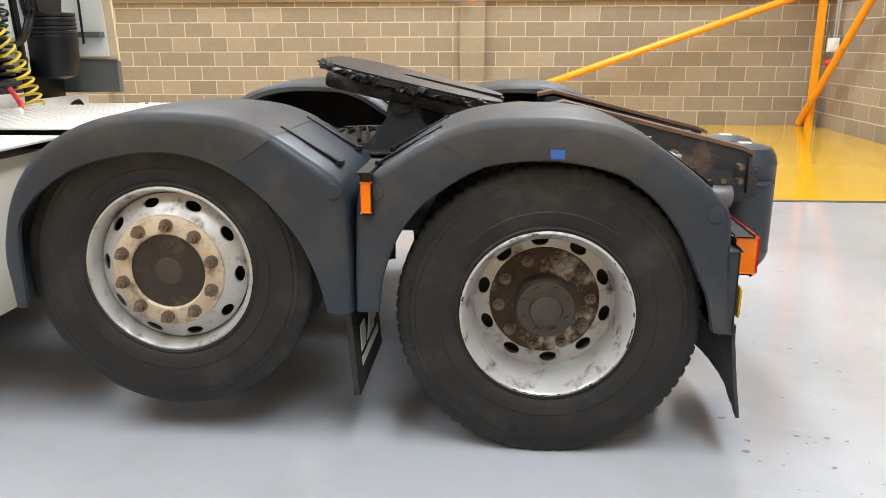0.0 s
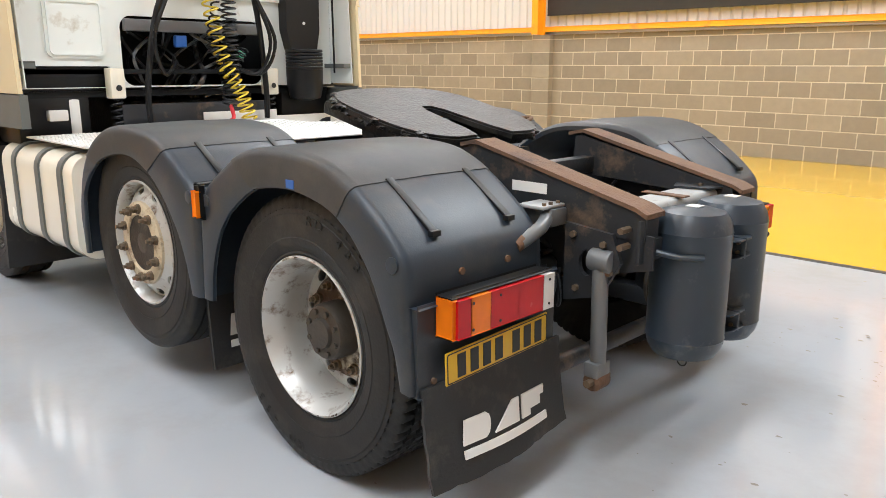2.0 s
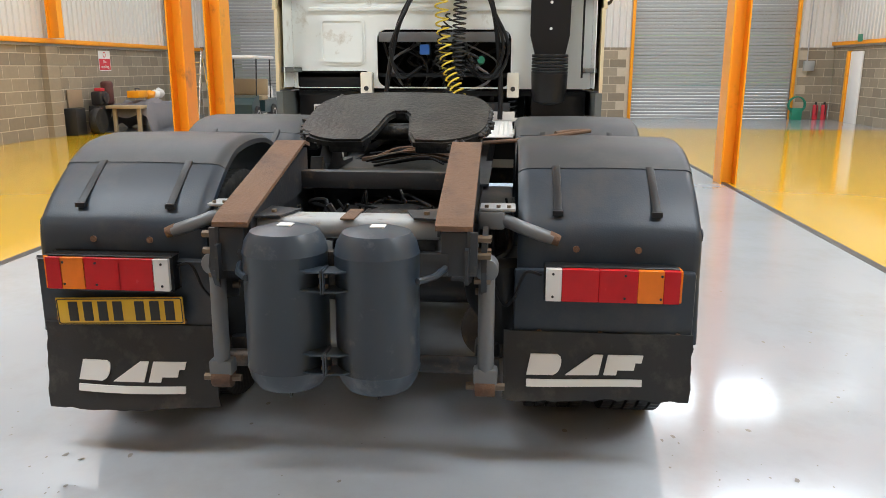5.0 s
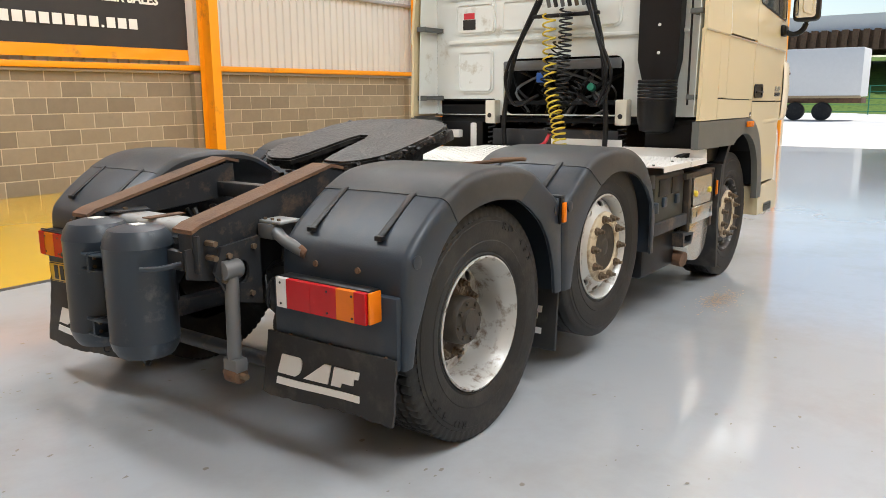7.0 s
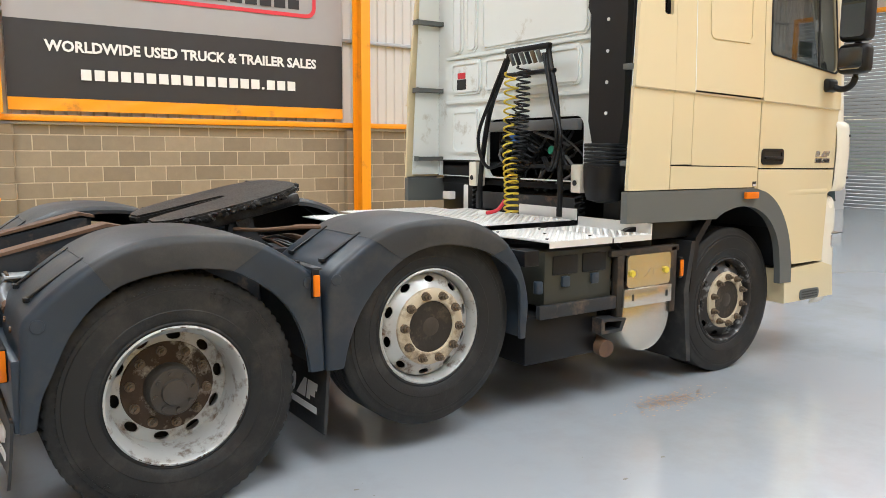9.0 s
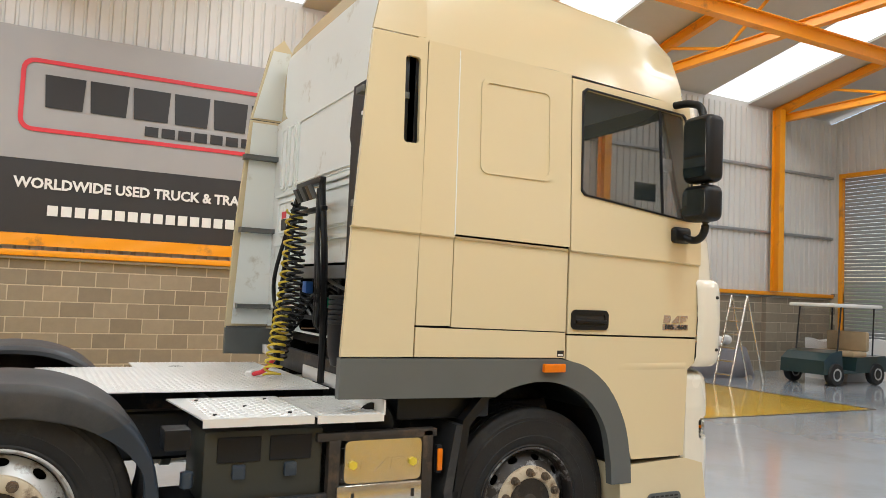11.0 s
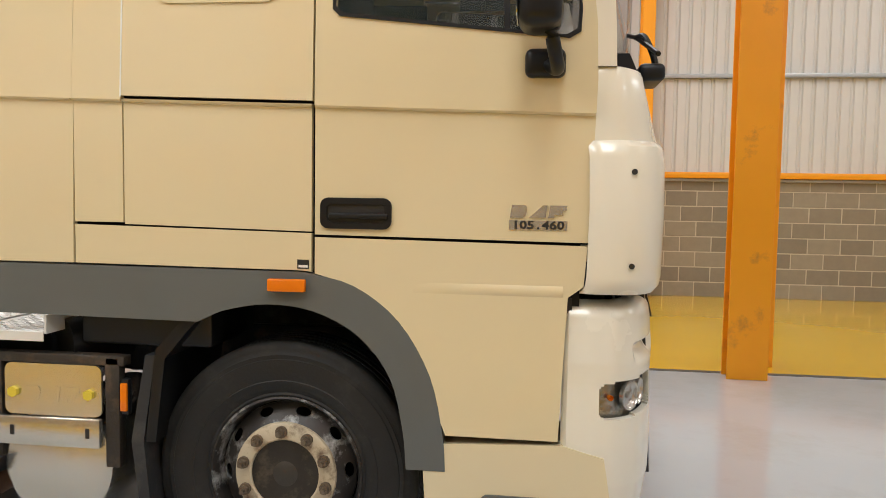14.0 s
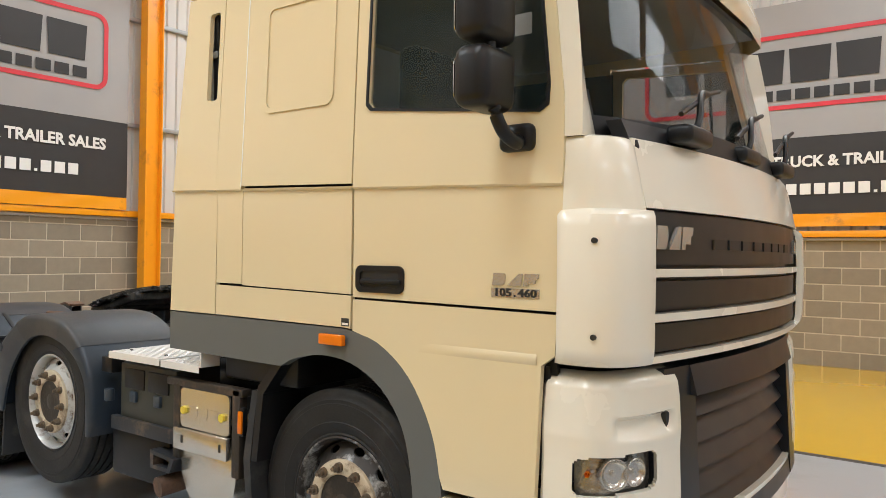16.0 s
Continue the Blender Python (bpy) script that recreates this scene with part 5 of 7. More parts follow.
part("engine_block", box(-4.9, -3.2, -0.42, 0.42, 0.55, 1.25, bevel=0.06), M_GREASE, truck, "dark engine and gearbox under the cab")

# ---- the cab ----
cab = part("cab_shell", plate(rrect(-1.245, 1.245, 1.33, 2.93, 0.03), [rrect(-0.52, 0.58, 1.34, 1.80, 0.08), rrect(-1.20, -0.60, 1.335, 1.47, 0.02)], yz(-3.02), (-0.03, 0, 0)), M_CABBK, truck, "off-white ribbed rear wall of the cab", smooth=False)
Y0 = 1.30
ARCH_IN = [(-3.58, 1.10), (-3.68, 1.145), (-3.85, 1.175), (-4.03, 1.155), (-4.2, 1.07), (-4.32, 0.92), (-4.37, 0.73), (-4.385, 0.58)]
ARCH_OUT = [(-4.53, 0.58), (-4.52, 0.71), (-4.47, 0.93), (-4.35, 1.13), (-4.18, 1.255), (-3.99, 1.30)]
ARCH_IN, ARCH_OUT = smooth2(ARCH_IN), smooth2(ARCH_OUT)
SKIRT = [(-2.70, 1.11), *ARCH_IN, *ARCH_OUT, (-2.70, 1.305)]
COLLAR = [(-2.70, 1.312), (-3.082, 1.312), (-3.105, 2.94), (-2.80, 2.94), (-2.73, 2.0)]
UPPER = [(-3.092, 1.47), (-3.092, 2.0), (-3.112, 2.94), (-4.028, 2.918), (-4.028, 1.924), (-3.288, 1.944), (-3.288, 1.47)]
LOCKER = [(-3.294, 1.464), (-3.294, 1.934), (-4.023, 1.914), (-4.023, 1.450)]
STRIP = [(-3.092, 1.312), (-3.092, 1.460), (-4.023, 1.444), (-4.023, 1.302), (-3.99, 1.306)]
DOOR = [(-4.036, 1.440), (-4.036, 2.90), (-4.95, 2.865), (-5.035, 2.2), (-5.042, 2.0), (-5.026, 1.430)]
WIN = [(-4.112, 2.262), (-4.137, 2.237), (-4.93, 2.150), (-4.968, 2.172), (-4.972, 2.25), (-4.905, 2.78), (-4.885, 2.80), (-4.147, 2.845), (-4.117, 2.82)]
LOWER = [(-4.036, 1.430), (-5.022, 1.419), (-5.012, 1.275), (-4.958, 1.235), (-4.935, 0.715), (-4.53, 0.715), *[p for p in ARCH_OUT if p[1] > 0.74 and p[0] < -4.06], (-4.036, 1.296)]


def crease(u):
    """Height of the pressed line that falls towards the front."""
    return 1.945 + 0.028 * (u + 2.7)


def bulged(s, low=False):
    """Side panels stand upright below the crease, set in a little, and lean in above it."""
    def f(u, v):
        y = Y0 - 0.012 if low else Y0 - 0.036 * max(0, v - crease(u))
        return V(u, s * y, v)
    return f


def side_panel(name, outline, s, material, label="", holes=(), thick=0.025, parent=cab):
    bm = plate(outline, list(holes), bulged(s, max(v - crease(u) for u, v in outline) < 0.012), (0, -s * thick, 0))
    return part(name, bm, material, parent, label, smooth=False)


def split_crease(poly):
    """The outline cut at the crease into a lower and an upper part."""
    lo, hi = [], []
    for (a, b), (c, d) in zip(poly, poly[1:] + poly[:1]):
        ea, ec = b - crease(a), d - crease(c)
        (lo if ea <= 0 else hi).append((a, b))
        if ea * ec < 0:
            t = ea / (ea - ec)
            p = (a + (c - a) * t, b + (d - b) * t)
            lo.append(p)
            hi.append(p)
    return lo, hi


for s in (1, -1):
    side_panel("side_skirt", SKIRT, s, M_GREYP, "dark grey plastic skirt and wheel arch", thick=0.05)
    lo, hi = split_crease(COLLAR)
    side_panel("rear_collar", lo, s, M_CREAM)
    side_panel("rear_collar", hi, s, M_CREAM, "cream side air deflector", holes=[rrect(-3.067, -2.982, 2.39, 2.84, 0.02)])
    part("collar_grille", box(-3.08, -2.975, s * 1.2325, s * 1.2385, 2.38, 2.86, bevel=0.001), M_BLACK, cab)
    lo, hi = split_crease(UPPER)
    side_panel("upper_side_foot", lo, s, M_CREAM)
    side_panel("upper_side", hi, s, M_CREAM, "cream cab side panel")
    side_panel("locker_door", LOCKER, s, M_CREAM, "cream locker door")
    side_panel("lower_strip", STRIP, s, M_CREAM)
    lo, hi = split_crease(DOOR)
    dr = side_panel("door", hi, s, M_CREAM, "cream cab door", holes=[WIN])
    side_panel("door_lower_half", lo, s, M_CREAM, parent=dr)
    side_panel("door_foot", LOWER, s, M_CREAM, "cream lower door panel")
    # soft pressed lines across the lower door panel
    for za, zb, ua, ub in ((1.235, 1.275, -4.40, -4.94),):
        pl = bmesh.new()
        rows_ = []
        for j, (q, d) in enumerate(((0, 0.0), (0.35, 0.006), (0.7, 0.005), (1.0, 0.0))):
            rows_.append([pl.verts.new((ua + (ub - ua) * i / 8, s * (1.2879 + d * min(1, i / 4)), za + (zb - za) * q)) for i in range(9)])
        for a, b in zip(rows_, rows_[1:]):
            for i in range(8):
                pl.faces.new((a[i], a[i + 1], b[i + 1], b[i]))
        part("pressed_line", pl, M_CREAM, cab)
    # raised field on the upper side
    f = bulged(s)
    ring = plate(rrect(-3.90, -3.43, 2.28, 2.80, 0.05), [rrect(-3.875, -3.455, 2.305, 2.775, 0.035)], lambda u, v: f(u, v) + V(0, s * 0.001, 0), (0, s * 0.006, 0))
    part("raised_field", ring, M_CREAM, cab, smooth=False)
    gasket = plate([(u + (0.012 if u > -4.5 else -0.012), v + (0.012 if v > 2.5 else -0.012)) for u, v in WIN], [WIN], lambda u, v: f(u, v) + V(0, s * 0.001, 0), (0, s * 0.006, 0))
    part("window_seal", gasket, M_BLACK, dr, smooth=False)
    gl = part("window_glass", plate(WIN, [], lambda u, v: f(u, v) - V(0, s * 0.012, 0), (0, -s * 0.004, 0)), M_GLASS, dr, "tinted side window", smooth=False)
    gl.visible_shadow = False
    part("window_bar", plate([(-4.715, 2.175), (-4.735, 2.175), (-4.715, 2.81), (-4.695, 2.81)], [], lambda u, v: f(u, v) - V(0, s * 0.006, 0), (0, s * 0.005, 0)), M_BLACK, dr, smooth=False)
    hd = part("door_handle", plate(rrect(-4.322, -4.058, 1.463, 1.576, 0.03), [rrect(-4.297, -4.083, 1.486, 1.553, 0.018)], lambda u, v: V(u, s * 1.286, v), (0, s * 0.012, 0)), M_BLACK, dr, "black door handle", smooth=False)
    part("handle_well", box(-4.302, -4.078, s * 1.283, s * 1.290, 1.482, 1.558, bevel=0), M_INK, hd, smooth=False)
    part("handle_grip", box(-4.31, -4.09, s * 1.289, s * 1.306, 1.500, 1.520, bevel=0.006), M_BLACK, hd)
    put_mark("badge", 0.2, 0.045, lambda u, v: V(-4.848 - s * u, s * 1.289, 1.515 + v), (0, s * 0.004, 0), M_CHROME, dr, False)
    part("badge_plate", box(-4.95, -4.745, s * 1.2885, s * 1.291, 1.472, 1.506, bevel=0), M_CHROME, dr, smooth=False)
    tm = Matrix.Translation((-4.848, s * 1.2925, 1.489)) @ Matrix.Rotation(radians(180 if s > 0 else 0), 4, "Z") @ Matrix.Rotation(radians(90), 4, "X")
    for i, ch in enumerate("105.460"):
        words(ch, 0.040, M_INK, "model_character", dr, tm @ Matrix.Translation(((i - 3) * 0.0262, 0, 0)), wide=1.3, bold=0.0012)
    im = part("indicator", box(-4.008, -3.865, s * 1.298, s * 1.325, 1.228, 1.275, bevel=0.006), M_AMB, cab, "amber indicator")
    part("tyre_sticker", box(-4.015, -3.97, s * 1.2885, s * 1.2895, 1.312, 1.346, bevel=0), M_INK, cab, "small dark blue sticker", smooth=False)
    part("sticker_bar", box(-4.01, -3.975, s * 1.2895, s * 1.2905, 1.317, 1.326, bevel=0), M_PAPER, cab, smooth=False)
    for xa, xb in ((-2.715, -3.083), (-3.094, -3.285), (-3.296, -4.022), (-4.038, -5.035)):
        part("crease", plate([(xa, crease(xa) - 0.008), (xb, crease(xb) - 0.008), (xb, crease(xb)), (xa, crease(xa))], [], lambda u, v: V(u, s * (1.2955 + 0.009 * (v - crease(u) + 0.008) / 0.008), v), (0, -s * 0.016, 0)), M_CREAM, cab, smooth=False)
    part("panel_groove", plate([(-3.285, 1.94), (-3.291, 1.94), (-3.30, 2.92), (-3.294, 2.92)], [], lambda u, v: f(u, v) + V(0, s * 0.0006, 0), (0, s * 0.0012, 0)), M_CABBK, cab, smooth=False)
    # dark structure behind the panel gaps
    part("inner_side", plate([(-3.02, 1.33), (-3.02, 2.9), (-4.05, 2.88), (-4.05, 1.45), (-5.0, 1.45), (-5.0, 1.2), (-4.55, 1.2), (-4.3, 1.3)], [], xz(s * 1.245), (0, -s * 0.02, 0)), M_INT, cab, smooth=False)
    part("door_inner", plate([(-4.05, 1.44), (-4.05, 2.2), (-4.98, 2.1), (-5.0, 1.44)], [], xz(s * 1.24), (0, -s * 0.03, 0)), M_INT, cab, smooth=False)
    # wheel well
    part("wheel_well", plate([(-3.40, 0.62), (-3.44, 0.95), (-3.60, 1.14), (-3.85, 1.20), (-4.1, 1.17), (-4.3, 1.0), (-4.42, 0.7), (-4.46, 0.7), (-4.34, 1.04), (-4.12, 1.21), (-3.85, 1.24), (-3.58, 1.18), (-3.40, 0.98), (-3.36, 0.62)], [], xz(s * 1.27), (0, -s * 0.55, 0)), M_BLACK, cab, "black wheel well liner", smooth=False)
    # step corner under the door
    st = part("entry_step", plate([(-4.46, 0.42), (-4.44, 0.68), (-4.95, 0.70), (-5.10, 0.66), (-5.14, 0.42)], [], xz(s * 1.285), (0, -s * 0.32, 0)), M_CREAM, cab, "cream entry step moulding", smooth=False)
    tr = part("step_tread", plate(rrect(-4.92, -4.66, 0.425, 0.505, 0.03), [], xz(s * 1.286), (0, s * 0.008, 0)), M_GREYP, st, "grey slotted step tread", smooth=False)
    for i in range(6):
        for j in range(3):
            part("tread_slot", box(-4.895 + i * 0.037, -4.868 + i * 0.037, s * 1.292, s * 1.2955, 0.44 + j * 0.02, 0.45 + j * 0.02, bevel=0), M_INK, tr, smooth=False)
    # side fairing at the rear of the cab (inside face, with brackets)
    part("collar_lining", plate([(-2.74, 1.34), (-3.03, 1.34), (-3.03, 2.92), (-2.82, 2.92)], [], xz(s * 1.232), (0, -s * 0.006, 0)), M_CABBK, cab, smooth=False)
    part("collar_foot", plate([(-2.71, 1.12), (-3.02, 1.12), (-3.02, 1.32), (-2.71, 1.32)], [], xz(s * 1.262), (0, -s * 0.006, 0)), M_TUBE, cab, smooth=False)
    for z in (1.46, 2.05, 2.62):
        part("collar_bracket", box(-3.02, -2.76, s * 1.16, s * 1.25, z, z + 0.035, bevel=0.004), M_GREYP, cab)
    # mirrors on their arm
    mi = part("mirror_arm", tube(smooth_path([(-4.86, s * 1.30, 2.05), (-4.90, s * 1.38, 2.02), (-4.89, s * 1.46, 2.06), (-4.87, s * 1.49, 2.18), (-4.85, s * 1.49, 2.5), (-4.85, s * 1.47, 2.78), (-4.85, s * 1.38, 2.85), (-4.83, s * 1.26, 2.86)], 6), 0.024, 10), M_BLACK, cab, "black mirror arm")
    part("arm_base", box(-4.93, -4.79, s * 1.275, s * 1.335, 2.0, 2.10, bevel=0.025, seg=3), M_BLACK, mi)
    for z0, z1, nm in ((2.35, 2.75, "main_mirror"), (2.12, 2.335, "wide_mirror")):
        hb = box(-4.91, -4.77, min(s * 1.38, s * 1.60), max(s * 1.38, s * 1.60), z0, z1, bevel=0.045, seg=4)
        h = part(nm, hb, M_BLACK, mi, "rounded black mirror housing")
        part("mirror_glass", plate(rrect(1.405, 1.575, z0 + 0.03, z1 - 0.03, 0.03), [], lambda u, v: V(-4.7685, s * u, v), (0.002, 0, 0)), M_MIRR, mi, smooth=False)

# rear wall details
for y0, y1, z0, z1 in ((-1.02, -0.60, 2.02, 2.30), (-0.55, 0.55, 2.02, 2.30), (-1.02, -0.86, 2.36, 2.86), (-0.82, -0.66, 2.36, 2.86), (-0.60, 0.62, 2.36, 2.86), (-1.0, -0.62, 1.52, 1.90)):
    pf = part("pressed_field", plate(rrect(y0, y1, z0, z1, 0.05), [], yz(-3.02), (0.014, 0, 0)), M_CABBK, cab, smooth=False)
    part("field_rim", plate(rrect(y0 + 0.018, y1 - 0.018, z0 + 0.018, z1 - 0.018, 0.036), [rrect(y0 + 0.034, y1 - 0.034, z0 + 0.034, z1 - 0.034, 0.022)], yz(-3.006), (0.010, 0, 0)), M_CABBK, pf, smooth=False)
for z in (1.96, 2.33):
    part("pressed_rib", box(-3.02, -2.994, -1.08, 1.08, z - 0.014, z + 0.014, bevel=0.006), M_CABBK, cab)
part("cab_sticker", box(-3.005, -3.003, -0.92, -0.81, 2.15, 2.20, bevel=0), M_BANR, cab, "small red and black sticker", smooth=False)
part("cab_sticker", box(-3.0055, -3.0035, -0.93, -0.80, 2.06, 2.145, bevel=0), M_INK, cab, smooth=False)
for y in (-0.60, 0.60):
    part("cab_mount", box(-3.03, -2.93, y - 0.05, y + 0.05, 1.26, 1.46, bevel=0.012), M_WHITE, cab, "white cab mounting bracket")
    part("mount_hole", cyl((-2.925, y, 1.33), (-2.922, y, 1.33), 0.02, 12), M_INK, cab)
    part("suspension_spring", tube(coil([(-2.98, y, 1.0), (-2.98, y, 1.25)], 6, 0.035, 12), 0.008, 6), M_BLACK, cab)
part("rear_box", box(-3.09, -3.06, -1.2, -0.57, 1.31, 1.50, bevel=0.004), M_BLACK, cab)
part("rear_crossmember", box(-3.0, -2.95, -0.58, 0.58, 1.08, 1.22, bevel=0.006), M_STEEL, truck, "grey riveted cross beam")
part("cab_recess", box(-3.6, -3.56, -0.6, 0.65, 1.25, 1.85, bevel=0), M_INT, cab, smooth=False)
part("recess_beam", box(-3.03, -2.98, -0.5, 0.56, 1.70, 1.78, bevel=0.01), M_TUBE, cab)
part("underbody", box(-4.9, -3.05, -1.2, 1.2, 1.27, 1.31, bevel=0), M_INT, cab, smooth=False)
for s in (1, -1):
    part("under_locker", box(-3.6, -3.05, min(s * 0.75, s * 1.2), max(s * 0.75, s * 1.2), 0.98, 1.28, bevel=0.02), M_BLACK, cab)
for k in range(18):
    y = random.uniform(-0.5, 0.5)
    pts = [(-3.2 + random.uniform(-0.1, 0.15), y + random.uniform(-0.2, 0.2), z) for z in (1.25, 1.4, 1.55, 1.7)]
    part("engine_hose", tube(smooth_path(pts, 5), random.choice((0.008, 0.012, 0.02)), 7), random.choice((M_BLACK, M_BLACK, M_STEEL, M_TUBE)), cab)
part("green_coupling", cyl((-2.97, 0.34, 1.55), (-2.93, 0.34, 1.56), 0.03, 12), M_GREEN, cab)
part("blue_box", box(-3.0, -2.95, -0.16, -0.08, 1.60, 1.68, bevel=0.006), M_BLUE, cab)
part("washer_bottle", cyl((-3.1, -0.85, 1.02), (-3.1, -0.85, 1.26), 0.06, 18, bevel=0.01), M_PAPER, cab, "white fluid bottle")
part("work_lamp", box(-3.0, -2.94, -1.05, -0.93, 1.13, 1.2, bevel=0.01), M_CLEAR, cab)

# air intake duct
duct = part("air_intake", plate([(0.77, 1.60), (0.73, 1.75), (0.73, 2.45), (0.70, 2.50), (0.74, 2.78), (1.03, 2.78), (1.05, 2.5), (1.04, 1.75), (1.01, 1.60)], [], yz(-2.91), (-0.10, 0, 0)), M_BLACK, cab, "black plastic air intake duct", smooth=False)
for k in range(6):
    part("bellows_ring", cyl((-2.92, 0.89, 1.45 + k * 0.026), (-2.92, 0.89, 1.473 + k * 0.026), 0.145, 28, bevel=0.006), M_BLACK, duct)
part("intake_pot", lathe([(0.05, 0), (0.12, 0.02), (0.14, 0.1), (0.145, 0.24)], 28), M_BLACK, duct).matrix_basis = Matrix.Translation((-2.92, 0.89, 1.21)) @ Matrix(((1, 0, 0, 0), (0, 0, 1, 0), (0, 1, 0, 0), (0, 0, 0, 1)))
for z in (1.8, 2.0, 2.2, 2.4, 2.6):
    part("rivet", cyl((-2.91, 0.89, z), (-2.904, 0.89, z), 0.012, 10), M_PAPER, duct)
part("aerial_rod", cyl((-2.86, 1.14, 1.42), (-2.88, 1.14, 2.9), 0.008, 8), M_BLACK, cab)

# hose gantry with coiled lines
ga = part("hose_gantry", bmesh.new(), M_BLACK, truck, "black steel gantry for the coiled trailer hoses")
bmg = bmesh.new()
for y0, y1 in ((-0.42, -0.10), (0.50, 0.36)):
    add_tube(bmg, smooth_path([(-2.88, y0, 1.09), (-2.88, y0, 1.35), (-2.88, (y0 * 2 + y1) / 3, 1.85), (-2.88, y1, 2.22), (-2.88, y1, 2.30)], 5), 0.021, 8)
add_box(bmg, -2.90, -2.86, -0.11, 0.37, 2.27, 2.31, bevel=0.006)
add_box(bmg, -2.90, -2.86, -0.18, 0.42, 2.10, 2.13, bevel=0.006)
part("gantry_frame", bmg, M_BLACK, ga)
for k in range(6):
    y = 0.0 + 0.06 * k
    part("coupling", cyl((-2.86, y, 2.18), (-2.82, y, 2.26), 0.016, 10), random.choice((M_STEEL, M_TUBE, M_NUT)), ga)
yc = part("yellow_coil", tube(coil([(-2.82, 0.02, 2.12), (-2.80, 0.04, 1.8), (-2.76, 0.09, 1.5), (-2.71, 0.17, 1.3), (-2.67, 0.22, 1.10)], 19, 0.05, 14), 0.0075, 6), M_YCOIL, ga, "yellow coiled air line")
part("black_coil", tube(coil([(-2.80, 0.18, 2.15), (-2.80, 0.17, 1.8), (-2.78, 0.16, 1.5), (-2.74, 0.10, 1.2)], 26, 0.048, 14), 0.0075, 6), M_BLACK, ga, "black coiled cable")
part("black_coil", tube(coil([(-2.83, 0.10, 1.9), (-2.78, 0.02, 1.6), (-2.80, 0.14, 1.42), (-2.84, 0.3, 1.6)], 20, 0.038, 12), 0.0065, 6), M_BLACK, ga)
part("red_plug", tube(smooth_path([(-2.72, 0.10, 1.2), (-2.66, 0.08, 1.12), (-2.62, 0.0, 1.09)], 5), 0.014, 8), M_BANR, ga)
part("plug", cyl((-2.62, 0.0, 1.09), (-2.60, -0.06, 1.085), 0.022, 12), M_PAPER, ga)
for k, (y0, y1) in enumerate(((0.33, 0.52), (0.30, 0.56), (-0.12, -0.38))):
    part("loose_hose", tube(smooth_path([(-2.88, y0, 2.24), (-2.84, y0 + (y1 - y0) * 0.5, 1.95), (-2.82, y1, 1.65), (-2.86, y1 * 0.8, 1.42), (-2.98, y1 * 0.4, 1.5)], 6), 0.014, 8), M_BLACK, ga)

# roof: upper sides lean in, with a rounded top and air deflector
bm = bmesh.new()
rows_ = []
for x, z, y in ((-3.05, 2.93, 1.262), (-3.9, 2.925, 1.258), (-4.60, 2.89, 1.25), (-4.92, 2.87, 1.235), (-5.06, 2.88, 1.1), (-5.12, 2.88, 0.6), (-5.13, 2.88, 0.0)):
    rows_.append((x, z, y))
levels = [(0.0, 1.0, 0.0), (0.12, 0.985, 0.0), (0.32, 0.955, 0.06), (0.46, 0.90, 0.16), (0.56, 0.78, 0.35), (0.60, 0.45, 0.9)]
rings = []
for dz, ks, dx in levels:
    ring = []
    for s in (1, -1):
        pts = rows_ if s > 0 else list(reversed(rows_[:-1]))
        for x, z, y in pts:
            xx = x if x > -4.0 else x + dx * (1 if x < -4.5 else 0.3)
            ring.append(bm.verts.new((xx, s * y * ks, z + dz)))
    rings.append(ring)
for a, b in zip(rings, rings[1:]):
    for i in range(len(a) - 1):
        bm.faces.new((a[i], a[i + 1], b[i + 1], b[i]))
    bm.faces.new((a[-1], a[0], b[0], b[-1]))
bm.faces.new(rings[-1])
bmesh.ops.recalc_face_normals(bm, faces=bm.faces)
part("cab_roof", bm, M_CREAM, cab, "cream high cab roof")
for s in (1, -1):
    part("roof_fairing", plate([(-2.80, 2.95), (-3.10, 2.95), (-3.10, 3.5), (-3.02, 3.6), (-2.92, 3.5)], [], lambda u, v: V(u, s * (1.26 - 0.10 * (v - 2.95)), v), (0, -s * 0.02, 0)), M_CREAM, cab, "cream roof side fairing", smooth=False)
    part("fairing_lining", plate([(-2.82, 2.96), (-3.08, 2.96), (-3.08, 3.5), (-2.94, 3.5)], [], lambda u, v: V(u, s * (1.236 - 0.10 * (v - 2.95)), v), (0, -s * 0.006, 0)), M_CABBK, cab, smooth=False)
part("upper_back", plate(rrect(-1.08, 1.08, 2.935, 3.42, 0.12), [], yz(-3.03), (-0.02, 0, 0)), M_CABBK, cab, smooth=False)


M_LAMP = mat("lamp_reflector", (0.42, 0.41, 0.39), 0.18, 0.9, var=0.5, scale=38, bump=0.6, bscale=55, dirt=(0.5, 0.32, 0.08), damt=0.25, dscale=7)


# front: plan curve of the nose
def nose(y, dx=0.0):
    a = abs(y)
    x = -5.37 + 0.085 * a * a
    if a > 1.08:
        x += 0.22 * ((a - 1.08) / 0.22) ** 2
    return x + dx


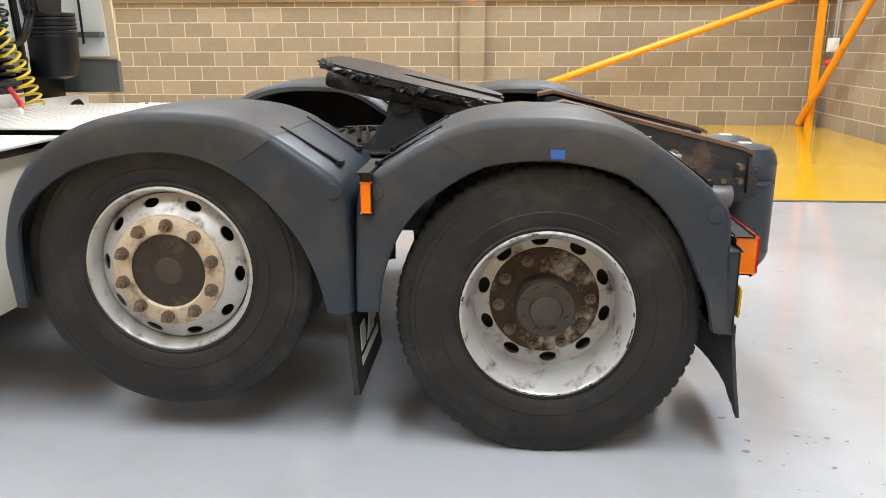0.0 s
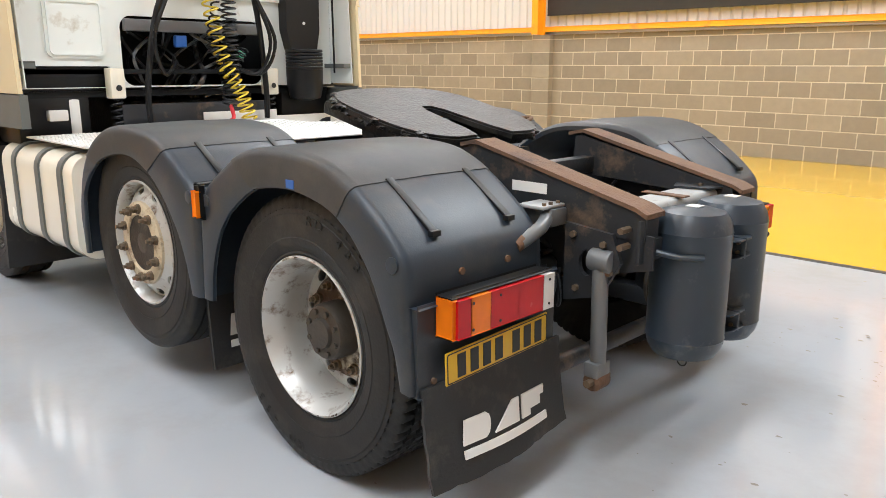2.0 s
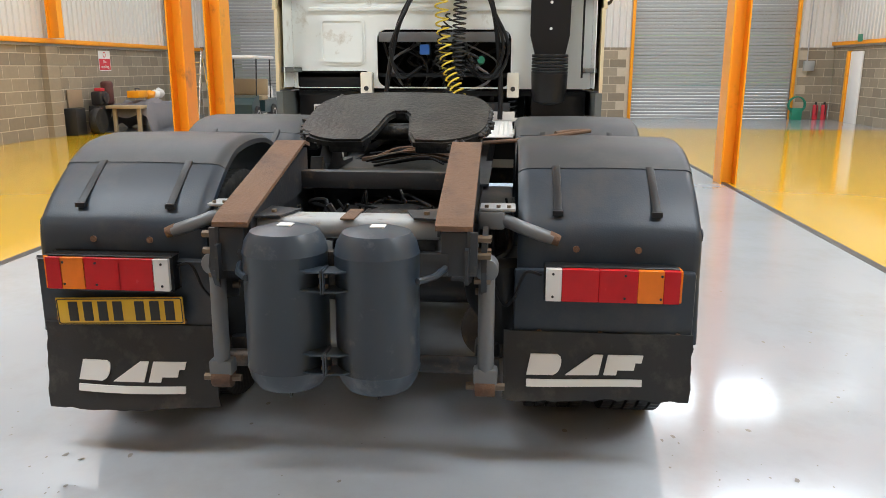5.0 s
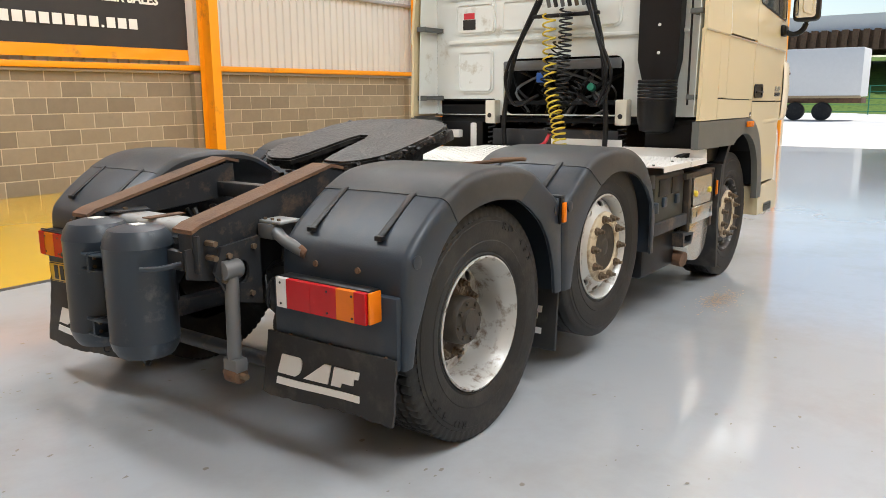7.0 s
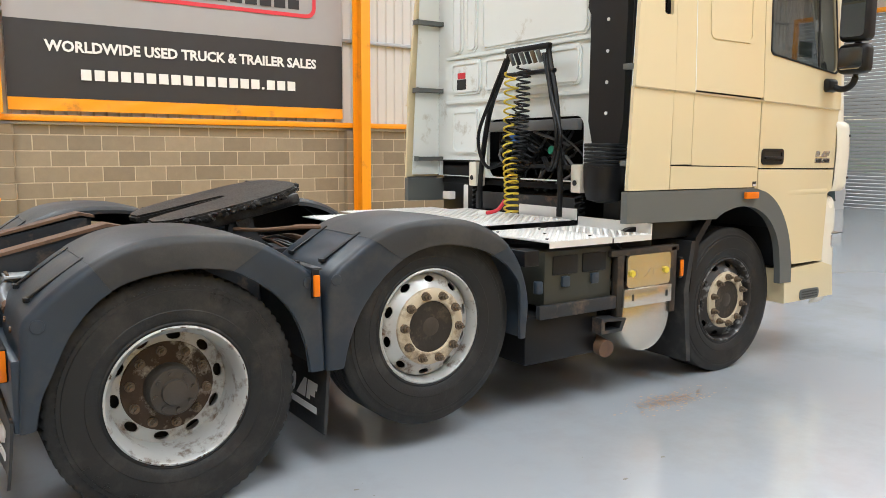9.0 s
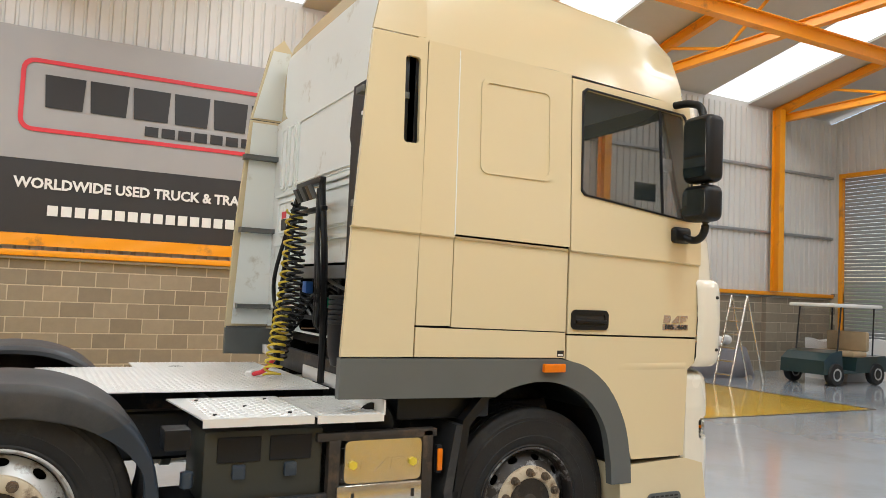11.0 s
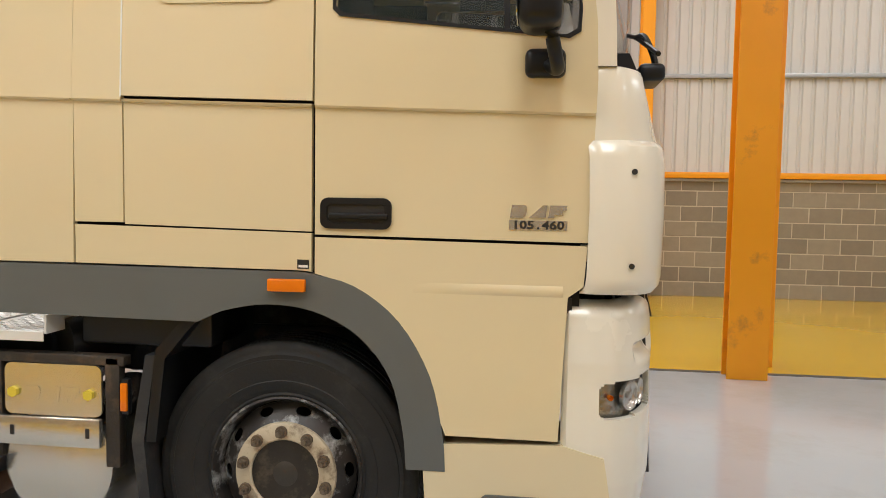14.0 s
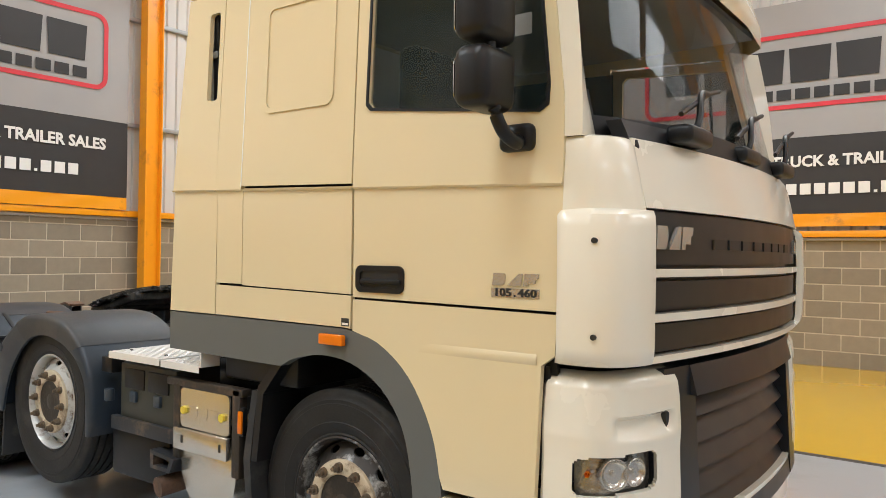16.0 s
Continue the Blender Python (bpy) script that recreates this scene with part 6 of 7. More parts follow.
def nose_band(ya, yb, z0, z1, dx0=0.0, dx1=0.0, thick=0.04, n=20, zn=4, yshift=0.0):
    """A curved panel of the front between ya and yb, from z0 to z1."""
    bm = bmesh.new()
    g = []
    for j in range(zn + 1):
        t = j / zn
        g.append([bm.verts.new((nose(ya + (yb - ya) * i / n, dx0 + (dx1 - dx0) * t), ya + (yb - ya) * i / n, z0 + (z1 - z0) * t)) for i in range(n + 1)])
    for j in range(zn):
        for i in range(n):
            bm.faces.new((g[j][i], g[j][i + 1], g[j + 1][i + 1], g[j + 1][i]))
    r = bmesh.ops.extrude_face_region(bm, geom=bm.faces[:])
    bmesh.ops.translate(bm, verts=[q for q in r["geom"] if isinstance(q, bmesh.types.BMVert)], vec=(thick, 0, 0))
    return bm


front = part("front_panel", nose_band(-1.10, 1.10, 1.80, 2.05, 0.0, 0.06), M_WHITE, cab, "white front panel below the windscreen")
part("grille_back", nose_band(-1.10, 1.10, 1.24, 1.80, 0.05, 0.05), M_GRILLE, cab, "dark brown-black upper grille")
for z0, z1 in ((1.555, 1.585), (1.395, 1.425), (1.25, 1.275)):
    part("grille_bar", nose_band(-1.10, 1.10, z0, z1, -0.006, -0.006, 0.07, zn=1), M_WHITE, front, "white grille bar")
for z0, z1 in ((1.60, 1.79), (1.44, 1.54), (1.29, 1.385)):
    part("grille_band", nose_band(-1.10, 1.10, z0, z1, 0.012, 0.012, 0.05, zn=1), M_GRILLE, front)
for i in range(8):
    part("grille_slot", nose_band(-0.62 + i * 0.155, -0.50 + i * 0.155, 1.66, 1.70, 0.004, 0.004, 0.02, n=3, zn=1), M_INK, front)
put_mark("front_mark", 0.26, 0.085, lambda u, v: V(nose(0.92 - u) + 0.008, 0.92 - u, 1.655 + v), (-0.014, 0, 0), M_CHROME, front, False)
put_mark("front_mark", 0.2, 0.07, lambda u, v: V(nose(0.92 + u) + 0.008, -0.92 - u, 1.655 + v), (-0.014, 0, 0), M_CHROME, front, False, 2)
for s in (1, -1):
    ct = bmesh.new()
    g = []
    P = smooth_path([(x, y, 0) for x, y in ((-5.036, 1.288), (-5.09, 1.288), (-5.15, 1.272), (-5.205, 1.225), (-5.245, 1.165), (-5.262, 1.10))], 4)
    for z, k in ((1.76, 0.0), (1.90, 0.0), (2.02, 0.004), (2.043, 0.012), (2.05, 0.03)):
        g.append([ct.verts.new((p.x + (k + 0.05 * (z - 1.8) / 0.25) * i / (len(P) - 1), s * (p.y - k - 0.015 * (z - 1.8)), z)) for i, p in enumerate(P)])
    for a, b in zip(g, g[1:]):
        for i in range(len(a) - 1):
            ct.faces.new((a[i], a[i + 1], b[i + 1], b[i]))
    r = bmesh.ops.extrude_face_region(ct, geom=ct.faces[:])
    bmesh.ops.translate(ct, verts=[q for q in r["geom"] if isinstance(q, bmesh.types.BMVert)], vec=(0.012, -s * 0.02, 0))
    part("corner_top", ct, M_WHITE, cab, "cream-white upper corner panel")
    cd = bmesh.new()
    g = []
    path = [(-5.05, 1.315), (-5.12, 1.318), (-5.18, 1.308), (-5.235, 1.275), (-5.275, 1.215), (-5.295, 1.15), (-5.30, 1.10)]
    P = smooth_path([(x, y, 0) for x, y in path], 4)
    for z, k in ((1.25, 0.03), (1.275, 0.008), (1.31, 0.0), (1.55, -0.006), (1.73, 0.0), (1.77, 0.008), (1.79, 0.03)):
        g.append([cd.verts.new((p.x + k * 0.7, s * (p.y - k), z)) for p in P])
    for a, b in zip(g, g[1:]):
        for i in range(len(a) - 1):
            cd.faces.new((a[i], a[i + 1], b[i + 1], b[i]))
    r = bmesh.ops.extrude_face_region(cd, geom=cd.faces[:])
    bmesh.ops.translate(cd, verts=[q for q in r["geom"] if isinstance(q, bmesh.types.BMVert)], vec=(0.03, -s * 0.02, 0))
    dv = part("corner_deflector", cd, M_WHITE, cab, "cream-white rounded corner air deflector")
    for z in (1.355, 1.68):
        part("screw", cyl((-5.172, s * 1.31, z), (-5.172, s * 1.321, z), 0.010, 12), M_INK, dv)
    # bumper corner: fine shell with an air scoop and an opening for the headlamp
    P = smooth_path([(x, y, 0) for x, y in ((-4.965, 1.275), (-5.05, 1.278), (-5.14, 1.262), (-5.215, 1.20), (-5.26, 1.11), (-5.29, 1.0), (-5.31, 0.86))], 10)
    zk = ((0.36, 0.06), (0.42, 0.02), (0.55, 0.0), (0.70, -0.004), (0.92, 0.004), (1.0, 0.0), (1.12, 0.008), (1.17, 0.016), (1.20, 0.034), (1.22, 0.075))

    def shell(q, z, off=0.0, s=s, P=P):
        """A point of the bumper corner: q runs round it from the door to the grille."""
        i = min(int(q * (len(P) - 1)), len(P) - 2)
        p = P[i].lerp(P[i + 1], q * (len(P) - 1) - i)
        t = P[i + 1] - P[i]
        nn = V(t.y, -t.x, 0).normalized()
        k = float(np.interp(z, [a for a, c in zk], [c for a, c in zk]))
        up = max(0.0, 1 - ((z - 1.055) / 0.07) ** 2) if z < 1.055 else max(0.0, 1 - (z - 1.055) / 0.02)
        k += 0.055 * up * min(1.0, max(0.0, (q - 0.46) / 0.05)) * min(1.0, 0.35 + 0.9 * (q - 0.46)) * min(1.0, max(0.0, (0.97 - q) / 0.06))
        w = p - nn * (k + off) if nn.y > 0 or nn.x < 0 else p + nn * (k + off)
        return V(w.x, s * w.y, z)

    def in_lamp(q, z, grow=0.0):
        q0, q1 = 0.215 - grow * 0.9, 0.80 + grow * 0.9
        u = (q - q0) / (q1 - q0)
        if not 0 < u < 1:
            return False
        round_ = min(1.0, math.sqrt(min(u, 1 - u) / 0.10))
        lo, hi = 0.797 + 0.012 * u - grow, 0.928 + 0.022 * u + grow
        mid, half = (lo + hi) / 2, (hi - lo) / 2 * (0.55 + 0.45 * round_)
        return abs(z - mid) < half

    nq, nz = 96, 100
    cb = bmesh.new()
    g = [[cb.verts.new(shell(i / nq, 0.36 + 0.86 * j / nz)) for i in range(nq + 1)] for j in range(nz + 1)]
    for j in range(nz):
        for i in range(nq):
            if not in_lamp((i + 0.5) / nq, 0.36 + 0.86 * (j + 0.5) / nz):
                cb.faces.new((g[j][i], g[j][i + 1], g[j + 1][i + 1], g[j + 1][i]))
    bmesh.ops.delete(cb, geom=[v for v in cb.verts if not v.link_faces], context="VERTS")
    r = bmesh.ops.extrude_face_region(cb, geom=cb.faces[:])
    bmesh.ops.translate(cb, verts=[q for q in r["geom"] if isinstance(q, bmesh.types.BMVert)], vec=(0.02, -s * 0.02, 0))
    bp = part("bumper_corner", cb, M_WHITE, cab, "white moulded bumper corner with an air scoop")
    for off, grow, mm, nm, lb in ((0.045, 0.02, M_LAMP, "lamp_bowl", "silver ribbed lamp reflector"), (0.004, 0.004, M_LENS, "headlamp_glass", "clear headlamp glass")):
        lb_ = bmesh.new()
        g = [[lb_.verts.new(shell(i / nq, 0.70 + 0.30 * j / 40, off)) for i in range(nq + 1)] for j in range(41)]
        for j in range(40):
            for i in range(nq):
                if in_lamp((i + 0.5) / nq, 0.70 + 0.30 * (j + 0.5) / 40, grow):
                    lb_.faces.new((g[j][i], g[j][i + 1], g[j + 1][i + 1], g[j + 1][i]))
        bmesh.ops.delete(lb_, geom=[v for v in lb_.verts if not v.link_faces], context="VERTS")
        ob = part(nm, lb_, mm, bp, lb)
        if mm is M_LENS:
            ob.visible_shadow = False
    for q, rad, mm in ((0.50, 0.056, M_CHROME), (0.66, 0.050, M_CHROME), (0.31, 0.010, M_AMB)):
        c, d = shell(q, 0.872, 0.022), shell(q, 0.872, -0.1) - shell(q, 0.872, 0.0)
        lens = lathe([(rad, -0.012), (rad, 0.004), (rad * 0.93, 0.006), (rad * 0.86, -0.004), (rad * 0.5, -0.016), (rad * 0.22, -0.016), (rad * 0.2, 0.002)], 28)
        part("lamp_reflector", lens, mm, bp).matrix_basis = Matrix.Translation(c) @ d.to_track_quat("Y", "Z").to_matrix().to_4x4()
    part("lamp_shadow_gap", plate([(-4.955, 0.74), (-4.955, 1.23), (-4.975, 1.23), (-4.975, 0.74)], [], xz(s * 1.25), (0, -s * 0.02, 0)), M_INK, cab, smooth=False)
part("bumper_middle", nose_band(-0.86, 0.86, 0.36, 0.60, 0.02, 0.0), M_WHITE, cab, "white bumper middle")
part("radiator_core", nose_band(-0.80, 0.80, 0.50, 1.20, 0.14, 0.16, 0.03), M_INK, cab, "dark radiator behind the grille")
rs = part("radiator_surround", nose_band(-0.74, 0.74, 1.10, 1.215, -0.004, 0.025, 0.10), M_SURR, cab, "blue-black radiator surround")
for ya, yb in ((0.70, 0.93), (-0.93, -0.70)):
    part("surround_side", nose_band(ya, yb, 0.50, 1.215, -0.012, 0.028, 0.11, n=8), M_SURR, rs)
part("surround_foot", nose_band(-0.74, 0.74, 0.50, 0.575, -0.008, 0.0, 0.10), M_SURR, rs)
for k in range(5):
    part("radiator_slat", nose_band(-0.70, 0.70, 0.585 + k * 0.104, 0.665 + k * 0.104, 0.022 + 0.006 * k, 0.075 + 0.006 * k, 0.02, zn=2), M_GRILLE, rs, "ribbed brown-black slat")
for y in (-0.38, 0.0, 0.38):
    part("grille_post", nose_band(y - 0.012, y + 0.012, 0.56, 1.12, 0.085, 0.11, 0.02, n=2), M_GRILLE, rs)
part("front_trim", nose_band(-0.80, 0.80, 1.165, 1.185, 0.03, 0.03, 0.03, zn=1), M_RUST, cab)

# windscreen with black surround, wipers


def screen_pt(q, t):
    y = 1.20 * q
    a = abs(q)
    x = -5.29 + 0.27 * a ** 3.2 + 0.20 * t
    return V(x, y * (1 - 0.03 * t), 2.06 + 0.82 * t)


def screen_band(t0, t1, q0, q1, off, n=24, zn=5):
    bm = bmesh.new()
    g = [[bm.verts.new(screen_pt(q0 + (q1 - q0) * i / n, t0 + (t1 - t0) * j / zn) + V(off, 0, 0)) for i in range(n + 1)] for j in range(zn + 1)]
    for j in range(zn):
        for i in range(n):
            bm.faces.new((g[j][i], g[j][i + 1], g[j + 1][i + 1], g[j + 1][i]))
    return bm


wsg = part("windscreen", screen_band(0.08, 1.0, -0.99, 0.99, 0.0), M_GLASS, cab, "curved tinted windscreen")
wsg.visible_shadow = False
part("screen_foot", screen_band(-0.05, 0.10, -1.0, 1.0, -0.008, zn=1), M_BLACK, cab, "black windscreen foot panel")
part("screen_foot_side", screen_band(0.05, 0.22, 0.93, 1.0, -0.008, 3, 1), M_BLACK, cab)
part("wiper_panel", nose_band(-1.10, 1.10, 2.03, 2.12, 0.06, 0.10, 0.06), M_BLACK, cab)
for s in (1, -1):
    bm = bmesh.new()
    g = []
    for k in range(9):
        t = k / 8 * 1.02 - 0.02
        e = screen_pt(s * 0.94, t)
        yo = s * (1.288 - 0.035 * t)
        xo = -5.03 + 0.015 * t + 0.085 * t * t
        g.append([bm.verts.new(p) for p in ((xo, yo, 2.06 + 0.82 * t), (xo - 0.075, yo - s * 0.008, 2.06 + 0.82 * t), (e.x * 0.55 + xo * 0.45 - 0.058, (e.y + yo) / 2 + s * 0.016, e.z), (e.x - 0.012, e.y, e.z), (e.x + 0.03, e.y, e.z))])
    for a, c in zip(g, g[1:]):
        for i in range(4):
            bm.faces.new((a[i], a[i + 1], c[i + 1], c[i]))
    part("pillar", bm, M_WHITE, cab, "white windscreen pillar")
for y in (0.75, 0.05, -0.6):
    wp = part("wiper", tube(smooth_path([(-5.30, y, 2.09), (-5.31, y - 0.05, 2.16), (-5.28, y - 0.16, 2.28), (-5.26, y - 0.30, 2.31)], 5), 0.014, 8), M_BLACK, cab, "black windscreen wiper")
    part("wiper_blade", tube([(-5.30, y + 0.12, 2.16), (-5.26, y - 0.3, 2.31), (-5.24, y - 0.5, 2.36)], 0.011, 6), M_BLACK, wp)
    part("wiper_foot", box(-5.335, -5.23, y - 0.16, y + 0.10, 2.06, 2.13, bevel=0.022, seg=3), M_BLACK, wp)
# cab interior
part("cab_floor", box(-5.1, -3.06, -1.2, 1.2, 1.42, 1.45, bevel=0), M_INT, cab, smooth=False)
part("dashboard", box(-5.22, -4.92, -1.12, 1.12, 1.5, 2.07, bevel=0.05, seg=3), M_INT, cab, "dark dashboard")
for y in (0.65, -0.65):
    sg = part("seat", box(-4.5, -4.0, y - 0.26, y + 0.26, 1.72, 1.88, bevel=0.05, seg=3), M_INT, cab, "dark cloth seat")
    part("backrest", box(-4.06, -3.92, y - 0.25, y + 0.25, 1.85, 2.62, bevel=0.05, seg=3), M_INT, sg)
part("steering_wheel", tube([(-4.72 + 0.16 * math.sin(a) * 0.6, 0.65 + 0.22 * math.cos(a), 2.10 + 0.16 * math.sin(a)) for a in [i * math.tau / 28 for i in range(29)]], 0.015, 8), M_INT, cab)
part("cab_ceiling", box(-5.0, -3.06, -1.15, 1.15, 2.95, 2.98, bevel=0), mat("grey_headlining", (0.35, 0.34, 0.32), 0.9), cab, smooth=False)
part("window_card", box(-4.72, -4.55, 1.225, 1.228, 2.25, 2.36, bevel=0), M_INK, cab, "dark printed card in the window", smooth=False)
part("window_note", box(-4.86, -4.76, 1.215, 1.218, 2.45, 2.53, bevel=0), M_PAPER, cab, smooth=False)

# ---- banners and signs ----
def banner(name, origin, turn, W, z0, label):
    """A two-tone cloth banner: silver top with a logo drawn as plain shapes, dark foot with lettering."""
    H = 3.35
    b = thing(name, label, "banner")
    m = Matrix.Translation(origin) @ Matrix.Rotation(radians(turn), 4, "Z")

    def sheet(v0, v1, material, pname):
        bm = bmesh.new()
        n = 40
        g = [[bm.verts.new(m @ V(-W / 2 + W * i / n, 0.012 * math.sin(i * 0.9 + j) * 0.5, v0 + (v1 - v0) * j / 4)) for i in range(n + 1)] for j in range(5)]
        for j in range(4):
            for i in range(n):
                bm.faces.new((g[j][i], g[j][i + 1], g[j + 1][i + 1], g[j + 1][i]))
        r = bmesh.ops.extrude_face_region(bm, geom=bm.faces[:])
        bmesh.ops.translate(bm, verts=[q for q in r["geom"] if isinstance(q, bmesh.types.BMVert)], vec=(m.to_3x3() @ V(0, -0.004, 0)))
        return part(pname, bm, material, b)
    D = 1.2
    sheet(z0, z0 + D, M_BAND, "dark_foot")
    sheet(z0 + D, z0 + H, M_BANG, "silver_field")
    sheet(z0 - 0.2, z0 - 0.001, M_ORANGE, "orange_hem")
    f = lambda u, v: m @ V(u, 0.014, v)
    d = m.to_3x3() @ V(0, 0.003, 0)
    zc = z0 + D
    # red open frame
    part("red_frame", plate(rrect(-2.34, 2.34, zc + 0.46, zc + 1.66, 0.2), [rrect(-2.27, 2.27, zc + 0.53, zc + 1.59, 0.14)], f, d), M_BANR, b, "red outline", smooth=False)
    # the name as plain dark blocks
    q = []
    for i in range(6):
        x0 = 1.99 - i * 0.675
        q.append([(x0 - 0.03, zc + 0.87), (x0 - 0.58, zc + 0.87), (x0 - 0.61, zc + 1.41), (x0, zc + 1.41)])
    for i in range(9):
        x0 = 0.42 - i * 0.275
        q.append([(x0, zc + 0.60), (x0 - 0.22, zc + 0.60), (x0 - 0.22, zc + 0.77), (x0, zc + 0.77)])
    for one in q:
        part("logo_block", slabs([one], f, d), M_INK, b, smooth=False)
    tm = m @ Matrix.Translation((0, 0.016, z0 + 0.81)) @ Matrix.Rotation(radians(180), 4, "Z") @ Matrix.Rotation(radians(90), 4, "X")
    t = words("WORLDWIDE USED TRUCK & TRAILER SALES", 0.235, M_PAPER, "slogan", b, tm, bold=0.008)
    w0 = max(v.co.x for v in t.data.vertices) - min(v.co.x for v in t.data.vertices)
    w1 = max(v.co.y for v in t.data.vertices) - min(v.co.y for v in t.data.vertices)
    t.data.transform(tm @ Matrix.Diagonal((4.67 / max(w0, w1), 1, 1, 1)) @ tm.inverted())
    q = []
    x0 = 1.825
    for i in range(19):
        w, h = (0.155, 0.17) if i != 15 else (0.045, 0.04)
        q.append([(x0, z0 + 0.30), (x0 - w, z0 + 0.30), (x0 - w, z0 + 0.30 + h), (x0, z0 + 0.30 + h)])
        x0 -= w + 0.049
    for one in q:
        part("pale_bar", slabs([one], f, d), M_PAPER, b, smooth=False)
    return b


banner("banner", (-3.3, YS + 0.14, 0), 0, 5.78, BTS + 0.42, "silver and dark sales banner hung on the block wall's rail")
banner("banner", (XE - 0.14, -0.4, 0), 90, 5.4, BTN + 0.36, "silver and dark sales banner on the end wall")
bm = box(-7.55, -1.3, YN - 0.16, YN - 0.14, BTN + 0.36, BTN + 2.6, bevel=0.004)
single("banner", bm, M_BAND, "dark banner on the rail above the blockwork", "banner")


def sign(name, origin, turn, w, h, label, kind):
    sgn = thing(name, label, "sign")
    m = Matrix.Translation(origin) @ Matrix.Rotation(radians(turn), 4, "Z")
    bm = box(-w / 2, w / 2, -0.004, 0.0, -h / 2, h / 2, bevel=0.001)
    bm.transform(m)
    part("sign_board", bm, M_PAPER if kind else M_GREEN, sgn, smooth=False)
    if kind:
        bm = box(-w * 0.47, w * 0.47, 0.0, 0.002, -h * 0.47, h * 0.1, bevel=0)
        bm.transform(m)
        part("red_field", bm, M_BANR, sgn, smooth=False)
        for tx, z in (("No", -0.05), ("smoking", -0.30)):
            words(tx, h * 0.24, M_PAPER, "lettering", sgn, m @ Matrix.Translation((0, 0.004, z * h)) @ Matrix.Rotation(radians(180), 4, "Z") @ Matrix.Rotation(radians(90), 4, "X"))
        part("red_ring", plate(oval(0, h * 0.3, h * 0.14, h * 0.14, 20), [oval(0, h * 0.3, h * 0.1, h * 0.1, 20)], lambda u, v: m @ V(u, 0.001, v), m.to_3x3() @ V(0, 0.002, 0)), M_BANR, sgn, smooth=False)
    return sgn


sign("no_smoking_sign", (-15.3, YS + 0.012, 1.66), 0, 0.56, 0.48, "red and white no smoking sign on the block wall", 1)
sign("no_smoking_sign", (-16.5, YN - 0.012, 1.7), 180, 0.42, 0.55, "red and white no smoking sign on the block wall", 1)
sign("exit_sign", (-19.3, YN - 0.2, 2.35), 180, 0.3, 0.2, "small green exit sign above the side door", 0)
# side door, north-west corner: orange frame, narrow bright opening drawn as a white panel
sd = thing("side_door", "half-open side door with orange frame, bright gap drawn as a white panel", "door")
part("bright_gap_panel", box(-20.1, -19.35, YN - 0.06, YN - 0.015, 0.0, 2.0, bevel=0.004), M_PAPER, sd)
part("frame_post", box(-20.25, -20.12, YN - 0.12, YN - 0.01, 0, 2.02, bevel=0.004), M_ORANGE, sd)

# ---- things along the walls ----
def barrel(x, y):
    t = thing("barrel", "blue plastic drum standing against the pier", "barrel")
    part("drum", lathe([(0.02, 0), (0.27, 0.0), (0.29, 0.03), (0.29, 0.28), (0.30, 0.3), (0.29, 0.32), (0.29, 0.6), (0.30, 0.62), (0.29, 0.64), (0.28, 0.86), (0.26, 0.88), (0.02, 0.87)], 32), M_BLUE, t)
    part("lid", lathe([(0.02, 0.88), (0.265, 0.88), (0.265, 0.91), (0.02, 0.91)], 32), M_BLUE, t)
    t.matrix_basis = Matrix.Translation((x, y, 0)) @ Matrix(((1, 0, 0, 0), (0, 0, 1, 0), (0, 1, 0, 0), (0, 0, 0, 1)))
    return t


barrel(XW + 0.45, -3.5)


def extinguisher(x, y):
    t = thing("fire_extinguisher", "red fire extinguisher standing by the wall", "extinguisher", "fire extinguishers")
    part("bottle", cyl((0, 0, 0.0), (0, 0, 0.45), 0.075, 20, bevel=0.02), M_BANR, t)
    part("valve", box(-0.03, 0.05, -0.02, 0.02, 0.45, 0.53, bevel=0.006), M_INK, t)
    part("hose", tube(smooth_path([(0.05, 0, 0.5), (0.1, 0, 0.4), (0.09, 0, 0.15)], 5), 0.012, 6), M_INK, t)
    part("bracket", box(-0.08, -0.06, -0.05, 0.05, 0.1, 0.4, bevel=0.003), M_STEEL, t)
    t.location = (x, y, 0)
    return t


extinguisher(XW + 0.2, -2.75)
extinguisher(XW + 0.2, -2.45)
extinguisher(XW + 0.3, 9.9)
extinguisher(XW + 0.3, 10.15)
sk = bmesh.new()
bmesh.ops.create_icosphere(sk, subdivisions=3, radius=0.25)
for v in sk.verts:
    v.co += v.co.normalized() * 0.07 * noise.noise(v.co * 6)
    v.co.z = max(v.co.z, -0.22)
sk.transform(Matrix.Translation((XW + 0.5, -2.9, 0.22)))
single("rubbish_bag", sk, M_PAPER, "crumpled white plastic sack on the floor", "bag")
mp = thing("mop", "mop leaning on the block pier", "mop")
part("handle", cyl((XW + 0.5, -4.0, 0.05), (XW + 0.12, -4.15, 1.5), 0.014, 8), M_ALU, mp)
part("head", box(XW + 0.4, XW + 0.6, -4.1, -3.9, 0.0, 0.09, bevel=0.02), M_PAPER, mp)
hr = thing("hose_reel", "green coiled hose on a stand", "hose reel")
for k in range(5):
    part("coil", tube([(XW + 0.35 + 0.03 * k, 9.3 + 0.24 * math.cos(a), 0.45 + 0.24 * math.sin(a)) for a in [i * math.tau / 24 for i in range(25)]], 0.018, 6), M_GREEN, hr)
part("stand", box(XW + 0.3, XW + 0.5, 9.15, 9.45, 0.0, 0.35, bevel=0.01), M_GREEN, hr)
sb = thing("switch_box", "grey electrical switch box with conduit on the wall", "switch box")
part("enclosure", box(XW + 0.01, XW + 0.14, 9.5, 9.8, 1.45, 1.75, bevel=0.01), M_SHUT, sb)
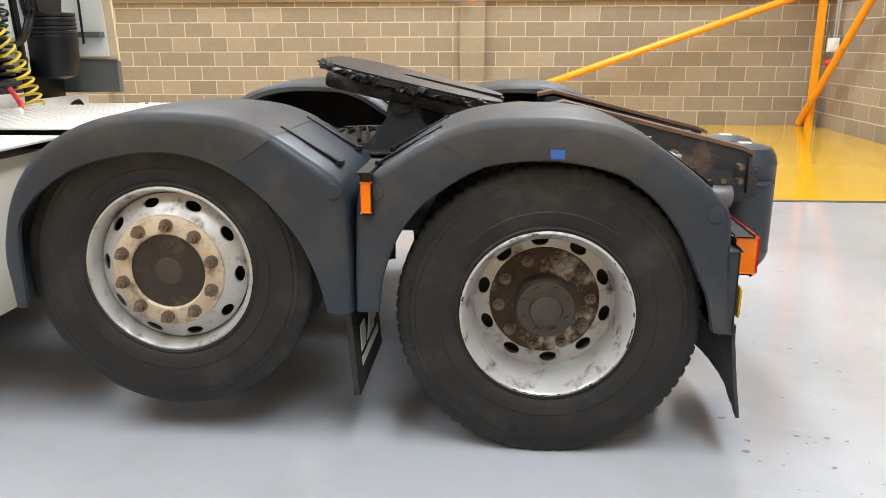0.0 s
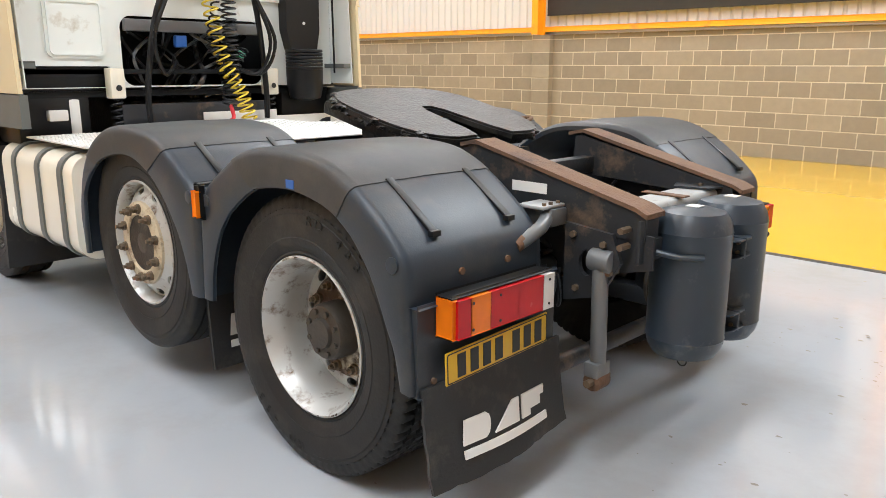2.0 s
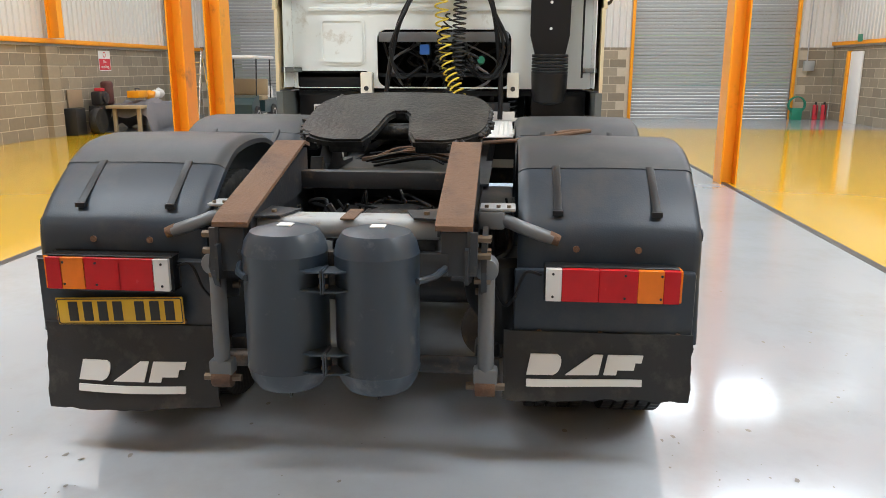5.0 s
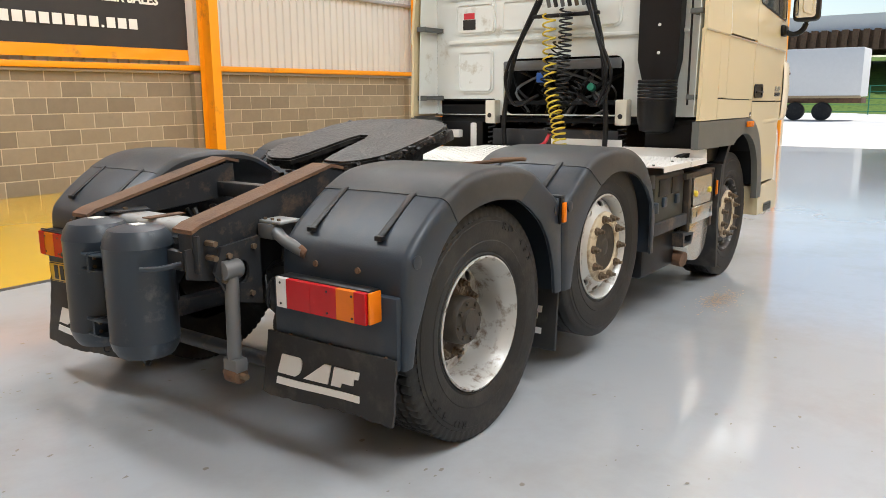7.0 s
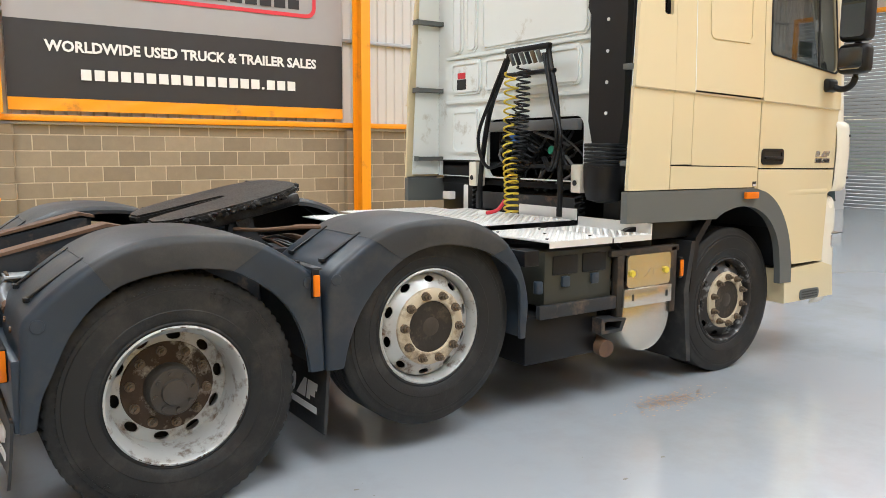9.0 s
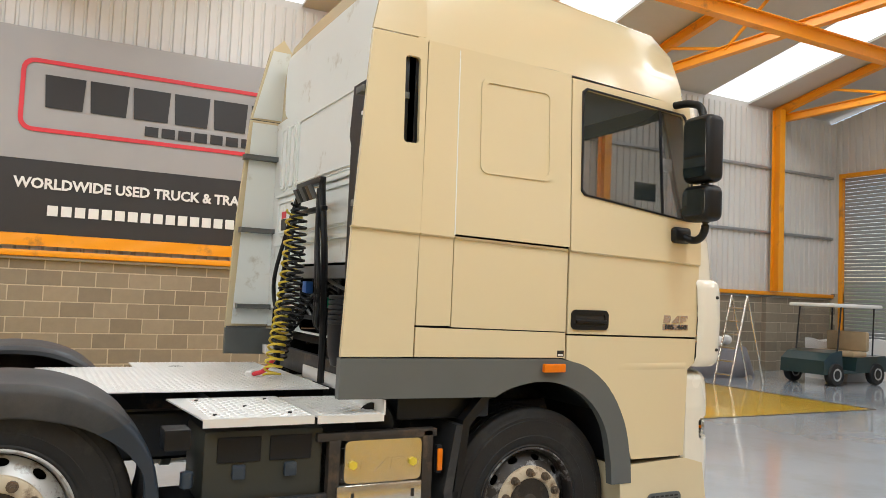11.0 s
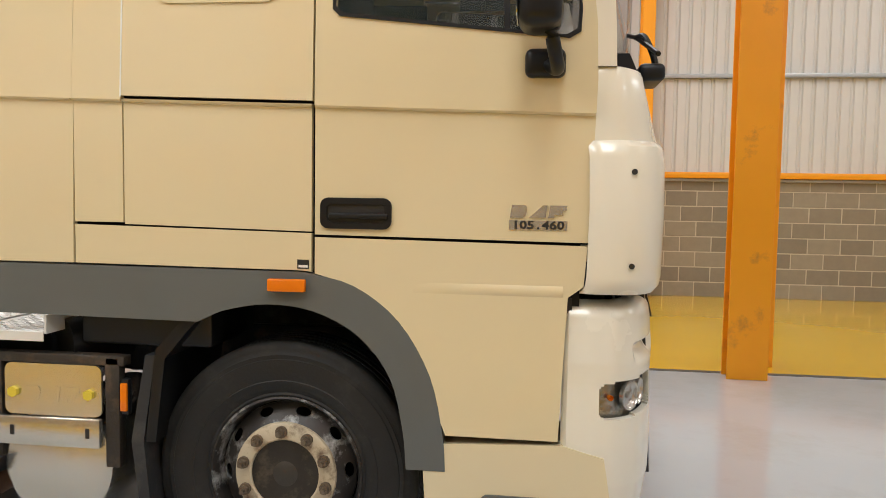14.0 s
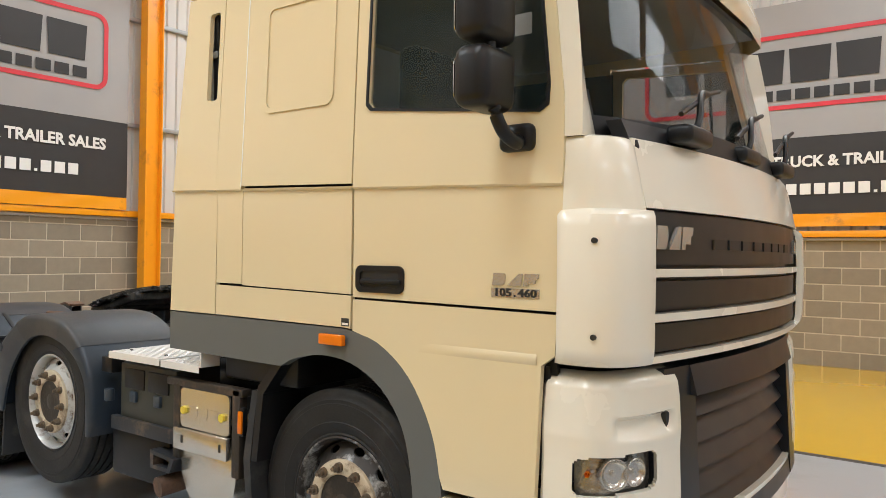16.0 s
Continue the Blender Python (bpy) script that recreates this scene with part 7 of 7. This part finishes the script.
part("conduit", cyl((XW + 0.05, 9.6, 1.75), (XW + 0.05, 9.6, 4.4), 0.02, 8), M_GIRT, sb)
sb2 = thing("socket_box", "white socket box with red socket and conduits in the corner", "socket box")
part("enclosure", box(XE - 0.2, XE - 0.06, YN - 0.75, YN - 0.6, 1.28, 1.5, bevel=0.008), M_PAPER, sb2)
part("red_socket", cyl((XE - 0.13, YN - 0.68, 1.12), (XE - 0.22, YN - 0.68, 1.08), 0.05, 14), M_BANR, sb2)
for dy in (0.0, 0.1):
    part("conduit", cyl((XE - 0.1, YN - 0.72 + dy, 1.5), (XE - 0.1, YN - 0.72 + dy, 4.0), 0.018, 8), M_GIRT, sb2)

# golf buggy by the shutter
gc = thing("golf_buggy", "dark green golf buggy with white roof and tan seat", "golf buggy")
M_GB = mat("dark_green_body", (0.02, 0.045, 0.045), 0.3, coat=0.5)
M_TAN = mat("tan_seat", (0.45, 0.34, 0.2), 0.6)
part("body", plate([(0.0, 0.25), (0.02, 0.55), (0.25, 0.72), (0.62, 0.78), (0.66, 0.35), (1.1, 0.32), (1.15, 0.62), (2.2, 0.66), (2.3, 0.3)], [], xz(-0.55), (0, 1.1, 0)), M_GB, gc, smooth=False)
part("seat_base", box(1.1, 1.6, -0.5, 0.5, 0.62, 0.75, bevel=0.04), M_TAN, gc)
part("seat_back", box(1.55, 1.68, -0.5, 0.5, 0.75, 1.2, bevel=0.04), M_TAN, gc)
part("roof", box(0.3, 2.05, -0.58, 0.58, 1.74, 1.82, bevel=0.03), M_PAPER, gc)
for y in (-0.52, 0.52):
    part("roof_post", cyl((0.5, y, 0.75), (0.62, y, 1.75), 0.018, 8), M_INK, gc)
    part("roof_post", cyl((1.75, y, 0.65), (1.8, y, 1.75), 0.018, 8), M_INK, gc)
    for x in (0.4, 1.85):
        w = part("wheel", lathe([(0.1, -0.08), (0.23, -0.08), (0.25, -0.05), (0.25, 0.05), (0.23, 0.08), (0.1, 0.08)], 28), M_RUBBER, gc)
        w.location = (x, y, 0.25)
        part("wheel_hub", lathe([(0.02, -0.07), (0.14, -0.085), (0.14, 0.085), (0.02, 0.07)], 20), M_RIM, gc).location = (x, y, 0.25)
part("windscreen", plate([(-0.5, 0.8), (0.5, 0.8), (0.5, 1.7), (-0.5, 1.7)], [], lambda u, v: V(0.5 + 0.12 * (v - 0.75), u, v), (0.005, 0, 0)), M_LENS, gc, smooth=False)
gc.matrix_basis = pose(-16.65, -6.72, 0, 0, 0, 180)
cv = bmesh.new()
bmesh.ops.create_cube(cv, size=1)
bmesh.ops.subdivide_edges(cv, edges=cv.edges[:], cuts=5, use_grid_fill=True)
for v in cv.verts:
    v.co = V(v.co.x * 2.2, v.co.y * 1.1, (v.co.z + 0.5) * 0.95)
    if v.co.z > 0.05:
        v.co += V(0, 0, 0.12 * noise.noise(v.co * 2.3)) + 0.05 * noise.noise_vector(v.co * 4)
cv.transform(Matrix.Translation((-19.4, -7.3, 0)))
single("covered_load", cv, M_PAPER, "load under a white dust sheet", "covered load")

# work table with cover, ladder, tools by the south wall
wt = thing("work_table", "low wooden bench under a grey dust sheet", "table")
for x in (-16.4, -14.5):
    for y in (YS + 0.55, YS + 1.15):
        part("leg", box(x, x + 0.08, y, y + 0.08, 0, 0.55, bevel=0.005), M_TAN, wt)
part("table_top", box(-16.6, -14.3, YS + 0.45, YS + 1.3, 0.55, 0.62, bevel=0.008), M_TAN, wt)
cl = bmesh.new()
bmesh.ops.create_grid(cl, x_segments=24, y_segments=14, size=1)
for v in cl.verts:
    x, y = v.co.x * 1.05, v.co.y * 0.62
    drop = max(0, abs(v.co.x) - 0.85) * 1.6 + max(0, abs(v.co.y) - 0.78) * 2.2
    v.co = V(x, y, 0.64 + 0.22 * max(0, noise.noise(V(x * 2, y * 2, 3))) - drop * 1.35 + 0.02 * noise.noise(V(x * 7, y * 7, 0)))
cl.transform(Matrix.Translation((-15.6, YS + 0.88, 0)))
cs = single("dust_sheet", cl, mat("grey_dust_sheet", (0.2, 0.19, 0.2), 0.85), "crumpled grey dust sheet over the bench", "cloth")
cs.modifiers.new("thick", "SOLIDIFY").thickness = 0.006
tb = thing("tool_case", "orange tool case lying on the covered bench", "tool case")
part("case", box(-15.3, -14.8, YS + 0.75, YS + 1.05, 0.78, 0.95, bevel=0.02), M_ORANGE, tb)
part("case_handle", tube([(-15.15, YS + 0.9, 0.95), (-15.15, YS + 0.9, 1.0), (-14.95, YS + 0.9, 1.0), (-14.95, YS + 0.9, 0.95)], 0.012, 6), M_INK, tb)
ld = thing("ladder", "aluminium folding ladder leaning by the bench", "ladder")
for y in (0.0, 0.42):
    part("rail", cyl((-14.45, YS + 2.2 + y, 0.0), (-14.95, YS + 2.2 + y, 1.9), 0.024, 8), M_ALU, ld)
    part("back_rail", cyl((-15.5, YS + 2.2 + y, 0.0), (-14.95, YS + 2.2 + y, 1.9), 0.02, 8), M_ALU, ld)
for k in range(6):
    t = 0.1 + k * 0.15
    part("rung", box(-14.52 - 0.5 * t, -14.40 - 0.5 * t, YS + 2.2, YS + 2.62, 1.9 * t, 1.9 * t + 0.03, bevel=0.006), M_ALU, ld)
sw = thing("spare_wheel", "small spare wheel standing by the wall", "wheel")
part("tyre", lathe([(0.16, -0.09), (0.27, -0.09), (0.3, -0.05), (0.3, 0.05), (0.27, 0.09), (0.16, 0.09)], 30), M_RUBBER, sw)
part("rim", lathe([(0.02, 0.0), (0.08, 0.03), (0.16, 0.06), (0.17, 0.08)], 24), M_RIM, sw)
sw.location = (-13.75, YS + 0.55, 0.3)
mc = thing("machine", "dark petrol machine with red parts on a crate behind the bench", "machine")
part("crate", box(-14.9, -14.1, YS + 0.15, YS + 0.42, 0.0, 0.62, bevel=0.01), M_INK, mc)
part("engine", box(-14.55, -14.2, YS + 0.16, YS + 0.42, 0.62, 0.95, bevel=0.05, seg=3), M_INK, mc)
part("fan_cover", cyl((-14.38, YS + 0.42, 0.80), (-14.38, YS + 0.47, 0.80), 0.13, 20, bevel=0.01), M_STEEL, mc)
part("fuel_cap", box(-14.5, -14.3, YS + 0.2, YS + 0.38, 0.95, 1.03, bevel=0.03), M_BANR, mc)
part("bag", box(-14.9, -14.62, YS + 0.18, YS + 0.4, 0.62, 1.18, bevel=0.06, seg=3), mat("dark_red_print", (0.10, 0.035, 0.03), 0.6, var=0.5, scale=14), mc, "dark printed sack")
cbd = single("cardboard", box(-14.05, -13.45, YS + 0.02, YS + 0.05, 0.6, 1.0, bevel=0.004), mat("brown_cardboard", (0.33, 0.23, 0.14), 0.9), "brown cardboard sheet leaning on the block wall", "cardboard")
cbx = single("equipment_case", box(-13.6, -13.2, YS + 0.03, YS + 0.35, 0.0, 0.6, bevel=0.02), M_INK, "black equipment case under the cardboard", "case")
for k, (x, z, mm) in enumerate(((-16.0, 0.82, M_PAPER), (-16.25, 0.86, M_PAPER), (-15.75, 0.82, M_ORANGE))):
    jr = bmesh.new()
    bmesh.ops.create_icosphere(jr, subdivisions=2, radius=0.13)
    for v in jr.verts:
        v.co += v.co.normalized() * 0.04 * noise.noise(v.co * 9 + V(k, 0, 0))
    jr.transform(Matrix.Translation((x, YS + 0.9, z)))
    single("jerrycan" if mm is M_PAPER else "chainsaw_body", jr, mm, "white plastic container on the covered bench" if mm is M_PAPER else "orange tool body on the covered bench", "container" if mm is M_PAPER else "tool")

# flakes of dried mud on the floor round the tail
verts, faces = [], []
for k in range(300):
    c = random.choice(((1.15, -1.25, 0.32), (1.0, 1.4, 0.5), (1.7, -0.3, 0.8), (0.9, -1.9, 0.5), (-0.4, 2.6, 1.0)))
    x, y = random.gauss(c[0], c[2]), random.gauss(c[1], c[2] * 0.6)
    r = random.choice((0.003, 0.004, 0.006, 0.011))
    i0 = len(verts)
    n = 6
    for i in range(n):
        a = i * math.tau / n
        rr = r * random.uniform(0.5, 1.3)
        verts.append((x + rr * math.cos(a) * 1.5, y + rr * math.sin(a), 0.0025))
    faces.append(tuple(range(i0, i0 + n)))
me = bpy.data.meshes.new("mud_flakes")
me.from_pydata(verts, [], faces)
me.materials.append(mat("dried_mud", (0.22, 0.205, 0.18), 0.9))
tagged(new("mud_flakes", me), "scattered flakes of dried mud on the floor", "dirt", kind="stuff")

# rust-coloured powder spilt beside the front axle
verts, faces = [], []
for k in range(420):
    x, y = random.gauss(-3.0, 0.17), random.gauss(1.42, 0.06)
    r = random.choice((0.003, 0.005, 0.008))
    i0 = len(verts)
    for i in range(5):
        a = i * math.tau / 5
        rr = r * random.uniform(0.5, 1.4)
        verts.append((x + rr * math.cos(a) * 1.8, y + rr * math.sin(a), 0.002))
    faces.append(tuple(range(i0, i0 + 5)))
me = bpy.data.meshes.new("rust_dust")
me.from_pydata(verts, [], faces)
me.materials.append(mat("rust_dust_powder", (0.46, 0.33, 0.24), 0.9))
tagged(new("rust_dust", me), "thin rust-coloured dust spilt on the floor", "dirt", kind="stuff")

# ---- outside, through the open doorway ----
bank = bmesh.new()
bmesh.ops.create_grid(bank, x_segments=30, y_segments=60, size=1)
for v in bank.verts:
    x, y = v.co.x * 15, v.co.y * 80
    v.co = V(-75 + x, y, -0.1 + 5.2 * max(0, min(1, (-x + 12) / 22)) + 0.4 * noise.noise(V(x * 0.2, y * 0.2, 0)))
single("grass_bank", bank, M_GRASS, "green grass bank beyond the yard", "bank", kind="structure")
fence = thing("yard_fence", "dark green mesh fence along the yard", "fence")
for k in range(26):
    part("post", box(-58.05, -57.98, -30 + k * 2.5, -29.93 + k * 2.5, 0, 2.0, bevel=0), M_GREEN, fence, smooth=False)
for z in (0.2, 0.65, 1.1, 1.55, 1.95):
    part("wire", box(-58.02, -58.0, -30, 33, z, z + 0.04, bevel=0), M_GREEN, fence, smooth=False)
hb = thing("yard_building", "long white building with a rust-red roof beyond the yard", "building")
part("wall", box(-82, -72, -34, 42, 6.6, 8.0, bevel=0), M_PAPER, hb, smooth=False)
rr = bmesh.new()
for k in range(95):
    add_box(rr, -83, -71, -34 + k * 0.8, -33.55 + k * 0.8, 5.0, 6.7)
add_box(rr, -82.5, -71.4, -34, 42, 5.0, 6.6)
part("roof", rr, M_RUST, hb, smooth=False)
tr = thing("box_trailer", "white box trailer parked in the yard", "trailer")
part("box_body", box(-47, -44.4, -16, -3.6, 1.3, 3.9, bevel=0.04), M_PAPER, tr)
part("chassis", box(-46.6, -44.8, -16, -3.6, 0.95, 1.25, bevel=0.02), M_RUST, tr)
part("side_rail", box(-44.55, -44.38, -16, -3.6, 1.22, 1.36, bevel=0.01), M_TAN, tr)
for y in (-9.4, -8.9):
    part("landing_leg", box(-44.8, -44.6, y, y + 0.12, 0.0, 1.0, bevel=0.01), M_STEEL, tr)
for y in (-14, -12.7, -6.9, -5.5):
    part("wheel", cyl((-44.5, y, 0.5), (-44.9, y, 0.5), 0.5, 24, bevel=0.04), M_RUBBER, tr)
bt = thing("tipper_lorry", "small blue tipper lorry parked in the yard", "lorry", at=(-20.3, -0.3, 0))
bt.scale = (0.7, 0.7, 0.7)
part("tipper_body", box(-52, -49.6, -2.6, 0.5, 1.2, 2.5, bevel=0.05), M_NAVY, bt)
part("lorry_cab", box(-52, -49.6, 0.6, 2.3, 0.9, 2.9, bevel=0.12, seg=3), M_NAVY, bt)
part("cab_window", box(-49.62, -49.55, 1.0, 2.0, 1.9, 2.6, bevel=0.02), M_INK, bt)
part("frame", box(-51.5, -49.8, -2.6, 2.2, 0.6, 1.1, bevel=0.02), M_RUST, bt)
for y in (-1.9, -0.7, 1.5):
    part("wheel", cyl((-49.7, y, 0.5), (-50.1, y, 0.5), 0.5, 24, bevel=0.04), M_RUBBER, bt)

# ---- single blocks of the walls ----
for job in block_jobs:
    lay_blocks(*job)
